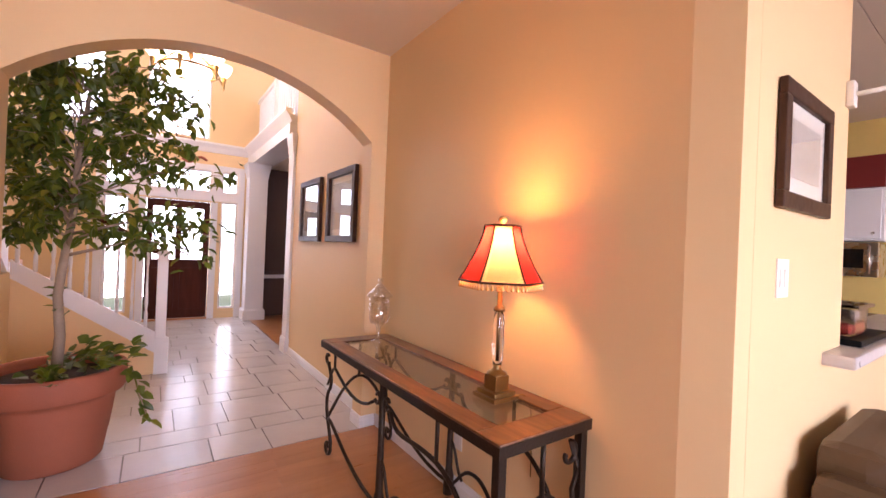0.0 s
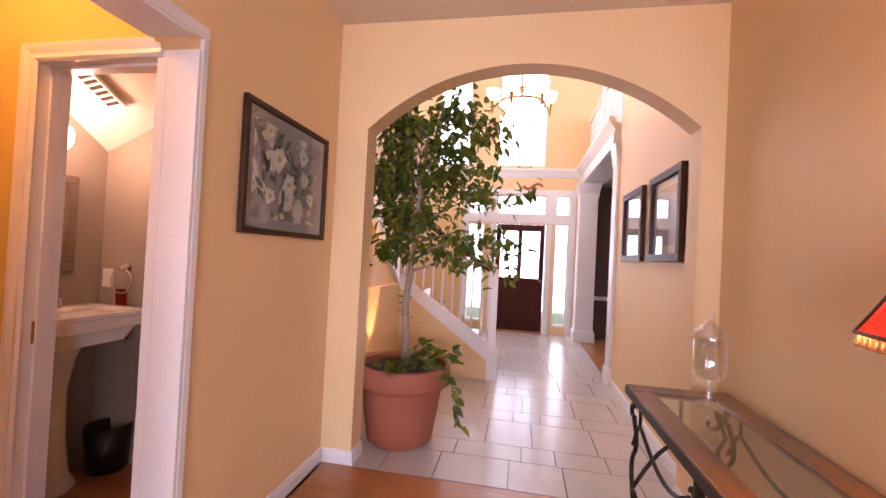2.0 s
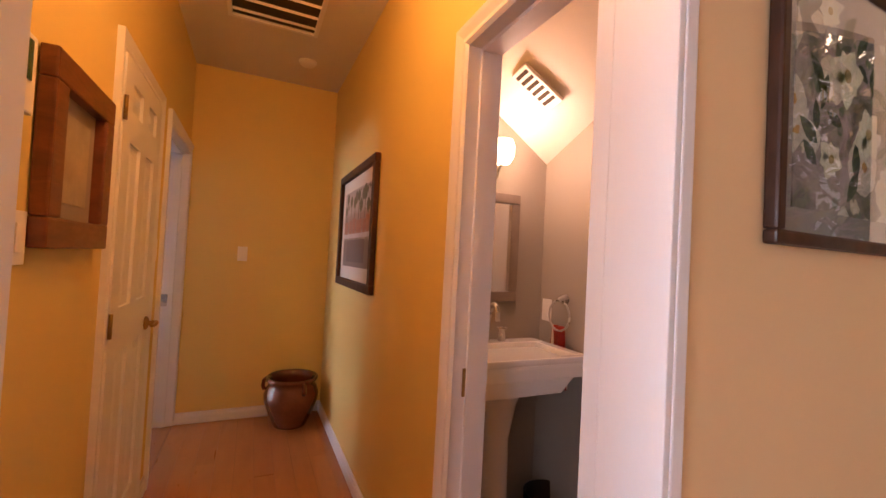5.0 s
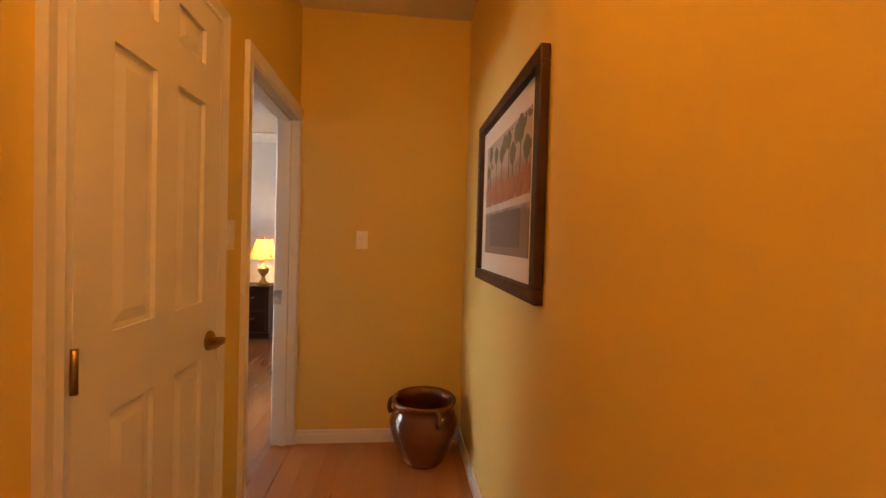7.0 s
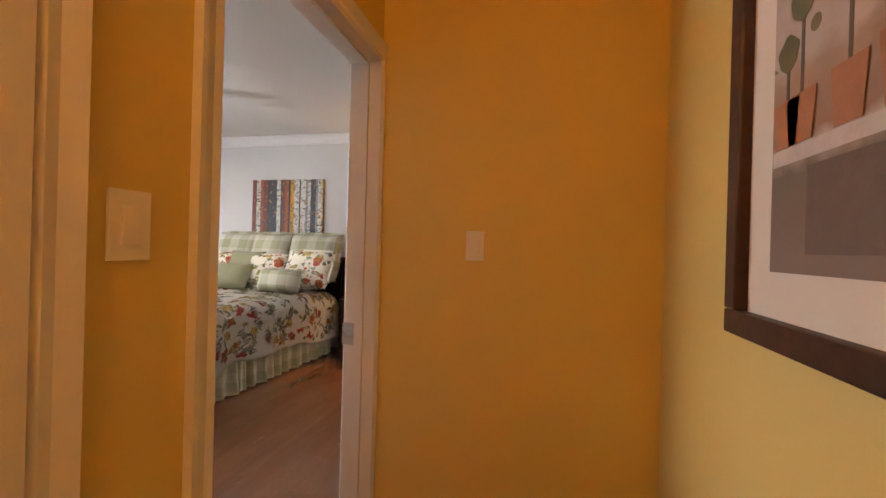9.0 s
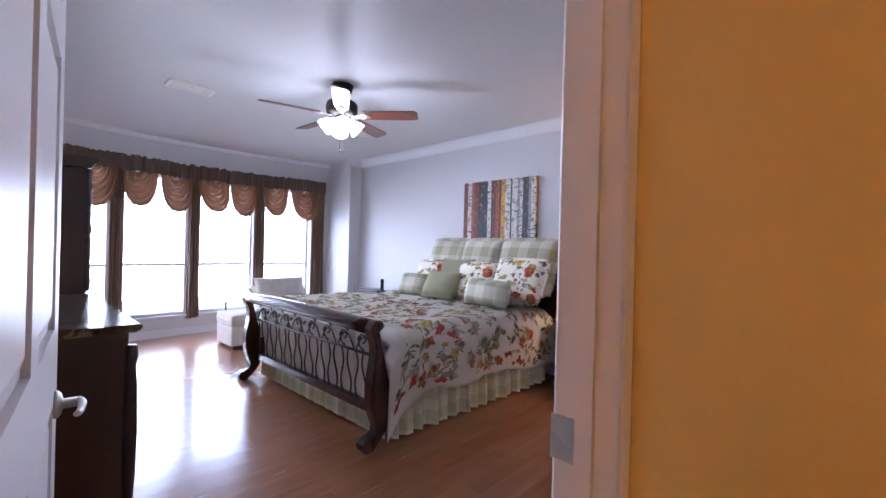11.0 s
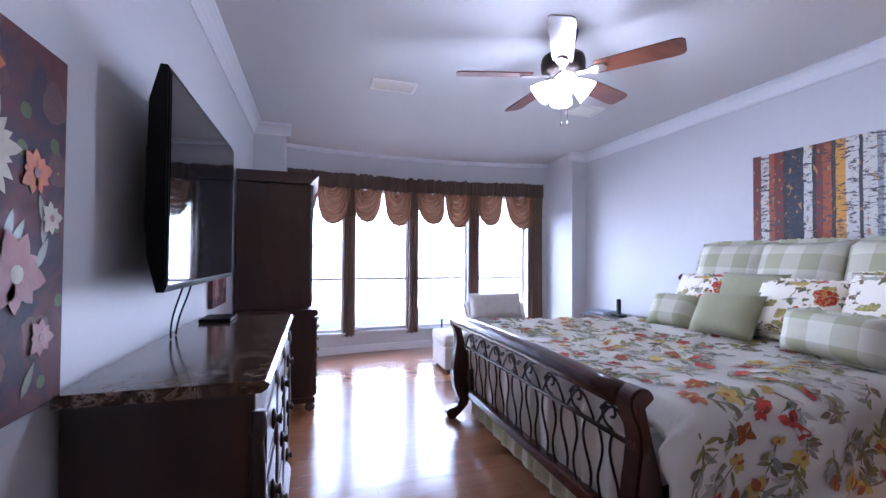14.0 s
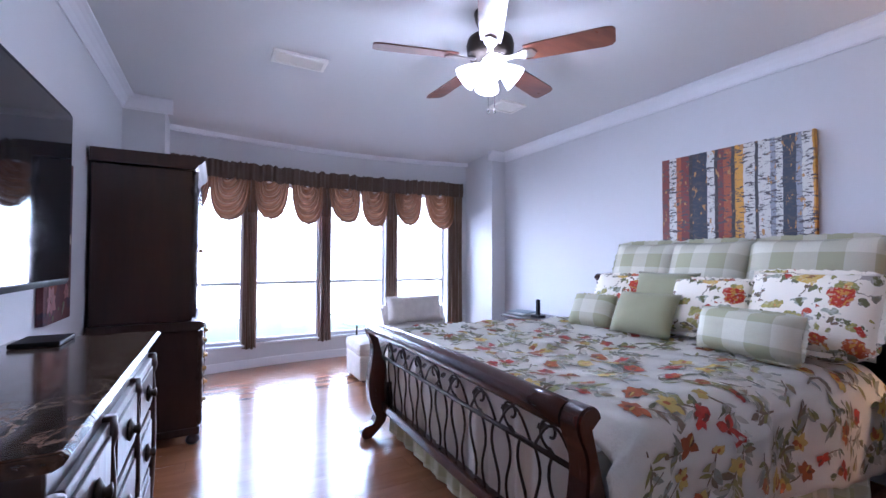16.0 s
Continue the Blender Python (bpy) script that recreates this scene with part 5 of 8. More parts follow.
def shade_material(name, color, strength, panels=None):
    m, n, l, p = nodes_of(name)
    v = mapping(n, l, 1.0)
    c = mix(n, l, calc(n, l, "MULTIPLY", noise_tex(n, l, v, 120, 4), 0.3), color, tone(color, 0.6))
    l.new(c, p.inputs["Base Color"])
    p.inputs["Roughness"].default_value = 0.8
    p.inputs["Subsurface Weight"].default_value = 0.0
    tr = n.new("ShaderNodeBsdfTranslucent")
    l.new(c, tr.inputs[0])
    ad = n.new("ShaderNodeMixShader")
    ad.inputs[0].default_value = 0.62
    l.new(p.outputs[0], ad.inputs[1])
    l.new(tr.outputs[0], ad.inputs[2])
    l.new(ad.outputs[0], n["Material Output"].inputs[0])
    return m


def bell(bm, r0, r1, z0, z1, sides, thick=0.0025, curve=0.75, scallop=0.0):
    """An open panelled bell of a lampshade, wide r0 below to r1 above."""
    def f(u, v):
        a = 2 * math.pi * u
        seg = 2 * math.pi / sides
        q = (a + seg / 2) % seg - seg / 2
        k = math.cos(math.pi / sides) / math.cos(q)
        r = r1 + (r0 - r1) * (1 - v) ** (1 / curve) * 1.0
        return (r * k * math.cos(a), r * k * math.sin(a), z0 + (z1 - z0) * v - scallop * (1 - v) * math.cos(q) ** 4)
    sheet(bm, f, sides * 8, 8, thick)
    bmesh.ops.remove_doubles(bm, verts=bm.verts, dist=0.0003)
    return bm


nl = thing("table_lamp", "bronze urn lamp with a glowing amber bell shade on the nightstand", "lamp", pose(-6.85, -0.42, 0.68))
part("base", lathe(NB(), [(0, 0), (0.085, 0), (0.085, 0.018), (0.06, 0.03), (0.035, 0.06), (0.02, 0.10), (0.024, 0.12), (0.055, 0.15), (0.07, 0.19), (0.072, 0.22), (0.05, 0.235), (0.03, 0.25), (0.018, 0.29), (0, 0.29)], 20), M_BRASS, nl, "bronze urn base")
part("stem", lathe(NB(), [(0, 0.28), (0.007, 0.28), (0.007, 0.60), (0.012, 0.61), (0.018, 0.625), (0.012, 0.645), (0, 0.65)], 10), M_BRASS, nl)
part("shade", bell(NB(), 0.20, 0.095, 0.34, 0.60, 8, curve=0.8), shade_material("amber_shade", (0.80, 0.42, 0.16), 1.0), nl, "amber panelled fabric shade")
for i in range(8):
    a = 2 * math.pi * (i + 0.5) / 8
    pts = [((0.095 + 0.105 * (1 - q) ** 1.25 + 0.003) * math.cos(a), (0.095 + 0.105 * (1 - q) ** 1.25 + 0.003) * math.sin(a), 0.34 + 0.26 * q) for q in [j / 8 for j in range(9)]]
    part("rib", tube(NB(), pts, 0.003, 5), M_CHERRY, nl)
part("bulb", lathe(NB(), [(0, 0.40), (0.02, 0.41), (0.032, 0.45), (0.02, 0.50), (0, 0.51)], 12), glowing("nightstand_bulb", (1.0, 0.62, 0.28), 40.0), nl, "glowing bulb")
lamp("nightstand_lamp", "POINT", 75, (1.0, 0.58, 0.26), pose(-6.85, -0.42, 1.135), 0.04)

# ---------------------------------------------------------------- ceiling fan
FANX, FANY = -5.10, -2.165
fan = thing("ceiling_fan", "five-blade ceiling fan with lit glass shades", "ceiling fan", pose(FANX, FANY, 0))
part("canopy", lathe(NB(), [(0, 2.60), (0.055, 2.60), (0.06, 2.63), (0.085, 2.69), (0.095, CB - 0.001), (0, CB - 0.001)], 28), M_IRON, fan)
part("motor", lathe(NB(), [(0, 2.455), (0.07, 2.455), (0.12, 2.475), (0.135, 2.50), (0.138, 2.545), (0.13, 2.575), (0.10, 2.595), (0.05, 2.605), (0, 2.605)], 40), M_IRON, fan, "dark ribbed motor housing")
M_BLADE = wooden("blade_wood", (0.085, 0.022, 0.012), (0.19, 0.06, 0.03), 0.3, (2, 18, 18), 0.3)
for i in range(5):
    a = radians(56 + 72 * i)
    m = pose(0, 0, 2.468, 0, 0, math.degrees(a)) @ pose(0, 0, 0, -13, 0, 0)
    bm = NB()
    out = [(0.20, -0.055), (0.26, -0.062), (0.62, -0.072), (0.66, -0.065), (0.675, -0.045), (0.675, 0.045), (0.66, 0.065), (0.62, 0.072), (0.26, 0.062), (0.20, 0.055)]
    prism(bm, out, "z", -0.004, 0.004)
    bmesh.ops.transform(bm, matrix=m, verts=bm.verts)
    part("blade", bm, M_BLADE, fan, "reddish wooden blade")
    bm = NB()
    prism(bm, [(0.09, -0.02), (0.15, -0.014), (0.20, -0.035), (0.25, -0.03), (0.27, 0), (0.25, 0.03), (0.20, 0.035), (0.15, 0.014), (0.09, 0.02)], "z", -0.014, -0.005)
    bmesh.ops.transform(bm, matrix=m, verts=bm.verts)
    part("blade_iron", bm, M_NICKEL, fan, "pale metal blade bracket")
part("light_kit", lathe(NB(), [(0, 2.37), (0.03, 2.37), (0.055, 2.395), (0.06, 2.43), (0.045, 2.458), (0, 2.458)], 20), M_IRON, fan)
M_FROST = glowing("lit_frosted_glass", (0.90, 0.94, 1.0), 15.0)
for i in range(4):
    a = radians(62 + 90 * i)
    bm = NB()
    lathe(bm, [(0.024, 0.0), (0.036, -0.02), (0.062, -0.07), (0.078, -0.115), (0.083, -0.135), (0.076, -0.135), (0.056, -0.07), (0.022, -0.005)], 18)
    bmesh.ops.transform(bm, matrix=pose(0.06 * math.cos(a), 0.06 * math.sin(a), 2.425, 0, 0, math.degrees(a)) @ pose(0, 0, 0, 0, -50, 0) @ Matrix.Scale(0.88, 4), verts=bm.verts)
    part("glass_shade", bm, M_FROST, fan, "lit white glass shade")
for dx, ln in ((0.02, 0.20), (-0.025, 0.19)):
    bm = NB()
    tube(bm, [(dx, 0.01, 2.37), (dx, 0.01, 2.37 - ln)], 0.0015, 5)
    lathe(bm, [(0, 0), (0.006, 0.004), (0.007, 0.02), (0, 0.03)], 8, (dx, 0.01, 2.35 - ln - 0.01))
    part("pull_chain", bm, M_IRON, fan)
lamp("fan_light", "POINT", 31, COOL, pose(FANX, FANY, 2.20), 0.13)


def ceiling_vent(name, label, x0, x1, y0, y1, z, slats, along="x", material=M_PLASTIC, dark=None):
    t = thing(name, label, "vent")
    bm = NB()
    b = 0.025
    box(bm, x0, x1, y0, y0 + b, z - 0.018, z), box(bm, x0, x1, y1 - b, y1, z - 0.018, z)
    box(bm, x0, x0 + b, y0 + b, y1 - b, z - 0.018, z), box(bm, x1 - b, x1, y0 + b, y1 - b, z - 0.018, z)
    part("frame", bm, material, t)
    # near-black sheet on the ceiling, its colour standing in for shade inside the duct
    part("duct_shade", box(NB(), x0 + b, x1 - b, y0 + b, y1 - b, z - 0.002, z + 0.0), dark or material, t)
    for i in range(slats):
        q = (i + 0.5) / slats
        bm = NB()
        if along == "x":
            y = y0 + b + (y1 - y0 - 2 * b) * q
            prism(bm, [(y - 0.006, z - 0.012), (y + 0.008, z - 0.003), (y + 0.009, z - 0.005), (y - 0.005, z - 0.014)], "x", x0 + b, x1 - b)
        else:
            x = x0 + b + (x1 - x0 - 2 * b) * q
            prism(bm, [(x - 0.006, z - 0.012), (x + 0.008, z - 0.003), (x + 0.009, z - 0.005), (x - 0.005, z - 0.014)], "y", y0 + b, y1 - b)
        part("slat", bm, material, t)
    return t


ceiling_vent("ceiling_vent", "white slatted air vent in the bedroom ceiling", -4.41, -4.04, -3.38, -3.19, CB, 7, "x", M_PLASTIC, surface("vent_shade", (0.05, 0.05, 0.05), 0.8))
ceiling_vent("ceiling_vent", "small white air vent behind the fan", -6.22, -5.94, -3.40, -3.17, CB, 7, "x", M_PLASTIC, surface("vent_shade", (0.05, 0.05, 0.05), 0.8))


# ---------------------------------------------------------------- curtains
def curve_pt(x, off):
    return bay(x) + off


val = thing("window_valance", "bronze satin valance with draped swags across the bay", "valance")
bm = NB()
def header(u, v):
    x = -3.28 - 3.62 * u
    w = math.sin(u * 190 + 3 * math.sin(u * 23)) + 0.5 * math.sin(u * 431 + 1)
    shag = noise.noise((u * 70, 0.3, 1.1)) + 0.6 * noise.noise((u * 190, 4.2, 0.6))
    top = 2.415 + 0.022 * shag if v > 0.9 else 2.215 + 0.19 * v
    return (x, curve_pt(x, 0.125 + 0.013 * w * (0.6 + 0.4 * abs(2 * v - 1)) + 0.012 * shag * v), top + (0.02 * shag if v == 0 else 0))
sheet(bm, header, 460, 5)
part("gathered_header", bm, M_HEADER, val, "gathered dark rod-pocket header")
part("rod", tube(NB(), [(-3.27 - 3.64 * i / 14, curve_pt(-3.27 - 3.64 * i / 14, 0.05), 2.33) for i in range(15)], 0.014, 8), M_CHERRY, val)


def swag(xc, w, drop, seed):
    """A cowl of nested U-shaped folds that hangs open at the top, narrowing downwards."""
    rnd = random.Random(seed)
    ph, sk = rnd.uniform(-0.4, 0.4), rnd.uniform(-0.03, 0.03)
    def f(u, v):
        a = math.pi * u
        half, deep = w / 2 * (0.20 + 0.80 * v ** 0.8), drop * (0.13 + 0.87 * v)
        x = xc - half * math.copysign(abs(math.cos(a)) ** 0.8, math.cos(a)) + sk * math.sin(a) + 0.006 * math.sin(9 * v + seed)
        ridge = abs(math.sin(v * math.pi * 5.5 + ph + 0.5 * math.sin(a * 2)))
        hem = 0.008 * math.sin(u * 60) * (v > 0.97)
        return (x, curve_pt(x, 0.075 + 0.05 * v * math.sin(a) + 0.085 * ridge * (0.25 + 0.75 * math.sin(a))), 2.28 - deep * math.sin(a) ** 0.75 + hem)
    bm = NB()
    sheet(bm, f, 30, 60)
    return bm


SWAGS = (-3.46, -3.85, -4.30, -4.72, -5.20, -5.62, -6.10, -6.54)
for i, xc in enumerate(SWAGS):
    s = part("swag", swag(xc, 0.39 + 0.03 * (i % 3 == 1), 0.51 + 0.04 * (i % 2), i), M_SATIN_LIGHT, val, "draped copper satin swag")
for i, xc in enumerate((-4.065, -4.965, -5.875, -6.82)):
    bm = NB()
    def jabot(u, v):
        s = 2 * u - 1
        x = xc + s * 0.07
        return (x, curve_pt(x, 0.07 + 0.014 * math.sin(s * 9 + i)), 2.27 - 0.42 * v)
    sheet(bm, jabot, 14, 6)
    part("pleat", bm, M_SATIN, val)


def drape(name, xc, w, seed):
    rnd = random.Random(seed)
    ph = rnd.uniform(0, 6)
    def f(u, v):
        s = 2 * u - 1
        pull = 1 - 0.12 * math.sin(math.pi * v)
        x = xc + s * w / 2 * pull
        return (x, curve_pt(x, 0.055 + 0.022 * math.sin(u * 2 * math.pi * 4 + ph + 0.5 * v) + 0.006 * math.sin(u * 40 + 5 * v)), 0.235 + 0.01 * math.sin(u * 17) * (v == 0) + 2.05 * v)
    bm = NB()
    sheet(bm, f, 48, 12)
    return solid(name, bm, M_SATIN, "narrow bronze satin drape hanging between windows", "curtain", group="bay drapes")


for i, (xc, w) in enumerate(((-3.32, 0.14), (-4.065, 0.16), (-4.965, 0.17), (-5.875, 0.17), (-6.80, 0.22))):
    drape("curtain", xc, w, i)


# ---------------------------------------------------------------- chaise by the window
M_CHAIR = surface("faded_chair_print", (0.62, 0.56, 0.50), 0.85, vary=0.32, coarse=9, fine=40, relief=0.2)
ch = thing("chaise", "pale floral upholstered chair with a skirted ottoman by the window", "chair")
part("ottoman", box(NB(), -5.62, -5.04, -4.92, -4.40, 0.03, 0.28, 0.02), M_CHAIR, ch)
part("ottoman_cushion", box(NB(), -5.64, -5.02, -4.94, -4.38, 0.27, 0.43, 0.075), M_CHAIR, ch)
part("seat", box(NB(), -6.46, -5.56, -5.36, -4.62, 0.08, 0.44, 0.05), M_CHAIR, ch)
bm = NB()
prism(bm, [(-5.16, 0.40), (-5.36, 0.44), (-5.46, 0.64), (-5.44, 0.68), (-5.36, 0.68), (-5.32, 0.64)], "x", -6.52, -5.62, 0.03)
part("backrest", bm, M_CHAIR, ch)
for x in (-5.56, -5.10):
    for y in (-4.86, -4.46):
        part("foot", lathe(NB(), [(0, 0), (0.02, 0), (0.025, 0.04), (0, 0.04)], 10, (x, y, 0)), M_CHERRY, ch)
for x in (-6.42, -5.68):
    for y in (-5.30, -4.70):
        part("foot", lathe(NB(), [(0, 0), (0.02, 0), (0.028, 0.10), (0, 0.10)], 10, (x, y, 0)), M_CHERRY, ch)
pillow("pillow_floral", "pale floral back cushion on the chair", 0.80, 0.36, 0.17, (-6.05, -5.24, 0.64), 18, 90, M_CHAIR, False)
tb = thing("side_table", "small round glass-topped side table by the chair", "side table")
part("top", lathe(NB(), [(0, 0.52), (0.17, 0.52), (0.175, 0.526), (0.17, 0.532), (0, 0.532)], 24, (-5.24, -5.18, 0)), glassy("green_glass", (0.6, 0.85, 0.78)), tb)
part("stem", lathe(NB(), [(0, 0), (0.11, 0), (0.11, 0.012), (0.015, 0.03), (0.012, 0.50), (0.05, 0.52), (0, 0.52)], 14, (-5.24, -5.18, 0)), M_IRON, tb)
# strike plate on the doorway
solid("strike_plate", box(NB(), BDX0 - 0.001, BDX0 + 0.003, 0.585, 0.645, 0.90, 0.99), M_NICKEL, "small nickel strike plate on the door lining", "hardware", "structure")


# ---------------------------------------------------------------- small wall fittings
def switch_plate(name, label, axis, a, z, face, out, w=0.072, h=0.115, rockers=1):
    t = thing(name, label, "switch")
    def bx(a0, a1, d0, d1, z0, z1, bv):
        d0, d1 = sorted((face + out * d0, face + out * d1))
        return box(NB(), a0, a1, d0, d1, z0, z1, bv) if axis == "x" else box(NB(), d0, d1, a0, a1, z0, z1, bv)
    part("plate", bx(a - w / 2, a + w / 2, 0, 0.006, z - h / 2, z + h / 2, 0.002), M_PLASTIC, t)
    for i in range(rockers):
        c = a + (i - (rockers - 1) / 2) * 0.046
        part("rocker", bx(c - 0.016, c + 0.016, 0.006, 0.010, z - 0.033, z + 0.033, 0.0015), M_PLASTIC, t)
    return t


def framed(name, label, axis, a0, a1, z0, z1, face, out, frame_mat, art, fw=0.045, mat_w=0.09, depth=0.03, mat_color=None, glass=True, group=""):
    """A framed picture hanging flat on a wall."""
    t = thing(name, label, "picture", group=group)
    def bx(bm, u0, u1, d0, d1, v0, v1, bv=0.0):
        d0, d1 = sorted((face + out * d0, face + out * d1))
        return box(bm, u0, u1, d0, d1, v0, v1, bv) if axis == "x" else box(bm, d0, d1, u0, u1, v0, v1, bv)
    for u0, u1, v0, v1 in ((a0, a1, z1 - fw, z1), (a0, a1, z0, z0 + fw), (a0, a0 + fw, z0 + fw, z1 - fw), (a1 - fw, a1, z0 + fw, z1 - fw)):
        bm = NB()
        bx(bm, u0, u1, 0.003, depth, v0, v1, 0.006)
        part("frame_rail", bm, frame_mat, t)
    part("mount", bx(NB(), a0 + fw, a1 - fw, 0.004, 0.010, z0 + fw, z1 - fw), mat_color or M_MAT, t)
    part("print", bx(NB(), a0 + fw + mat_w, a1 - fw - mat_w, 0.010, 0.0125, z0 + fw + mat_w, z1 - fw - mat_w), art, t)
    if glass:
        g = part("pane", bx(NB(), a0 + fw, a1 - fw, 0.016, 0.018, z0 + fw, z1 - fw), M_PANE, t, "clear picture glass")
        g.visible_shadow = False
    return t


M_MAT = surface("cream_mount", (0.72, 0.66, 0.58), 0.8, vary=0.03)
M_MAT2 = surface("taupe_mount", (0.30, 0.25, 0.22), 0.8, vary=0.05)
M_PANE = glassy("picture_glass")
M_FRAME = wooden("espresso_frame", (0.035, 0.013, 0.007), (0.075, 0.030, 0.015), 0.5, (8, 8, 8), 0.08, spec=0.25)
M_FRAME_RED = wooden("red_wood_frame", (0.10, 0.025, 0.008), (0.22, 0.065, 0.022), 0.35, (6, 6, 20), 0.3)
M_MAGNOLIA = bloom_material("magnolia_print", ((0.2, (0.20, 0.15, 0.13)), (0.45, (0.30, 0.23, 0.20)), (0.6, (0.12, 0.10, 0.08)), (0.8, (0.26, 0.22, 0.17))), ((0.0, (0.68, 0.60, 0.46)), (0.35, (0.60, 0.55, 0.45)), (0.7, (0.70, 0.58, 0.40))), 4.6, (0.13, 0.14, 0.09), 0.5)

# a shelf of topiary pots over a counter
m, n, l, p = nodes_of("topiary_print")
v = mapping(n, l, 1.0)
sep = n.new("ShaderNodeSeparateXYZ")
l.new(v, sep.inputs[0])
wob = calc(n, l, "MULTIPLY_ADD", noise_tex(n, l, v, 14, 3), 0.08, -0.04)
hz = calc(n, l, "DIVIDE", calc(n, l, "SUBTRACT", calc(n, l, "ADD", sep.outputs[2], wob), 1.29), 0.56)
c = ramp(n, l, hz, ((0.0, (0.20, 0.15, 0.12)), (0.28, (0.16, 0.13, 0.10)), (0.36, (0.52, 0.44, 0.38)), (0.40, (0.30, 0.17, 0.11)), (0.58, (0.38, 0.26, 0.19)), (0.64, (0.50, 0.42, 0.38)), (1.0, (0.44, 0.38, 0.36))))
vo = n.new("ShaderNodeTexVoronoi")
vo.inputs["Scale"].default_value = 8.0
l.new(v, vo.inputs["Vector"])
band = calc(n, l, "MULTIPLY", calc(n, l, "GREATER_THAN", hz, 0.62), calc(n, l, "LESS_THAN", hz, 0.86))
c = mix(n, l, calc(n, l, "MULTIPLY", band, calc(n, l, "LESS_THAN", vo.outputs["Distance"], 0.36)), c, (0.14, 0.13, 0.08))
c = mix(n, l, calc(n, l, "MULTIPLY", noise_tex(n, l, v, 25, 4), 0.35), c, (0.16, 0.10, 0.07))
l.new(c, p.inputs["Base Color"])
p.inputs["Roughness"].default_value = 0.6
M_TOPIARY = m
M_SEPIA = surface("sepia_print", (0.42, 0.34, 0.24), 0.6, vary=0.5, coarse=9, fine=50)
M_PALE = surface("pale_print", (0.50, 0.44, 0.38), 0.6, vary=0.5, coarse=8, fine=40)

# ---------------------------------------------------------------- hall
tp = framed("hall_picture", "large print of topiary pots in a dark frame, white mount", "x", -3.30, -2.345, 1.145, 1.92, HY1, -1, M_FRAME, M_TOPIARY, 0.05, 0.085, 0.035, glass=False)
# printed shapes of the topiary picture, lying on the paper
INK = {k: surface("ink_" + k, c, 0.6, vary=0.35, coarse=25, fine=120) for k, c in (("green", (0.13, 0.13, 0.06)), ("clay", (0.42, 0.17, 0.08)), ("dark", (0.15, 0.10, 0.08)), ("shelf", (0.60, 0.54, 0.52)), ("stem", (0.12, 0.09, 0.06)))}
PF = HY1 - 0.0126


def blot(name, poly, ink, lift=0.0):
    part(name, prism(NB(), poly, "y", PF - 0.0008 - lift, PF - lift), ink, tp)


blot("printed_shelf", [(-3.16, 1.468), (-2.42, 1.468), (-2.42, 1.495), (-3.16, 1.495)], INK["shelf"])
blot("printed_cupboard", [(-3.06, 1.312), (-2.58, 1.312), (-2.58, 1.455), (-3.06, 1.455)], INK["dark"])
rnd = random.Random(4)
for i, (bx, bz, br) in enumerate(((-3.12, 1.66, 0.030), (-3.08, 1.735, 0.034), (-2.97, 1.715, 0.034), (-2.87, 1.70, 0.036), (-2.76, 1.735, 0.036), (-2.70, 1.67, 0.042), (-2.60, 1.74, 0.048), (-2.52, 1.655, 0.040))):
    pw = rnd.uniform(0.036, 0.048)
    pz = rnd.uniform(1.575, 1.60)
    blot("printed_stem", [(bx - 0.004, pz), (bx + 0.004, pz), (bx + 0.004, bz), (bx - 0.004, bz)], INK["stem"])
    blot("printed_ball", [(bx + br * (1 + 0.1 * math.sin(5 * a)) * math.cos(a), bz + br * (1 + 0.1 * math.cos(4 * a)) * math.sin(a)) for a in [2 * math.pi * k / 18 for k in range(18)]], INK["green"], 0.0008)
    blot("printed_pot", [(bx - pw * 0.75, 1.497), (bx + pw * 0.75, 1.497), (bx + pw, pz), (bx - pw, pz)], INK["clay"], 0.0016)
framed("hall_picture", "sepia print with dark mount in a red wooden frame", "x", -1.86, -1.42, 1.335, 1.81, HY0, 1, M_FRAME_RED, M_SEPIA, 0.075, 0.045, 0.04, M_MAT2, glass=False)
switch_plate("light_switch", "white rocker switch on the golden end wall", "y", 1.125, 1.32, HX0, 1)
switch_plate("light_switch", "white rocker switch between the two doors", "x", -2.82, 1.33, HY0, 1)
switch_plate("light_switch", "white double rocker switch under the thermostat", "x", -1.36, 1.357, HY0, 1, 0.115, 0.12, 2)
th = thing("thermostat", "white thermostat with a green display", "thermostat")
part("case", box(NB(), -1.36, -1.20, HY0, HY0 + 0.025, 1.62, 1.79, 0.006), M_PLASTIC, th)
part("display", box(NB(), -1.335, -1.225, HY0 + 0.025, HY0 + 0.027, 1.69, 1.775), surface("display_green", (0.05, 0.10, 0.05), 0.2), th, "green liquid-crystal display")
# closet door, closed
CDX0, CDX1 = -2.68, -2.03
jamb("trim_closet_door", "x", CDX0, CDX1, DZ, HY0 - 0.05, HY0 + 0.001, False)
casing("trim_closet_casing", "x", CDX0, CDX1, DZ, HY0, 0.02, 0.062)
door = thing("door_closet", "cream six-panel closet door, closed", "door", pose(CDX0 + 0.003, HY0 + 0.004, 0.008), kind="structure")
panel_leaf(door, CDX1 - CDX0 - 0.006, DZ - 0.012, 0.03, SIX)
lever(door, 0.06, 0.965, 0.015, 1, M_BRASS, -1)
for z in (0.25, 1.0, 1.8):
    part("hinge", lathe(NB(), [(0, 0), (0.007, 0), (0.007, 0.09), (0, 0.09)], 8, (CDX1 - CDX0 - 0.004, 0.02, z)), M_BRASS, door)
baseboard("baseboard_hall_south", "x", CDX1 + 0.075, NX0 - 0.164, HY0, 1)
baseboard("baseboard_hall_between", "x", BDX1 + 0.075, CDX0 - 0.075, HY0, 1)
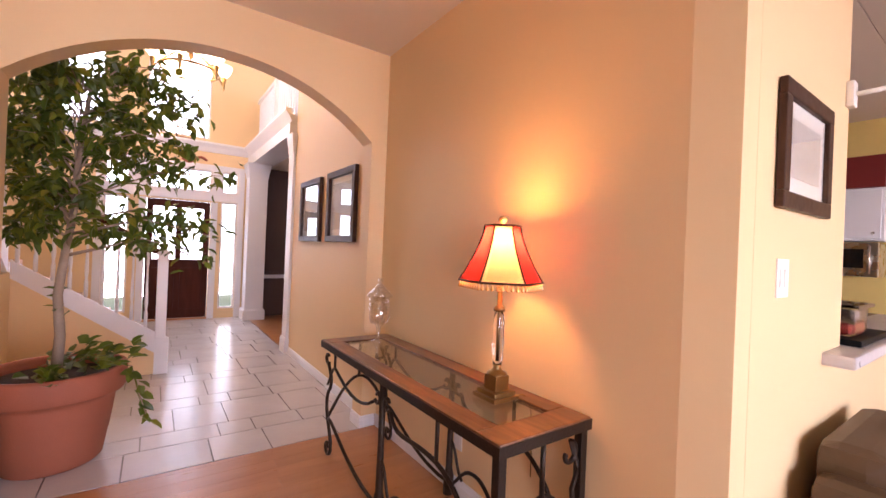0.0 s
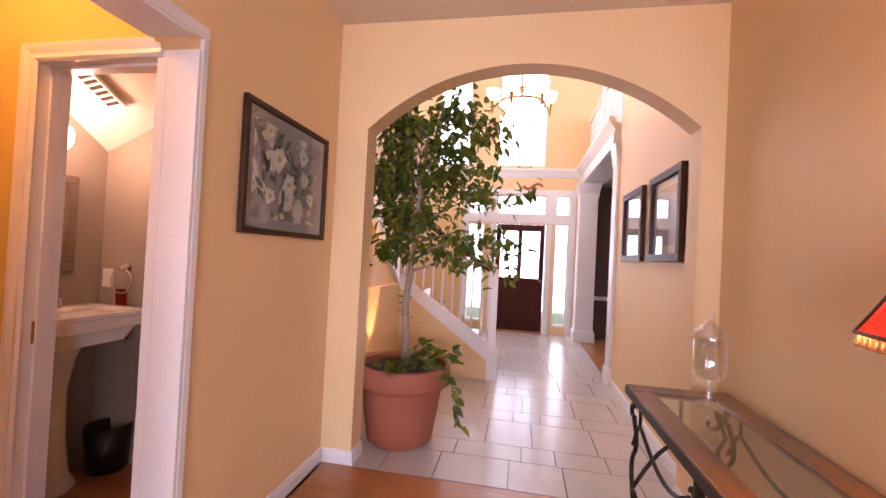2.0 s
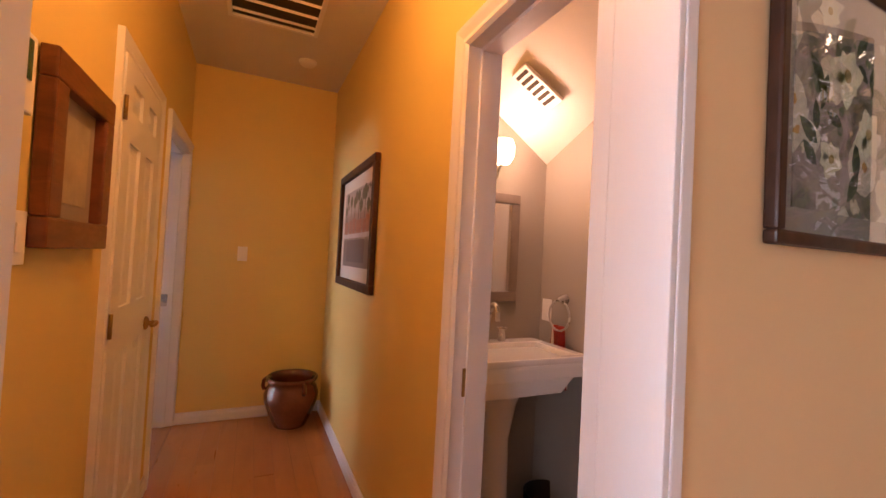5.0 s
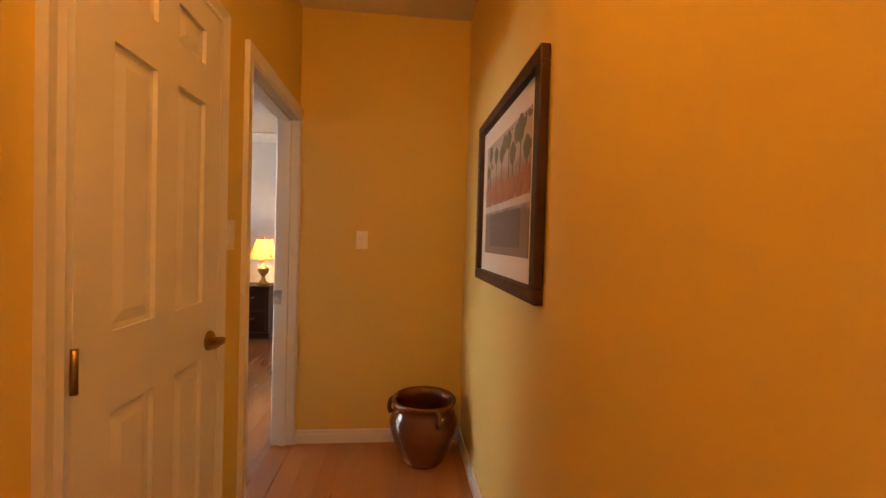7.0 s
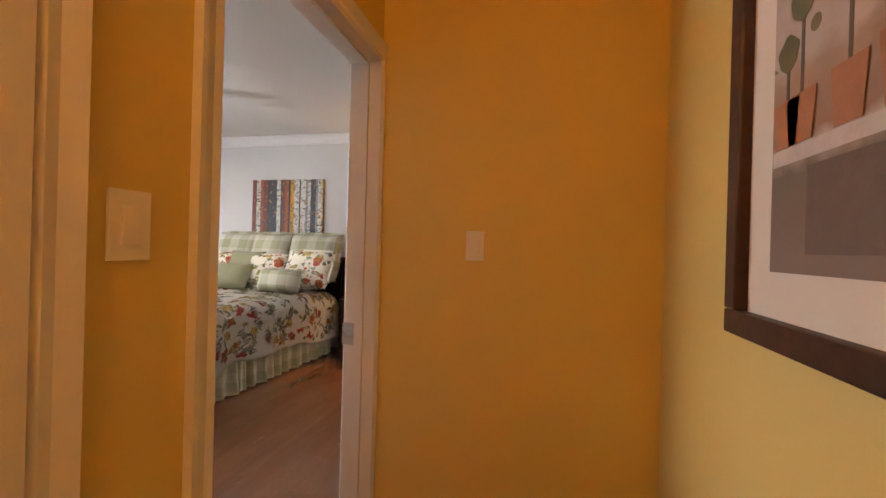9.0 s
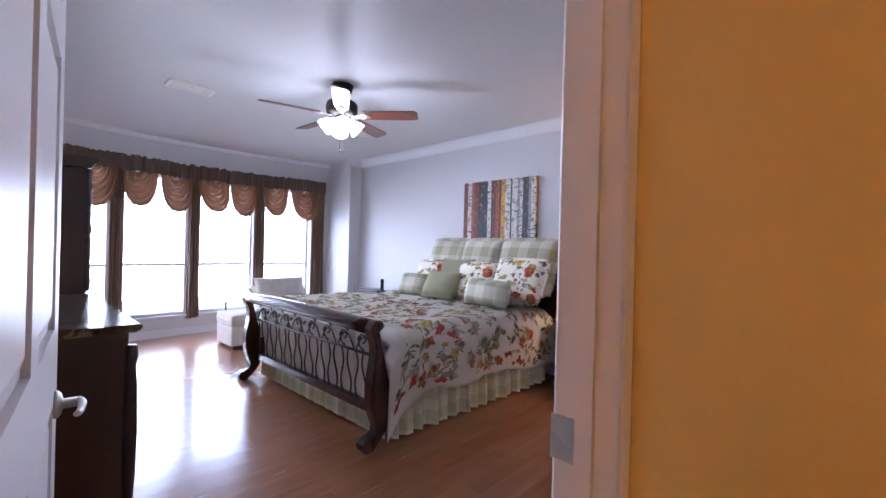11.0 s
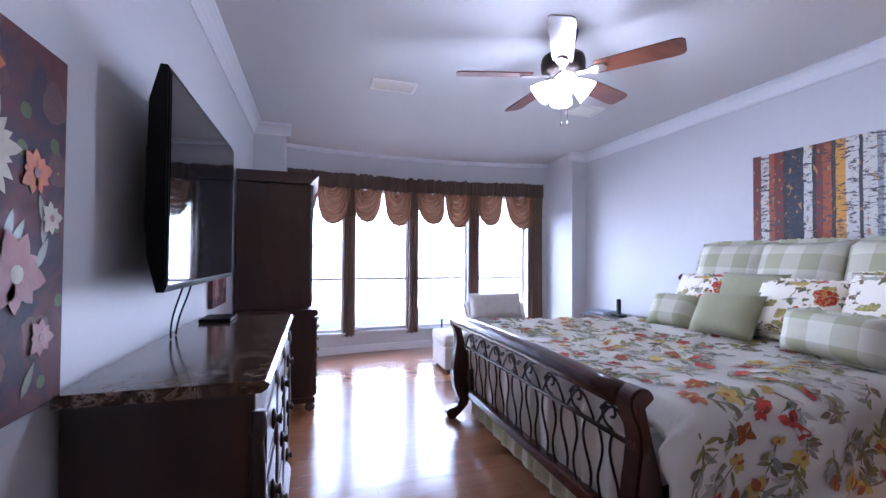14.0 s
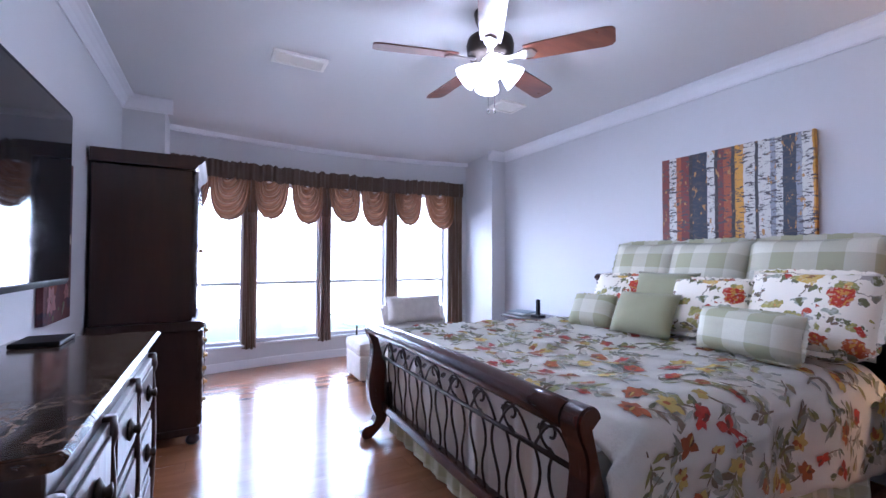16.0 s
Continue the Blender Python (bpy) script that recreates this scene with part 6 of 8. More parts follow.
# dark colour that paints the shade seen through grilles and slots
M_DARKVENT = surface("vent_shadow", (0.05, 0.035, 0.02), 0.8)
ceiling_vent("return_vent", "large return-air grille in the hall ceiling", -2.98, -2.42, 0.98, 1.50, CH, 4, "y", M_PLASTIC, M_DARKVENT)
sd = thing("smoke_detector", "round white smoke detector on the hall ceiling", "smoke detector")
part("case", lathe(NB(), [(0, CH - 0.03), (0.05, CH - 0.028), (0.062, CH - 0.012), (0.065, CH - 0.001), (0, CH - 0.001)], 20, (-3.40, 1.49, 0)), M_PLASTIC, sd)
M_GLAZE = surface("oxblood_glaze", (0.16, 0.045, 0.018), 0.22, vary=0.5, coarse=9, fine=40, relief=0.3, coat=0.6)
pot = thing("ceramic_planter", "dark red glazed ceramic planter, empty, on the hall floor", "planter", pose(-3.64, 1.54, 0))
part("body", lathe(NB(), [(0, 0.004), (0.12, 0.004), (0.13, 0.02), (0.165, 0.10), (0.20, 0.20), (0.205, 0.25), (0.185, 0.31), (0.17, 0.335), (0.19, 0.355), (0.195, 0.375), (0.185, 0.385), (0.17, 0.375), (0.155, 0.33), (0.18, 0.26), (0.15, 0.12), (0.10, 0.04), (0, 0.04)], 32), M_GLAZE, pot)
for a in (20, 140, 260):
    bm = NB()
    tube(bm, [(0.18 * math.cos(radians(a)) * k, 0.18 * math.sin(radians(a)) * k, z) for k, z in ((1.05, 0.37), (1.15, 0.35), (1.18, 0.31), (1.12, 0.28))], 0.014, 8)
    part("lug", bm, M_GLAZE, pot, "small looped lug on the rim")
# flush ceiling lamp that lights the hall
fl = thing("flush_lamp", "frosted flush ceiling lamp in the hall", "lamp")
part("dome", lathe(NB(), [(0, CH - 0.10), (0.06, CH - 0.095), (0.11, CH - 0.07), (0.14, CH - 0.02), (0, CH - 0.02)], 24, (-1.32, 1.27, 0)), glowing("hall_dome", (1.0, 0.55, 0.18), 3.0), fl, "glowing amber dome")
part("ring", lathe(NB(), [(0, CH - 0.02), (0.15, CH - 0.02), (0.15, CH - 0.001), (0, CH - 0.001)], 24, (-1.32, 1.27, 0)), M_BRASS, fl)
lamp("hall_lamp", "POINT", 23, AMBER, pose(-1.32, 1.27, CH - 0.22), 0.10)

# ---------------------------------------------------------------- powder room
sink = thing("pedestal_sink", "white porcelain pedestal sink below the mirror", "sink", pose(PX0 + 0.004, 2.27, 0) @ Matrix.Diagonal((0.82, 1, 1.09, 1)))
bm = NB()
lathe(bm, [(0, 0), (0.13, 0), (0.135, 0.02), (0.10, 0.08), (0.075, 0.25), (0.07, 0.50), (0.10, 0.64), (0.14, 0.74), (0, 0.74)], 24, (0.20, 0, 0), square=False)
part("pedestal", bm, M_PORCELAIN, sink)
bm = NB()
box(bm, 0.0, 0.52, -0.32, 0.32, 0.80, 0.86, 0.012)
prism(bm, [(-0.28, 0.80), (-0.20, 0.73), (0.20, 0.73), (0.28, 0.80)], "x", 0.03, 0.46)
part("basin", bm, M_PORCELAIN, sink)
for x0, x1, y0, y1 in ((0.0, 0.12, -0.32, 0.32), (0.47, 0.52, -0.32, 0.32), (0.12, 0.47, -0.32, -0.26), (0.12, 0.47, 0.26, 0.32)):
    part("rim", box(NB(), x0, x1, y0, y1, 0.858, 0.885, 0.008), M_PORCELAIN, sink)
fa = part("faucet", tube(NB(), bez((0.06, 0, 0.885), (0.06, 0, 1.08), (0.17, 0, 1.10), (0.18, 0, 0.99), 12), 0.013, 10), M_NICKEL, sink, "curved nickel faucet")
for y in (-0.09, 0.09):
    part("tap", lathe(NB(), [(0, 0), (0.022, 0), (0.018, 0.03), (0.012, 0.05), (0.028, 0.06), (0, 0.065)], 12, (0.06, y, 0.885)), M_NICKEL, sink)
M_SILVERWOOD = surface("silvered_wood", (0.30, 0.24, 0.20), 0.35, 0.5, vary=0.25, coarse=10)
framed("wall_mirror", "tall mirror in a silver wooden frame", "y", 2.00, 2.455, 1.16, 1.715, PX0, 1, M_SILVERWOOD, M_MIRROR, 0.05, 0.0, 0.03, M_MIRROR, False)
sc = thing("wall_sconce", "glowing frosted sconce above the mirror", "sconce")
part("shade", lathe(NB(), [(0, -0.06), (0.04, -0.055), (0.06, -0.02), (0.062, 0.03), (0.05, 0.06), (0, 0.06)], 18, (PX0 + 0.10, 2.28, 1.90)), glowing("sconce_glass", (1.0, 0.72, 0.42), 12.0), sc, "frosted glass globe")
part("bracket", tube(NB(), [(PX0, 2.28, 1.82), (PX0 + 0.06, 2.28, 1.81), (PX0 + 0.10, 2.28, 1.845)], 0.01, 8), M_NICKEL, sc)
part("backplate", lathe(NB(), [(0, 0), (0.05, 0), (0.045, 0.012), (0, 0.015)], 16, m=Matrix.Translation((PX0, 2.28, 1.82)) @ pose(0, 0, 0, 0, 90, 0)), M_NICKEL, sc)
lamp("sconce_light", "POINT", 9, (1.0, 0.58, 0.40), pose(PX0 + 0.22, 2.28, 1.93), 0.05)
tw = thing("hand_towel", "red and white striped towel on a nickel ring", "towel")
m, n, l, p = nodes_of("striped_towel")
v = mapping(n, l, (40, 40, 6))
c = ramp(n, l, noise_tex(n, l, mapping(n, l, (38, 38, 1)), 1.0, 0.0), ((0.0, (0.35, 0.03, 0.015)), (0.52, (0.40, 0.04, 0.02)), (0.55, (0.70, 0.55, 0.40)), (0.62, (0.36, 0.03, 0.02))), "CONSTANT")
l.new(c, p.inputs["Base Color"])
p.inputs["Roughness"].default_value = 0.95
bm = NB()
sheet(bm, lambda u, v2: (-1.80 + (u - 0.5) * (0.10 + 0.07 * v2) * 1.0, PY1 - 0.035 - 0.018 * math.sin(u * 14) * (0.4 + v2), 1.06 - 0.30 * v2), 20, 8, 0.012)
part("towel", bm, m, tw)
bm = NB()
tube(bm, [(-1.80 + 0.075 * math.cos(a), PY1 - 0.04, 1.11 + 0.075 * math.sin(a)) for a in [2 * math.pi * i / 20 for i in range(21)]], 0.005, 6)
part("ring", bm, M_NICKEL, tw)
part("bracket", lathe(NB(), [(0, 0), (0.025, 0), (0.02, 0.02), (0.01, 0.045), (0, 0.05)], 12, m=Matrix.Translation((-1.80, PY1, 1.19)) @ pose(0, 0, 0, 90, 0, 0)), M_NICKEL, tw)
switch_plate("outlet", "white outlet plate beside the sink", "x", -1.94, 1.12, PY1, -1)
bm = NB()
wb = thing("waste_bin", "small dark waste bin under the towel", "bin")
part("body", lathe(NB(), [(0, 0), (0.10, 0), (0.12, 0.26), (0.11, 0.26), (0.09, 0.01), (0, 0.01)], 18, (-1.78, 2.56, 0)), M_IRON, wb)
vt = thing("ceiling_vent", "brown-slotted white vent in the sloping ceiling", "vent", pose(-1.74, 2.36, 2.19, -33, -10, 0) @ Matrix.Diagonal((1.05, 1.05, 1, 1)))
part("frame", box(NB(), -0.050, 0.050, -0.115, 0.115, -0.02, 0.0, 0.004), M_PLASTIC, vt)
# slots are dark strips on the solid frame, painted as shaded openings
for i in range(6):
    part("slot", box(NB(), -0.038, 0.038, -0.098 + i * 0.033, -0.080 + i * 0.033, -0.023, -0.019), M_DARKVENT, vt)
solid("strike_plate", box(NB(), PWX0 - 0.001, PWX0 + 0.004, HY1 + 0.03, HY1 + 0.075, 0.92, 1.01), M_BRASS, "small brass strike plate on the door lining", "hardware", "structure")

# ---------------------------------------------------------------- nook
fp = framed("flower_picture", "magnolia print in a dark frame with glass", "y", 2.065, 2.835, 1.42, 2.03, NX0, 1, M_FRAME, M_MAGNOLIA, 0.028, 0.05, 0.03, M_MAT2)
M_PETAL = surface("cream_petal_ink", (0.66, 0.60, 0.42), 0.6, vary=0.25, coarse=20, fine=80)
M_PETALCORE = surface("ochre_ink", (0.45, 0.30, 0.10), 0.6, vary=0.3, coarse=30)
M_LEAFINK = surface("dark_leaf_ink", (0.075, 0.085, 0.055), 0.6, vary=0.4, coarse=20)
rnd = random.Random(8)
for i in range(26):
    a, z, q = rnd.uniform(2.22, 2.68), rnd.uniform(1.54, 1.90), rnd.uniform(0, 6.28)
    bm = NB()
    flat_leaf(bm, "x", NX0 + 0.0127, NX0 + 0.0133, a, z, rnd.uniform(0.05, 0.085), q, 0.34)
    part("printed_leaf", bm, M_LEAFINK, fp)
for a, z, r in ((2.34, 1.80, 0.075), (2.26, 1.92, 0.045), (2.57, 1.86, 0.055), (2.44, 1.69, 0.065), (2.59, 1.74, 0.05), (2.28, 1.61, 0.05), (2.66, 1.64, 0.045)):
    bloom_on(fp, "x", NX0 + 0.0135, 1, a, z, r, 7, 0.62, M_PETAL, M_PETALCORE)
framed("kitchen_picture", "still-life print in a wide black frame, pale mount", "x", 1.98, 2.56, 1.565, 2.02, 0.63, -1, M_FRAME, M_PALE, 0.06, 0.06, 0.03)
switch_plate("light_switch", "white double rocker switch on the cream wall", "x", 2.09, 1.315, 0.63, -1, 0.12, 0.14, 2)
switch_plate("outlet", "white outlet plate low on the wall", "y", 1.95, 0.30, NX1, -1)

CTY0, CTY1, CTX0, CTX1, CTZ = 1.09, 2.83, 1.165, 1.65, 0.735
ct = thing("console_table", "wrought iron console table with a wood-framed glass top", "console table")
M_CTWOOD = wooden("worn_table_wood", (0.075, 0.030, 0.012), (0.30, 0.125, 0.045), 0.35, (14, 2, 14), 0.35)
fwid = 0.105
for x0, x1, y0, y1 in ((CTX0, CTX1, CTY0, CTY0 + fwid + 0.02), (CTX0, CTX1, CTY1 - fwid - 0.02, CTY1), (CTX0, CTX0 + fwid, CTY0 + fwid + 0.02, CTY1 - fwid - 0.02), (CTX1 - fwid, CTX1, CTY0 + fwid + 0.02, CTY1 - fwid - 0.02)):
    part("top_rail", box(NB(), x0, x1, y0, y1, CTZ - 0.032, CTZ, 0.006), M_CTWOOD, ct, "brown wooden frame of the top")
part("glass_top", box(NB(), CTX0 + fwid, CTX1 - fwid, CTY0 + fwid + 0.02, CTY1 - fwid - 0.02, CTZ - 0.016, CTZ - 0.006), glassy("table_glass", (0.82, 0.86, 0.83)), ct, "clear inset glass panel")
bm = NB()
for x0, x1, y0, y1 in ((CTX0 - 0.004, CTX0 + 0.02, CTY0 - 0.004, CTY1 + 0.004), (CTX1 - 0.02, CTX1 + 0.004, CTY0 - 0.004, CTY1 + 0.004), (CTX0 + 0.02, CTX1 - 0.02, CTY0 - 0.004, CTY0 + 0.02), (CTX0 + 0.02, CTX1 - 0.02, CTY1 - 0.02, CTY1 + 0.004)):
    box(bm, x0, x1, y0, y1, CTZ - 0.048, CTZ - 0.008)
part("iron_frame", bm, M_IRON, ct)


def flat_scroll(parent, name, pts, r=0.010):
    part(name, tube(NB(), pts, r, 8), M_IRON, parent)


PX_A, PX_B = CTX0 + 0.025, CTX1 - 0.025          # planes of the front and back ironwork
PY_A, PY_B = CTY0 + 0.025, CTY1 - 0.86           # corner post, and post near the far end


def scroll_leg(yf, sgn):
    """The path of a scrolled leg in the upright plane along y: curl under the top, waist, outward curl at the foot."""
    top_ = [(yf - sgn * a, z) for a, z in spiral(-0.045, 0.625, 0.014, 0.040, 0.6, 5.4, 14)]
    run_ = bez(top_[-1], (yf + sgn * 0.055, 0.58), (yf - sgn * 0.07, 0.53), (yf - sgn * 0.015, 0.44), 8)[1:] + bez((yf - sgn * 0.015, 0.44), (yf + sgn * 0.11, 0.34), (yf - sgn * 0.02, 0.20), (yf - sgn * 0.06, 0.10), 9)[1:]
    foot_ = [(yf + sgn * a, z) for a, z in spiral(-0.005, 0.058, 0.056, 0.012, 2.6, 9.4, 20)]
    return top_ + run_ + foot_


for xe in (PX_A, PX_B):
    part("post", box(NB(), xe - 0.018, xe + 0.018, PY_A - 0.018, PY_A + 0.018, 0.0, CTZ - 0.048, 0.004), M_IRON, ct)
    part("post", lathe(NB(), [(0, 0), (0.030, 0), (0.030, 0.10), (0.020, 0.14), (0.016, 0.40), (0.018, CTZ - 0.048), (0, CTZ - 0.048)], 10, (xe, PY_B, 0)), M_IRON, ct)
    flat_scroll(ct, "scroll_leg", [(xe, y, z) for y, z in scroll_leg(CTY1 - 0.11, 1)], 0.011)
    # curls on both sides of the inner post
    for sgn in (-1, 1):
        curl = [(PY_B + sgn * (0.055 + a), z) for a, z in spiral(0.0, 0.60, 0.010, 0.040, 0.3 if sgn > 0 else 0.3, 5.6, 14)]
        flat_scroll(ct, "apron_scroll", [(xe, y, z) for y, z in curl], 0.010)
    # swag from the leg's waist up to the frame and down to the inner curl
    up_ = bez((CTY1 - 0.075, 0.45), (CTY1 - 0.12, 0.50), (CTY1 - 0.15, 0.58), (CTY1 - 0.19, 0.585), 8)
    down_ = bez((CTY1 - 0.19, 0.585), (CTY1 - 0.25, 0.58), (CTY1 - 0.52, 0.40), (PY_B + 0.09, 0.565), 10)[1:]
    flat_scroll(ct, "apron_scroll", [(xe, y, z) for y, z in up_ + down_], 0.009)
    flat_scroll(ct, "strut", [(xe, CTY1 - 0.19, 0.585), (xe, CTY1 - 0.19, CTZ - 0.045)], 0.008)
    # long sweep from the inner post over a strut and down towards the corner post
    ym = (PY_A + PY_B) / 2 - 0.06
    sweep = bez((PY_B - 0.09, 0.57), (PY_B - 0.13, 0.44), (ym + 0.22, 0.53), (ym, 0.50), 12) + bez((ym, 0.50), (ym - 0.22, 0.46), (ym - 0.28, 0.24), (PY_A + 0.06, 0.10), 14)[1:]
    flat_scroll(ct, "apron_scroll", [(xe, y, z) for y, z in sweep], 0.010)
    flat_scroll(ct, "strut", [(xe, ym, 0.50), (xe, ym, CTZ - 0.045)], 0.009)
    # low stretcher in waves along the floor
    low = bez((CTY1 - 0.11, 0.24), (CTY1 - 0.20, 0.25), (CTY1 - 0.50, 0.02), (PY_B, 0.06), 10) + bez((PY_B, 0.06), (PY_B - 0.08, 0.06), (PY_B - 0.10, 0.20), (PY_B - 0.22, 0.20), 8)[1:] + bez((PY_B - 0.22, 0.20), (PY_B - 0.36, 0.20), (PY_B - 0.36, 0.02), (PY_B - 0.56, 0.03), 12)[1:]
    flat_scroll(ct, "stretcher", [(xe, y, z) for y, z in low], 0.010)
    flat_scroll(ct, "stretcher", [(xe, y, z) for y, z in bez((PY_B, 0.30), (PY_B - 0.06, 0.30), (PY_B - 0.06, 0.16), (PY_B - 0.12, 0.12), 8)], 0.008)
# the ends: an arch between the posts with a curl below the top
for ye in (PY_A, CTY1 - 0.08):
    part("end_arch", tube(NB(), [(PX_A + (PX_B - PX_A) * i / 14, ye, 0.22 + 0.26 * math.sin(math.pi * i / 14)) for i in range(15)], 0.010, 8), M_IRON, ct)
    xm = (PX_A + PX_B) / 2
    flat_scroll(ct, "strut", [(xm, ye, 0.48), (xm, ye, CTZ - 0.045)], 0.010)
    curl = [(PX_B - 0.075 + a, ye, z) for a, z in spiral(0.0, 0.60, 0.012, 0.055, 2.8, 7.6, 16)]
    flat_scroll(ct, "apron_scroll", curl + [(PX_B - 0.01, ye, 0.53), (PX_B - 0.045, ye, 0.46), (PX_B - 0.02, ye, 0.30)], 0.010)

lp = thing("table_lamp", "crystal-column lamp with a red and cream beaded bell shade", "lamp", pose(1.46, 1.435, CTZ + 0.001))
for r, z0, z1 in ((0.072, 0.0, 0.018), (0.060, 0.018, 0.036), (0.038, 0.036, 0.10)):
    part("base_step", box(NB(), -r, r, -r, r, z0, z1, 0.004), M_BRASS, lp, "stepped antique bronze base")
part("collar", lathe(NB(), [(0, 0.10), (0.044, 0.10), (0.044, 0.108), (0.024, 0.118), (0.016, 0.132), (0.022, 0.145), (0, 0.145)], 16), M_BRASS, lp)
part("crystal_column", lathe(NB(), [(0, 0.145), (0.018, 0.145), (0.024, 0.17), (0.027, 0.24), (0.027, 0.33), (0.022, 0.36), (0.016, 0.375), (0, 0.375)], 8), M_GLASS, lp, "faceted clear crystal column")
part("rod", lathe(NB(), [(0, 0.16), (0.006, 0.16), (0.006, 0.38), (0, 0.38)], 8), M_BRASS, lp)
part("neck", lathe(NB(), [(0, 0.375), (0.026, 0.375), (0.026, 0.39), (0.012, 0.40), (0.012, 0.72), (0, 0.72)], 14), M_BRASS, lp)
M_SHADE_A, M_SHADE_B = shade_material("cream_silk", (0.86, 0.60, 0.34), 1), shade_material("red_silk", (0.62, 0.06, 0.05), 1)
SB, ST = 0.505, 0.745


def shade_panel(i, sides=6):
    a0, a1 = 2 * math.pi * i / sides + 0.35, 2 * math.pi * (i + 1) / sides + 0.35
    def f(u, v):
        r = 0.075 + 0.105 * (1 - v) ** 1.45
        p0, p1 = Vector((r * math.cos(a0), r * math.sin(a0), 0)), Vector((r * math.cos(a1), r * math.sin(a1), 0))
        q = p0.lerp(p1, u)
        return (q.x, q.y, SB + (ST - SB) * v - 0.008 * math.sin(math.pi * u) * (1 - v))
    return sheet(NB(), f, 8, 10, 0.002)


for i in range(6):
    sp = part("shade_panel", shade_panel(i), M_SHADE_A if i % 2 else M_SHADE_B, lp, "glowing cream silk panel" if i % 2 else "glowing red silk panel")
M_BEAD = surface("amber_bead", (0.75, 0.38, 0.12), 0.15, vary=0.1, coat=0.6)
for i in range(6):
    a = 2 * math.pi * i / 6 + 0.35
    pts = [((0.077 + 0.105 * (1 - q) ** 1.45) * math.cos(a), (0.077 + 0.105 * (1 - q) ** 1.45) * math.sin(a), SB + (ST - SB) * q) for q in [j / 10 for j in range(11)]]
    part("rib", tube(NB(), pts, 0.004, 6), M_FRAME, lp)
    for z, r in ((SB, 0.182), (ST, 0.077)):
        b = 2 * math.pi * (i + 1) / 6 + 0.35
        part("rim_trim", tube(NB(), [(r * math.cos(a), r * math.sin(a), z), (r * math.cos(b), r * math.sin(b), z)], 0.005, 6), M_FRAME, lp)
    b = 2 * math.pi * (i + 1) / 6 + 0.35
    for j in range(9):
        q = (j + 0.5) / 9
        x, y = 0.181 * (math.cos(a) * (1 - q) + math.cos(b) * q), 0.181 * (math.sin(a) * (1 - q) + math.sin(b) * q)
        part("bead", lathe(NB(), [(0, -0.028), (0.006, -0.024), (0.008, -0.018), (0.004, -0.010), (0.002, 0), (0, 0)], 6, (x, y, SB - 0.005)), M_BEAD, lp)
part("finial", lathe(NB(), [(0, ST), (0.012, ST), (0.006, ST + 0.012), (0.018, ST + 0.022), (0.020, ST + 0.032), (0.010, ST + 0.042), (0, ST + 0.044)], 12), M_BEAD, lp, "amber glass finial")
part("bulb", lathe(NB(), [(0, 0.58), (0.02, 0.59), (0.032, 0.63), (0.02, 0.67), (0, 0.68)], 12), glowing("table_lamp_bulb", (1.0, 0.60, 0.26), 60.0), lp)
lamp("table_lamp_light", "POINT", 34, (1.0, 0.44, 0.13), pose(1.46, 1.435, CTZ + 0.69), 0.05)
bm = NB()
tube(bm, bez((1.53, 1.40, CTZ + 0.006), (1.60, 1.36, CTZ + 0.02), (1.655, 1.40, CTZ + 0.01), (1.662, 1.40, 0.35), 10), 0.003, 6)
solid("lamp_cord", bm, M_BRASS, "thin gold lamp cord running behind the table", "cord")
M_JAR, n, l, p = nodes_of("thin_clear_glass")
tr, gl, ms = n.new("ShaderNodeBsdfTransparent"), n.new("ShaderNodeBsdfGlossy"), n.new("ShaderNodeMixShader")
gl.inputs["Roughness"].default_value = 0.03
ms.inputs[0].default_value = 0.22
l.new(tr.outputs[0], ms.inputs[1]), l.new(gl.outputs[0], ms.inputs[2]), l.new(ms.outputs[0], n["Material Output"].inputs[0])
jar = thing("glass_jar", "clear glass pedestal jar with a domed lid on the table", "glass jar", pose(1.47, 2.61, CTZ + 0.001))
part("foot", lathe(NB(), [(0, 0), (0.05, 0), (0.048, 0.006), (0.015, 0.02), (0.02, 0.045), (0.012, 0.07), (0.02, 0.10), (0.035, 0.115), (0, 0.115)], 24), M_JAR, jar)
part("bowl", lathe(NB(), [(0.02, 0.115), (0.06, 0.125), (0.068, 0.16), (0.07, 0.30), (0.067, 0.30), (0.065, 0.16), (0.055, 0.13), (0.02, 0.122)], 28), M_JAR, jar)
part("lid", lathe(NB(), [(0.085, 0.30), (0.088, 0.308), (0.07, 0.335), (0.035, 0.37), (0.012, 0.385), (0.02, 0.40), (0.016, 0.42), (0, 0.428), (0, 0.42), (0.006, 0.39), (0.03, 0.362), (0.066, 0.325), (0.08, 0.303)], 28), M_JAR, jar, "domed lid with a knob")

# kitchen side, seen past the wall end
solid("ledge", box(NB(), 2.64, 5.2, 0.52, 0.85, 0.93, 0.985, 0.012), surface("pale_stone", (0.62, 0.58, 0.58), 0.3, vary=0.2, coarse=12), "pale stone ledge of the pass-through", "counter", "structure")
kc = thing("wall_cabinet", "white kitchen wall cabinet above the microwave", "cabinet")
part("body", box(NB(), 5.72, 6.05, 0.90, 2.60, 1.62, 2.12, 0.004), M_TRIM, kc)
for y in (0.92, 1.48, 2.04):
    d = part("door", box(NB(), 5.70, 5.72, y, y + 0.53, 1.64, 2.10, 0.006), M_TRIM, kc)
    part("knob", lathe(NB(), [(0, 0), (0.012, 0.0), (0.014, 0.02), (0, 0.024)], 10, m=Matrix.Translation((5.70, y + 0.05, 1.69)) @ pose(0, 0, 0, 0, -90, 0)), M_NICKEL, d)
mw = thing("microwave", "stainless microwave with a dark window", "microwave")
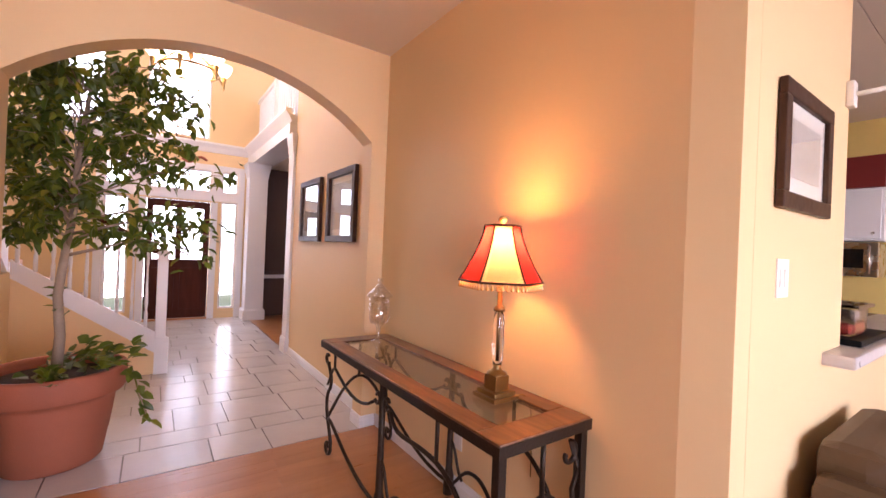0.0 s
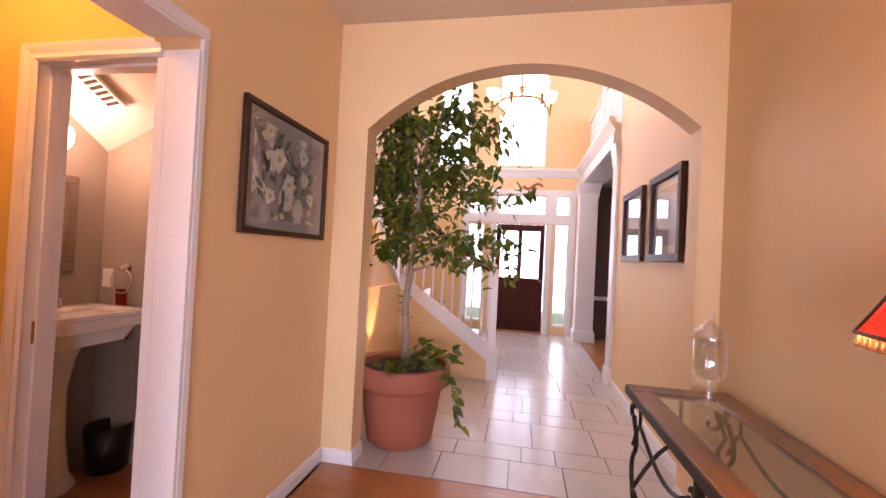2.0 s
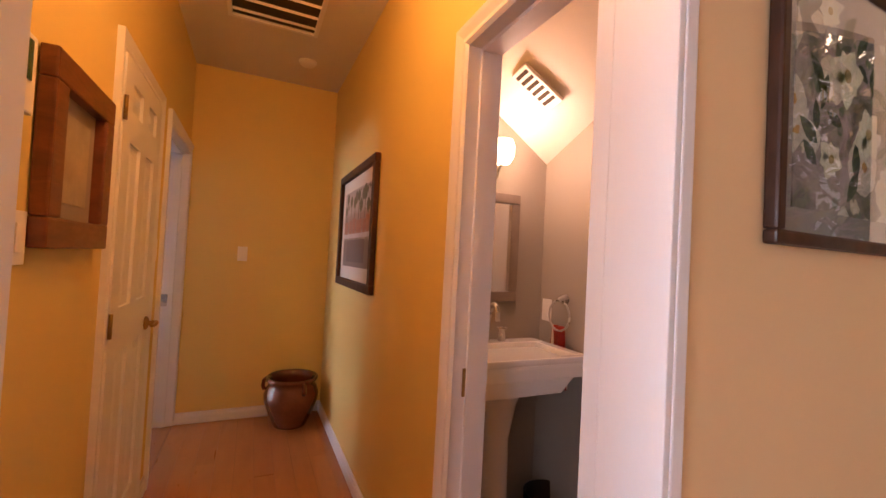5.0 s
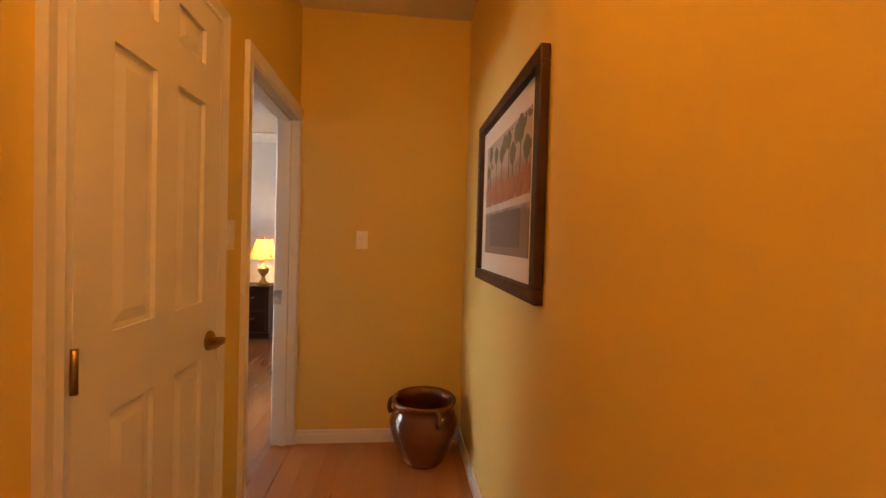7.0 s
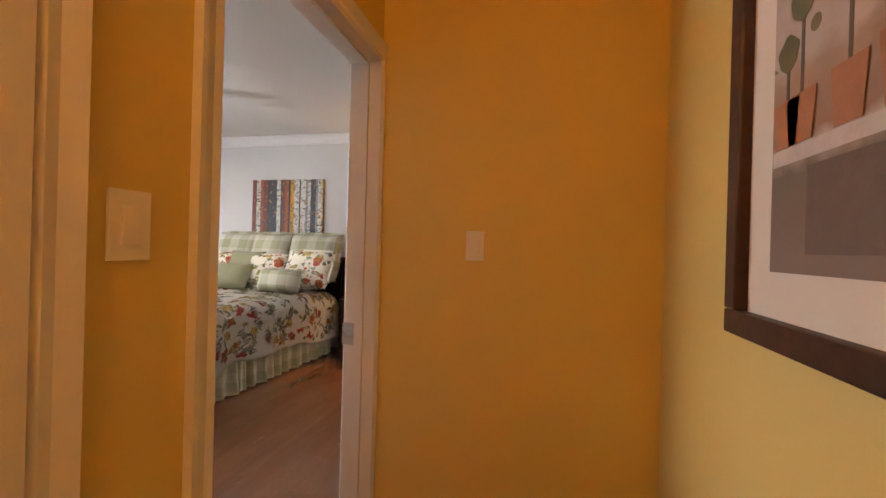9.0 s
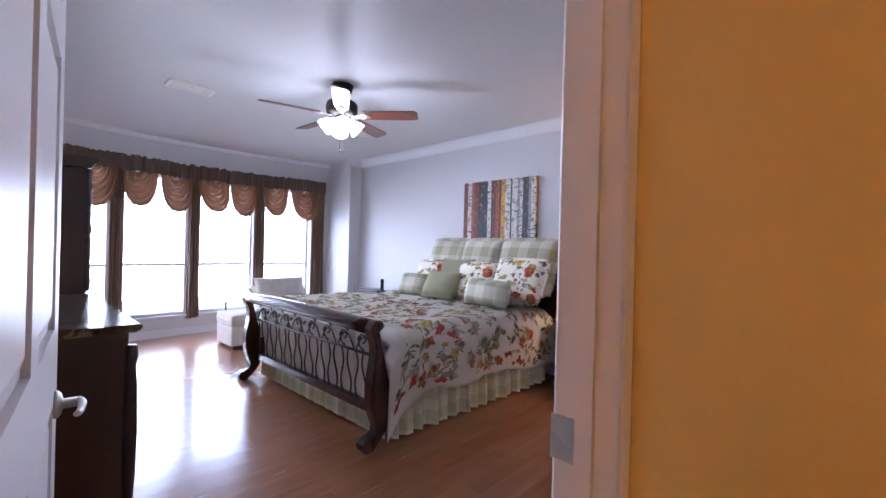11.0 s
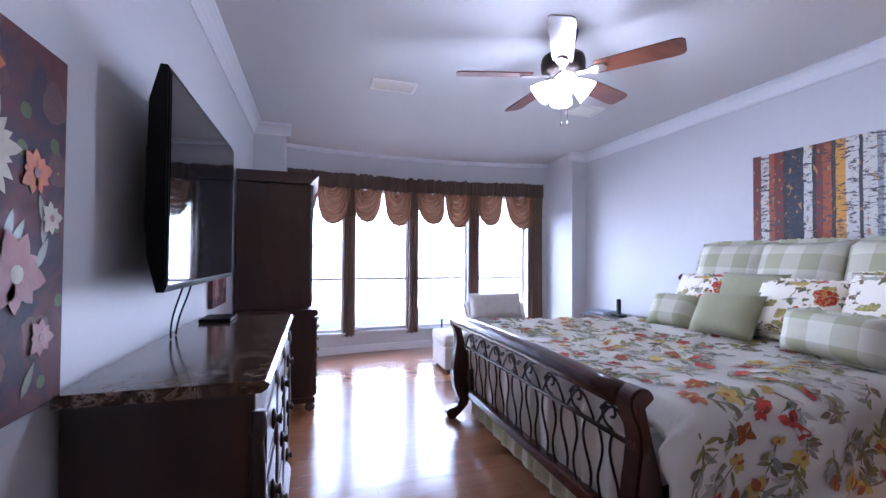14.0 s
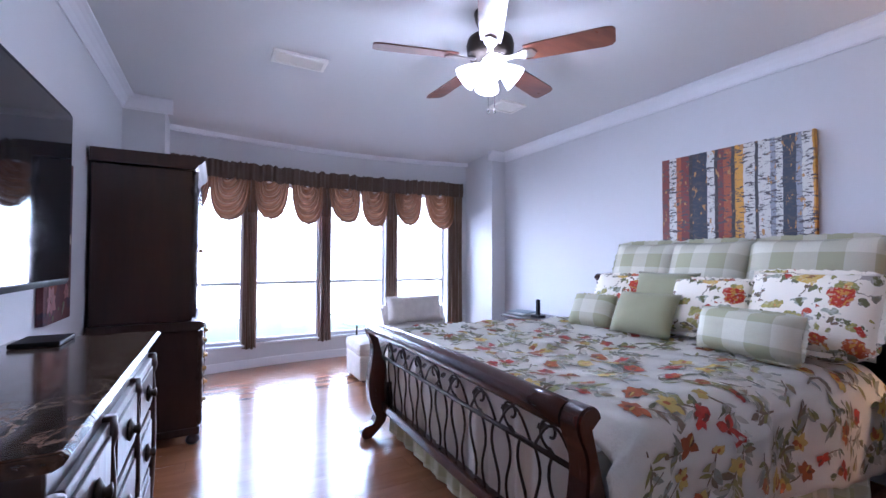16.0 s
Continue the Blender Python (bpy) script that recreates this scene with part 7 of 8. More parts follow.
part("body", box(NB(), 5.66, 6.05, 0.92, 1.48, 1.28, 1.60, 0.008), M_NICKEL, mw)
part("window", box(NB(), 5.654, 5.661, 1.02, 1.44, 1.36, 1.54), M_SCREEN, mw)
part("handle", tube(NB(), [(5.63, 0.98, 1.31), (5.63, 0.98, 1.57)], 0.012, 8), M_NICKEL, mw)
wall("wall_kitchen_east", 6.05, 6.15, 0.86, 2.98, 0, CN, M_HALL, "golden kitchen wall behind the cabinets")
bc = thing("base_cabinet", "white kitchen base cabinet with a wooden worktop", "cabinet")
part("body", box(NB(), 5.46, 6.05, 0.88, 2.60, 0.0, 0.88, 0.004), M_TRIM, bc)
part("worktop", box(NB(), 5.43, 6.05, 0.87, 2.62, 0.88, 0.92, 0.006), M_CTWOOD, bc)
solid("soffit", box(NB(), 5.68, 6.05, 0.90, 2.98, 2.122, 2.42), surface("red_paint", (0.18, 0.012, 0.010), 0.6), "deep red soffit above the cabinets", "soffit", "structure")
fb = thing("food_container", "clear plastic tub of red fruit with a lid on the ledge", "container")
part("tub", prism(NB(), [(3.05, 1.02), (3.30, 1.02), (3.33, 1.16), (3.02, 1.16)], "y", 0.60, 0.80, 0.01), glassy("clear_plastic", (0.95, 0.93, 0.95), 0.15), fb)
part("fruit", box(NB(), 3.07, 3.28, 0.62, 0.78, 1.025, 1.09, 0.03), surface("red_fruit", (0.45, 0.05, 0.03), 0.5, vary=0.4, coarse=20), fb)
part("lid", box(NB(), 3.0, 3.35, 0.58, 0.82, 1.16, 1.18, 0.006), M_GLASS, fb)
solid("serving_tray", box(NB(), 2.96, 3.6, 0.56, 0.83, 0.986, 1.018, 0.008), M_BLACK, "flat black serving tray on the ledge", "tray")
sp = thing("track_light", "white spotlight with a frosted shade on the wall end", "spotlight")
part("backplate", box(NB(), 2.86, 2.929, 0.60, 0.63, 2.12, 2.24, 0.006), M_PLASTIC, sp)
part("arm", tube(NB(), [(2.90, 0.60, 2.18), (2.93, 0.52, 2.19), (3.00, 0.46, 2.22)], 0.012, 8), M_PLASTIC, sp)
part("shade", lathe(NB(), [(0, 0.0), (0.05, 0.0), (0.075, 0.14), (0.07, 0.14), (0.045, 0.01), (0, 0.01)], 20, (3.04, 0.45, 2.20)), surface("white_glass", (0.8, 0.8, 0.84), 0.3), sp)
M_LEATHER = surface("brown_leather", (0.10, 0.055, 0.025), 0.5, vary=0.2, coarse=6, fine=90, relief=0.3)
ac = thing("armchair", "brown leather armchair under the pass-through", "armchair")
part("seat", box(NB(), 2.32, 3.12, -0.05, 0.50, 0.12, 0.44, 0.05), M_LEATHER, ac)
part("backrest", box(NB(), 2.32, 3.12, 0.36, 0.58, 0.40, 0.70, 0.07), M_LEATHER, ac)
for x in (2.19, 3.09):
    part("arm", box(NB(), x, x + 0.18, -0.05, 0.56, 0.12, 0.60, 0.06), M_LEATHER, ac)
for x in (2.25, 3.19):
    for y in (0.0, 0.50):
        part("foot", lathe(NB(), [(0, 0), (0.02, 0), (0.03, 0.12), (0, 0.12)], 10, (x, y, 0)), M_CHERRY, ac)

# ---------------------------------------------------------------- foyer
framed("foyer_picture", "framed mirror-glazed print in a dark frame", "y", 3.43, 4.12, 1.40, 2.07, FX1, -1, M_FRAME, M_PALE, 0.058, 0.06, 0.045, group="pair of foyer pictures")
framed("foyer_picture", "framed mirror-glazed print in a dark frame", "y", 4.33, 5.02, 1.40, 2.07, FX1, -1, M_FRAME, M_PALE, 0.058, 0.06, 0.045, group="pair of foyer pictures")


def column(name, x, y, r, h):
    c = thing(name, "white square panelled column with a moulded capital", "column", group="foyer columns")
    part("base", lathe(NB(), [(0, 0), (r * 1.12, 0), (r * 1.12, 0.16), (r, 0.19), (0, 0.19)], 4, (x, y, 0), square=True), M_TRIM, c)
    part("shaft", box(NB(), x - r * 0.94, x + r * 0.94, y - r * 0.94, y + r * 0.94, 0.18, h - 0.20, 0.006), M_TRIM, c)
    part("capital", lathe(NB(), [(0, h - 0.24), (r * 1.02, h - 0.24), (r * 1.02, h - 0.18), (r * 1.1, h - 0.12), (r * 1.2, h - 0.04), (r * 1.25, h), (0, h)], 4, (x, y, 0), square=True), M_TRIM, c)


column("column", FX1 + 0.07, 5.52, 0.11, 2.74)
column("column", FX1 + 0.06, 8.10, 0.16, 2.74)
solid("trim_ledge", prism(NB(), [(FY1, 2.90), (FY1, 3.06), (FY1 - 0.10, 3.06), (FY1 - 0.10, 3.03), (FY1 - 0.06, 2.98), (FY1 - 0.02, 2.90)], "x", -3.2, FX1 - 0.06), M_TRIM, "white moulded ledge above the transoms", "trim", "structure")
solid("trim_beam_cap", prism(NB(), [(FX1 - 0.06, 2.90), (FX1 - 0.06, 3.06), (FX1 - 0.14, 3.06), (FX1 - 0.14, 3.03), (FX1 - 0.10, 2.97)], "y", 5.45, FY1 - 0.10), M_TRIM, "white moulded edge of the upper landing", "trim", "structure")
solid("trim_chair_rail", box(NB(), 1.82, LX1 - 1.9, FY1 - 0.075, FY1 - 0.05, 0.70, 0.77, 0.006), M_TRIM, "white chair rail in the dining room", "trim", "structure")
br = thing("landing_rail", "white balustrade of the upper landing", "railing")
part("handrail", box(NB(), FX1 + 0.06, FX1 + 0.13, 5.56, FY1 - 0.01, 3.90, 3.96, 0.015), M_TRIM, br)
i = 0
y = 5.62
while y < FY1 - 0.05:
    part("baluster", box(NB(), FX1 + 0.08, FX1 + 0.11, y, y + 0.03, 3.02, 3.90, 0.004), M_TRIM, br)
    y += 0.13
part("newel", box(NB(), FX1 + 0.04, FX1 + 0.14, 6.9, 7.0, 3.02, 4.1, 0.008), M_TRIM, br)

# front door with two glazed lights, its frame, and the windows
fd = thing("door_front", "dark wooden front door with two tall glass lights", "door", kind="structure")
bm = NB()
lights = [(0.20, 0.52, 1.02, 1.90), (0.60, 0.92, 1.02, 1.90)]
pierced(bm, FDOOR[0] + 0.01, FDOOR[1] - 0.01, 0.03, 2.02, FY1 + 0.03, FY1 + 0.08, lights)
M_DOORWOOD = wooden("front_door_wood", (0.05, 0.012, 0.008), (0.085, 0.022, 0.013), 0.6, (12, 12, 1.5), 0.0, spec=0.15)
part("leaf", bm, M_DOORWOOD, fd)
for a, b, z0, z1 in lights:
    g = part("pane", box(NB(), a, b, FY1 + 0.05, FY1 + 0.056, z0, z1), M_GLASS, fd)
    g.visible_shadow = False
    part("panel", box(NB(), a, b, FY1 + 0.02, FY1 + 0.032, 0.18, 0.88, 0.01), M_DOORWOOD, fd)
part("knob", lathe(NB(), [(0, 0), (0.03, 0), (0.03, 0.006), (0.012, 0.012), (0.012, 0.04), (0.03, 0.055), (0.02, 0.075), (0, 0.078)], 14, m=Matrix.Translation((0.95, FY1 + 0.03, 0.98)) @ pose(0, 0, 0, 90, 0, 0)), M_BRASS, fd)
part("threshold", box(NB(), FDOOR[0], FDOOR[1], FY1 - 0.03, FY1 + 0.14, 0.0, 0.03, 0.004), M_PLANK, fd)
bm = NB()
for x0, x1, z0, z1 in ((0.0, 0.10, 0, 2.03), (1.02, 1.12, 0, 2.03), (-0.54, 1.54, 2.05, 2.20), (-0.54, 1.54, 2.58, 2.68), (-0.54, -0.44, 0, 2.05), (1.44, 1.54, 0, 2.05), (-0.54, -0.44, 2.2, 2.58), (1.44, 1.54, 2.2, 2.58), (-0.12, 0.10, 2.2, 2.58), (1.02, 1.18, 2.2, 2.58)):
    box(bm, x0, x1, FY1 - 0.025, FY1 - 0.001, z0, z1)
solid("trim_front_door", bm, M_TRIM, "white painted surround of the front door", "trim", "structure")
M_LEADED = surface("lead_came", (0.25, 0.25, 0.25), 0.4, 0.8)
for i, (x0, x1, z0, z1) in enumerate(FWIN):
    w = thing("window_front_%d" % (i + 1), "white-framed front window with clear glass", "window", kind="structure")
    bm = NB()
    for a, b, c, d in ((x0, x0 + 0.03, z0, z1), (x1 - 0.03, x1, z0, z1), (x0 + 0.03, x1 - 0.03, z0, z0 + 0.03), (x0 + 0.03, x1 - 0.03, z1 - 0.03, z1)):
        box(bm, a, b, FY1 + 0.03, FY1 + 0.07, c, d)
    part("window_frame", bm, M_TRIM, w)
    g = part("pane", box(NB(), x0 + 0.03, x1 - 0.03, FY1 + 0.048, FY1 + 0.053, z0 + 0.03, z1 - 0.03), M_GLASS, w)
    g.visible_shadow = False
    if i < 2:
        bm = NB()
        for k in range(1, 5):
            box(bm, x0 + 0.03, x1 - 0.03, FY1 + 0.04, FY1 + 0.047, z0 + (z1 - z0) * k / 5 - 0.006, z0 + (z1 - z0) * k / 5 + 0.006)
        part("glazing_bar", bm, M_TRIM, w)

# stair: a first flight along the front of the landing and a second above the powder room
SWX = -0.78
wall("wall_stair", SWX - 0.1, SWX, NY1 + 0.16, 5.15, 0, 1.02, M_WALL, "cream wall under the upper flight")
st = thing("staircase", "white staircase with a sloping stringer and turned balusters", "staircase", pose(0, -0.10, 0))
bm = NB()
prism(bm, [(0.36, 0.0), (0.36, 0.20), (SWX, 1.00), (SWX, 0.0)], "y", 5.25, 5.31)
part("side_wall", bm, M_WALL, st, "cream triangular wall below the stringer")
bm = NB()
prism(bm, [(0.38, 0.0), (0.38, 0.36), (0.30, 0.40), (SWX, 1.13), (SWX, 0.97), (0.26, 0.22), (0.26, 0.0)], "y", 5.22, 5.25, 0.004)
part("stringer", bm, M_TRIM, st)
for k in range(6):
    part("step", box(NB(), 0.30 - 0.25 * (k + 1), 0.34 - 0.25 * k, 5.32, 6.35, 0.18 * k, 0.18 * (k + 1), 0.004), M_PLANK, st, "oak tread with white riser")
part("landing", box(NB(), -2.2, -1.2, 5.32, 6.35, 0, 1.26), M_PLANK, st)
nw = part("newel", box(NB(), 0.26, 0.35, 5.19, 5.28, 0.36, 1.20, 0.008), M_TRIM, st)
part("newel_cap", lathe(NB(), [(0, 1.20), (0.06, 1.20), (0.06, 1.225), (0.03, 1.25), (0.035, 1.28), (0, 1.31)], 12, (0.305, 5.235, 0)), M_TRIM, st)
for k in range(9):
    x = 0.18 - 0.115 * k
    zb = 0.40 + (0.30 - x) * 0.675
    prof = [(0, 0), (0.016, 0), (0.016, 0.14), (0.010, 0.17), (0.017, 0.24), (0.011, 0.42), (0.009, 0.60), (0.014, 0.62), (0.014, 0.74), (0, 0.74)]
    part("baluster", lathe(NB(), prof, 8, (x, 5.235, zb)), M_TRIM, st, "white turned baluster")
part("handrail", tube(NB(), [(0.32, 5.235, 1.20), (0.2, 5.235, 1.26), (-0.2, 5.235, 1.53), (SWX, 5.235, 1.92)], 0.03, 10), M_CHERRYX, st, "dark wooden handrail")
# upper flight, rising towards the arch
bm = NB()
prism(bm, [(5.25, 1.02), (5.25, 1.30), (NY1 + 0.16, 2.80), (NY1 + 0.16, 2.50), (3.95, 1.98), (4.85, 1.30)], "x", SWX - 0.06, SWX - 0.02)
part("upper_stringer", bm, M_TRIM, st)
bm = NB()
prism(bm, [(5.25, 1.02), (4.9, 1.28), (NY1 + 0.16, 2.52), (NY1 + 0.16, 1.02)], "x", SWX - 0.1, SWX - 0.061)
part("upper_side_wall", bm, M_WALL, st)
for k in range(13):
    y = 5.16 - 0.145 * k
    part("baluster", lathe(NB(), [(0, 0), (0.016, 0), (0.016, 0.14), (0.010, 0.17), (0.017, 0.24), (0.011, 0.42), (0.009, 0.60), (0.014, 0.62), (0.014, 0.78), (0, 0.78)], 8, (SWX - 0.04, y, 1.36 + (5.16 - y) * 0.735)), M_TRIM, st, "white turned baluster")
part("upper_handrail", tube(NB(), [(SWX - 0.04, 5.23, 2.08), (SWX - 0.04, 3.3, 3.50)], 0.03, 10), M_CHERRYX, st, "dark wooden handrail")

# chandelier
cd = thing("chandelier", "brass chandelier with frosted glass bowl and cups, lit", "chandelier", pose(0.50, 5.87, 0))
M_CHGLASS = glowing("lit_alabaster", (1.0, 0.80, 0.50), 9.0)
part("bowl", lathe(NB(), [(0, 3.16), (0.10, 3.18), (0.19, 3.26), (0.23, 3.36), (0.225, 3.36), (0.18, 3.27), (0.09, 3.195), (0, 3.18)], 28), M_CHGLASS, cd, "large glowing glass bowl")
part("ring", tube(NB(), [(0.30 * math.cos(2 * math.pi * i / 32), 0.30 * math.sin(2 * math.pi * i / 32), 3.36) for i in range(33)], 0.014, 8), M_BRASS, cd)
part("stem", lathe(NB(), [(0, 3.16), (0.012, 3.16), (0.014, 3.5), (0.03, 3.55), (0.014, 3.62), (0.01, 5.59), (0, 5.59)], 12), M_BRASS, cd)
for i in range(6):
    a = 2 * math.pi * i / 6 + 0.2
    c, s = math.cos(a), math.sin(a)
    part("arm", tube(NB(), [(0.02 * c, 0.02 * s, 3.60), (0.16 * c, 0.16 * s, 3.52), (0.30 * c, 0.30 * s, 3.38), (0.37 * c, 0.37 * s, 3.28)], 0.011, 8), M_BRASS, cd)
    part("cup", lathe(NB(), [(0, 0), (0.04, 0.01), (0.075, 0.06), (0.09, 0.13), (0.084, 0.13), (0.07, 0.065), (0.03, 0.02), (0, 0.02)], 16, (0.37 * c, 0.37 * s, 3.40)), M_CHGLASS, cd, "glowing frosted glass cup")
    part("finial", lathe(NB(), [(0, -0.16), (0.012, -0.13), (0.02, -0.06), (0.03, 0.0), (0.02, 0.02), (0, 0.02)], 10, (0.37 * c, 0.37 * s, 3.38)), M_BRASS, cd)
lamp("chandelier_light", "POINT", 100, (1.0, 0.74, 0.44), pose(0.50, 5.87, 3.62), 0.25)
M_RUSH = surface("red_wreath", (0.45, 0.14, 0.09), 0.8, vary=0.4, coarse=15)
dk = thing("wall_decor", "small red carved swag above the transom", "wall decor")
bm = NB()
tube(bm, [(0.57 + 0.36 * i / 12, FY1 - 0.02, 2.74 - 0.05 * math.sin(math.pi * i / 12 * 2)) for i in range(13)], 0.03, 8, 0.02)
part("swag", bm, M_RUSH, dk)
lt = thing("ledge_lantern", "small dark lantern frame standing on the ledge", "lantern")
for x in (0.46, 0.68):
    part("post", box(NB(), x, x + 0.02, FY1 - 0.07, FY1 - 0.05, 3.06, 3.40), M_FRAME, lt)
for z in (3.06, 3.22, 3.38):
    part("rail", box(NB(), 0.46, 0.70, FY1 - 0.068, FY1 - 0.052, z, z + 0.025), M_FRAME_RED, lt)

# ---------------------------------------------------------------- the ficus in its pot
PTX, PTY = -0.24, 3.47
pt = thing("potted_ficus", "weeping fig tree in a large terracotta pot with ivy", "potted tree", pose(PTX, PTY, 0))
part("pot", lathe(NB(), [(0, 0.004), (0.225, 0.004), (0.24, 0.02), (0.262, 0.16), (0.266, 0.17), (0.295, 0.38), (0.30, 0.41), (0.335, 0.415), (0.345, 0.43), (0.352, 0.55), (0.345, 0.565), (0.32, 0.565), (0.31, 0.54), (0.30, 0.50), (0, 0.49)], 40), M_TERRA, pt, "terracotta pot with a thick rim")
part("soil", lathe(NB(), [(0, 0.48), (0.305, 0.48), (0.30, 0.505), (0.15, 0.52), (0, 0.525)], 24), M_SOIL, pt)
rnd = random.Random(11)
trunk_pts = [(0.0, 0.02, 0.50), (0.012, 0.01, 0.75), (-0.005, 0.0, 1.0), (0.02, 0.0, 1.25), (0.05, 0.01, 1.5), (0.06, 0.0, 1.75), (0.075, 0.02, 2.0), (0.11, 0.0, 2.3)]
part("trunk", tube(NB(), trunk_pts, 0.030, 10, 0.012), M_BARK, pt, "grey-brown twisting trunk")
tips = []
for k in range(46):
    z = 1.24 + 1.14 * (k / 45)
    base = Vector((0.03 + 0.03 * (z - 1.2), 0.0, min(z, 2.25)))
    a = k * 2.399 + rnd.uniform(-0.3, 0.3)
    c, s = math.cos(a), math.sin(a)
    reach = rnd.uniform(0.6, 1.05) * ((0.86 if z < 1.9 else 0.66) if c > 0.1 else 0.36)
    if abs(s) > 0.8:
        reach *= 0.75
    drop = 0.03 if (z < 1.5 and c > 0.3) else rnd.uniform(0.0, 0.24)
    end = base + Vector((reach * c, reach * 0.62 * s, drop))
    midp = base.lerp(end, 0.5) + Vector((0, 0, 0.10))
    part("limb", tube(NB(), [base, base.lerp(midp, 0.5), midp, end], 0.011 if k < 12 else 0.007, 6, 0.002), M_BARK, pt)
    tips += [(base.lerp(midp, 0.6), midp, end)]
m, n, l, p = nodes_of("fig_leaf")
geo = n.new("ShaderNodeNewGeometry")
c = ramp(n, l, geo.outputs["Random Per Island"], ((0.0, (0.035, 0.065, 0.010)), (0.4, (0.065, 0.11, 0.012)), (0.8, (0.12, 0.15, 0.016)), (1.0, (0.24, 0.21, 0.02))))
l.new(c, p.inputs["Base Color"])
p.inputs["Roughness"].default_value = 0.35
tr = n.new("ShaderNodeBsdfTranslucent")
l.new(mix(n, l, 0.5, c, (0.22, 0.28, 0.03)), tr.inputs[0])
ms = n.new("ShaderNodeMixShader")
ms.inputs[0].default_value = 0.35
l.new(p.outputs[0], ms.inputs[1]), l.new(tr.outputs[0], ms.inputs[2]), l.new(ms.outputs[0], n["Material Output"].inputs[0])
M_LEAF = m


def leaf_cloud(name, spots, parent, length, wide, label, seed, kind="stuff"):
    """Many single leaves, each a small folded blade at a point with a way."""
    rnd = random.Random(seed)
    vs, fs = [], []
    for p0, d in spots:
        d = d.normalized()
        side = d.cross(Vector((rnd.uniform(-1, 1), rnd.uniform(-1, 1), 1.2))).normalized()
        up = side.cross(d)
        ln, w = length * rnd.uniform(0.7, 1.25), wide * rnd.uniform(0.75, 1.2)
        b = len(vs)
        for q, ww, h in ((0, 0, 0), (0.35, 0.5, 0.10), (0.35, -0.5, 0.10), (0.4, 0, 0.0), (0.72, 0.36, 0.06), (0.72, -0.36, 0.06), (1.0, 0, -0.10)):
            vs.append(p0 + d * ln * q + side * w * ww + up * ln * h)
        fs += [(b, b + 3, b + 1), (b, b + 2, b + 3), (b + 1, b + 3, b + 4), (b + 3, b + 2, b + 5), (b + 3, b + 6, b + 4), (b + 3, b + 5, b + 6)]
    me = bpy.data.meshes.new(name)
    me.from_pydata([tuple(v) for v in vs], [], fs)
    me.materials.append(M_LEAF)
    ob = new(name, me)
    ob.parent = parent
    return tagged(ob, label, kind=kind)


spots = []
for a, b, c in tips:
    for k in range(62):
        q = (rnd.choice((0.35, 0.62, 0.82, 0.97)) + rnd.gauss(0, 0.05)) % 1.0
        p0 = a.lerp(b, q * 2) if q < 0.5 else b.lerp(c, q * 2 - 1)
        p0 = p0 + Vector((rnd.gauss(0, 0.055), rnd.gauss(0, 0.055), rnd.gauss(0, 0.05)))
        if abs(p0.x - 0.03 - 0.04 * (p0.z - 1.2)) < 0.06 and p0.y < 0.12 and rnd.random() < 0.93:
            continue
        spots.append((p0, Vector((rnd.uniform(-1, 1), rnd.uniform(-1, 1), rnd.uniform(-1.3, 0.25)))))
leaf_cloud("crown", spots, pt, 0.082, 0.043, "dense green fig leaves with gaps", 5)
spots = []
for k in range(10):
    p0 = Vector((rnd.uniform(-0.01, 0.03), rnd.uniform(-0.02, 0.02), rnd.uniform(0.72, 1.05)))
    spots.append((p0, Vector((rnd.uniform(-1, 0.4), rnd.uniform(-1, 1), 0.2))))
leaf_cloud("trunk_sprouts", spots, pt, 0.06, 0.03, "few small leaves on the trunk", 6)
spots = []
for k in range(120):
    a = rnd.uniform(-1.9, 1.9)
    r = rnd.uniform(0.10, 0.33) if abs(a) > 1.0 else rnd.uniform(0.14, 0.40)
    h = 0.53 + rnd.uniform(0, 0.12) * (1.3 if abs(a) < 1.2 else 0.6)
    spots.append((Vector((r * math.cos(a), r * math.sin(a) * 0.9 - 0.05, h)), Vector((math.cos(a) + rnd.uniform(-0.6, 0.6), math.sin(a) + rnd.uniform(-0.6, 0.6), rnd.uniform(-0.3, 0.9)))))
for k in range(26):
    q = k / 26
    spots.append((Vector((0.36 + 0.10 * q + rnd.uniform(-0.02, 0.02), -0.10 - 0.10 * q, 0.55 - 0.34 * q)), Vector((rnd.uniform(-0.3, 1), rnd.uniform(-1, 0.3), -0.4)))) if k % 2 else None
spots = [s for s in spots if s]
leaf_cloud("ivy", spots, pt, 0.085, 0.062, "trailing ivy leaves over the rim", 7)
part("ivy_stem", tube(NB(), [(0.28, -0.06, 0.56), (0.37, -0.10, 0.55), (0.41, -0.15, 0.40), (0.47, -0.20, 0.22)], 0.004, 6), M_BARK, pt)
up = thing("uplight", "small lit uplight behind the pot", "uplight")
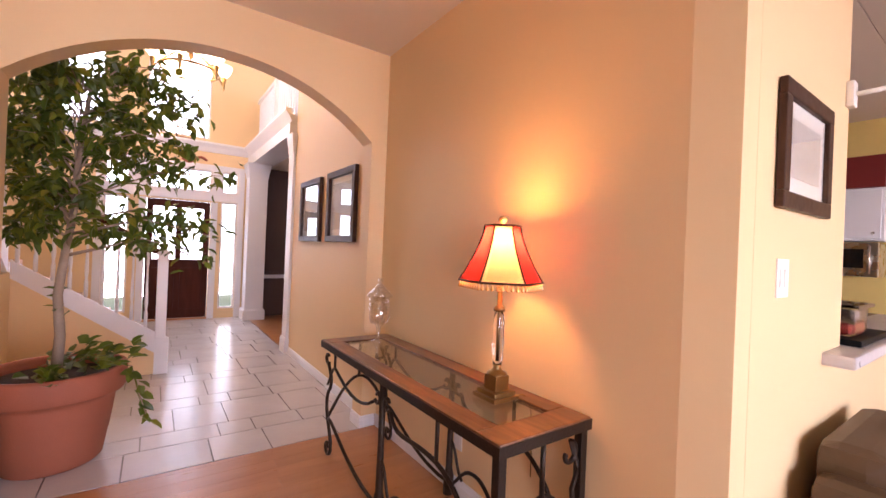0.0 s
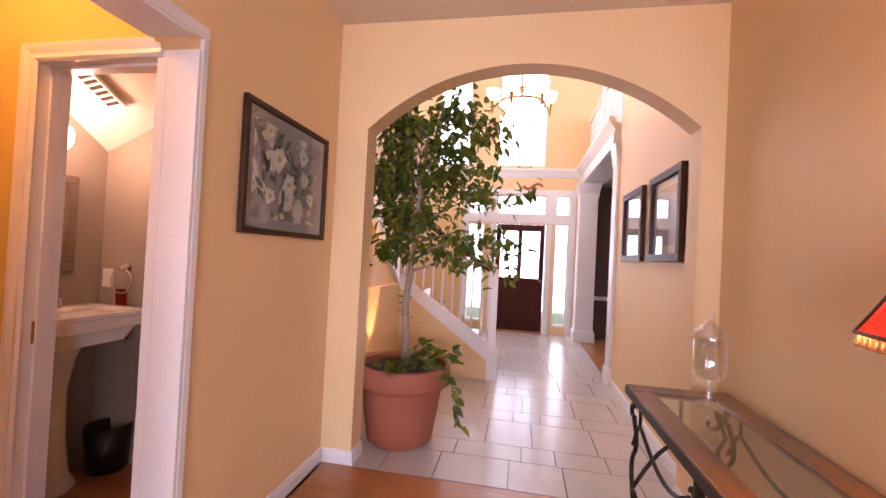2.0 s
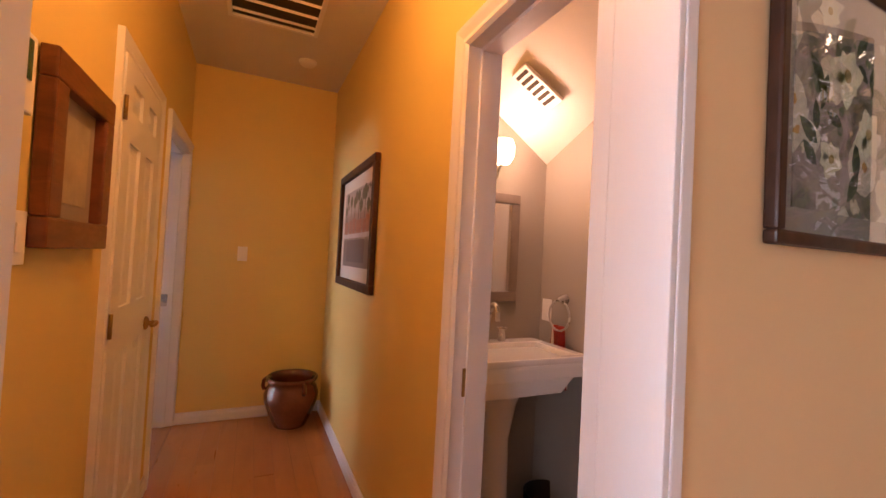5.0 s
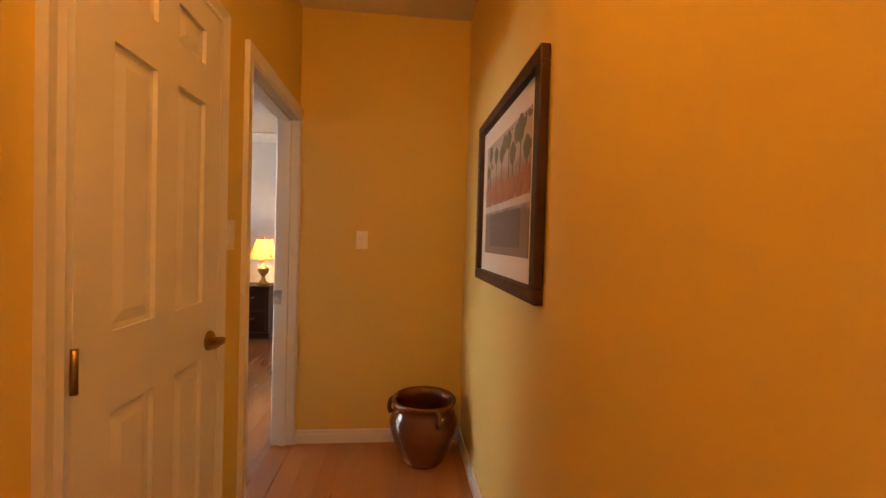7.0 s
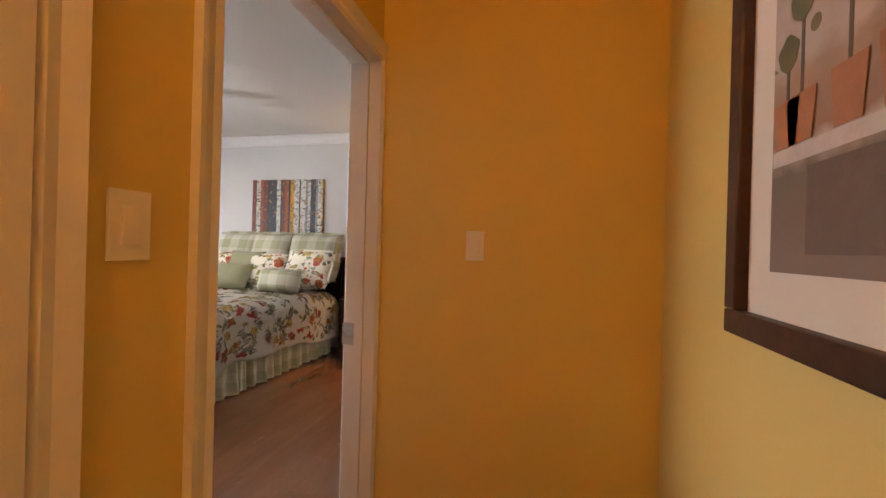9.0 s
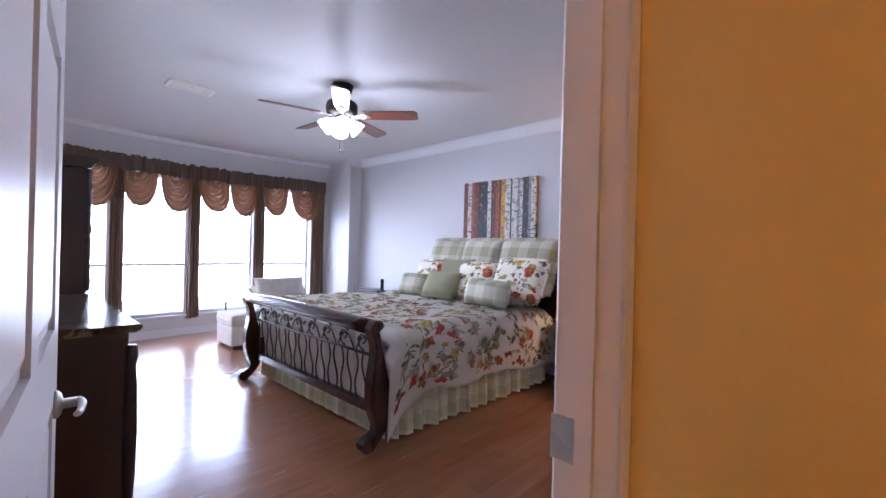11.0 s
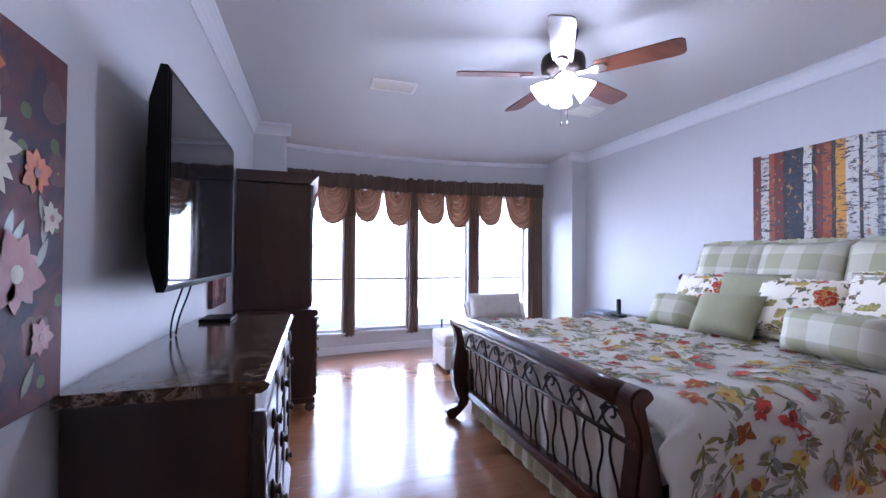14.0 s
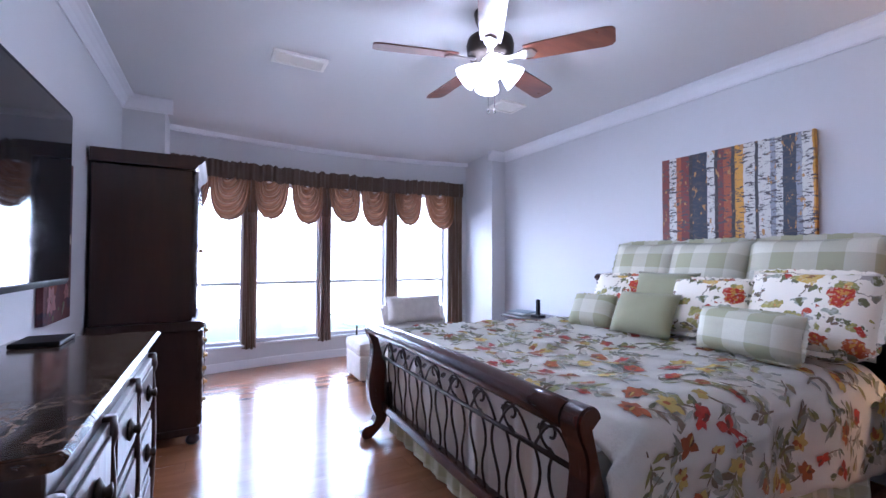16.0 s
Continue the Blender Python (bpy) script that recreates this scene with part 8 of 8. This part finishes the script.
part("can", lathe(NB(), [(0, 0), (0.06, 0), (0.06, 0.16), (0.052, 0.16), (0.05, 0.02), (0, 0.02)], 18, (-0.60, 4.25, 0)), M_IRON, up)
part("lens", lathe(NB(), [(0, 0.13), (0.05, 0.13), (0.05, 0.14), (0, 0.14)], 16, (-0.60, 4.25, 0)), glowing("uplight_lens", (1.0, 0.5, 0.2), 30.0), up)
lamp("uplight_beam", "SPOT", 90, (1.0, 0.55, 0.2), look((-0.60, 4.25, 0.18), (-0.66, 4.1, 2.0)), 0.03)


# ---------------------------------------------------------------- planks and tiles, piece by piece
plank_field(F_HALL, HX0, NX0 - 0.0, HY0 + 0.002, HY1, 0.112, 1.15, M_PLANK, 3)
plank_field(F_HALL, NX0, NX1, 0.70, NY1 - 0.018, 0.112, 1.15, M_PLANK, 4)
plank_field(F_BED, HW, TW, -5.9, BY1, 0.15, 1.3, M_PLANK_BED, 5)
plank_field(F_BED, BDX0, BDX1, BY1, HY0, 0.12, 1.3, M_PLANK, 6)


def tile_field(parent, x0, x1, y0, y1):
    """Stone tiles in a stepped pattern of large and small squares."""
    big, small = 0.46, 0.23
    cache = {}
    def lay(x, y, w, h):
        xa, xb, ya, yb = max(x, x0), min(x + w, x1), max(y, y0), min(y + h, y1)
        if xb - xa < 0.03 or yb - ya < 0.03:
            return
        key = (round(xb - xa, 3), round(yb - ya, 3))
        if key not in cache:
            g = 0.004
            cache[key] = mesh("tile", box(NB(), g, key[0] - g, g, key[1] - g, -0.012, 0.0), M_TILE)
        ob = new("tile", cache[key])
        ob.parent = parent
        ob.location = (xa, ya, 0)
    row, y = 0, y0 - 0.1
    while y < y1:
        tall = big if row % 2 == 0 else small
        x = x0 - 0.7 + (row * 0.31) % 0.69
        k = 0
        while x < x1:
            w = (big, 0.345)[k % 2] if tall == big else (0.345, big, small)[k % 3]
            lay(x, y, w, tall)
            x += w
            k += 1
        y += tall
        row += 1


tile_field(F_FOY, -0.80, FX1, NY1 - 0.012, FY1)
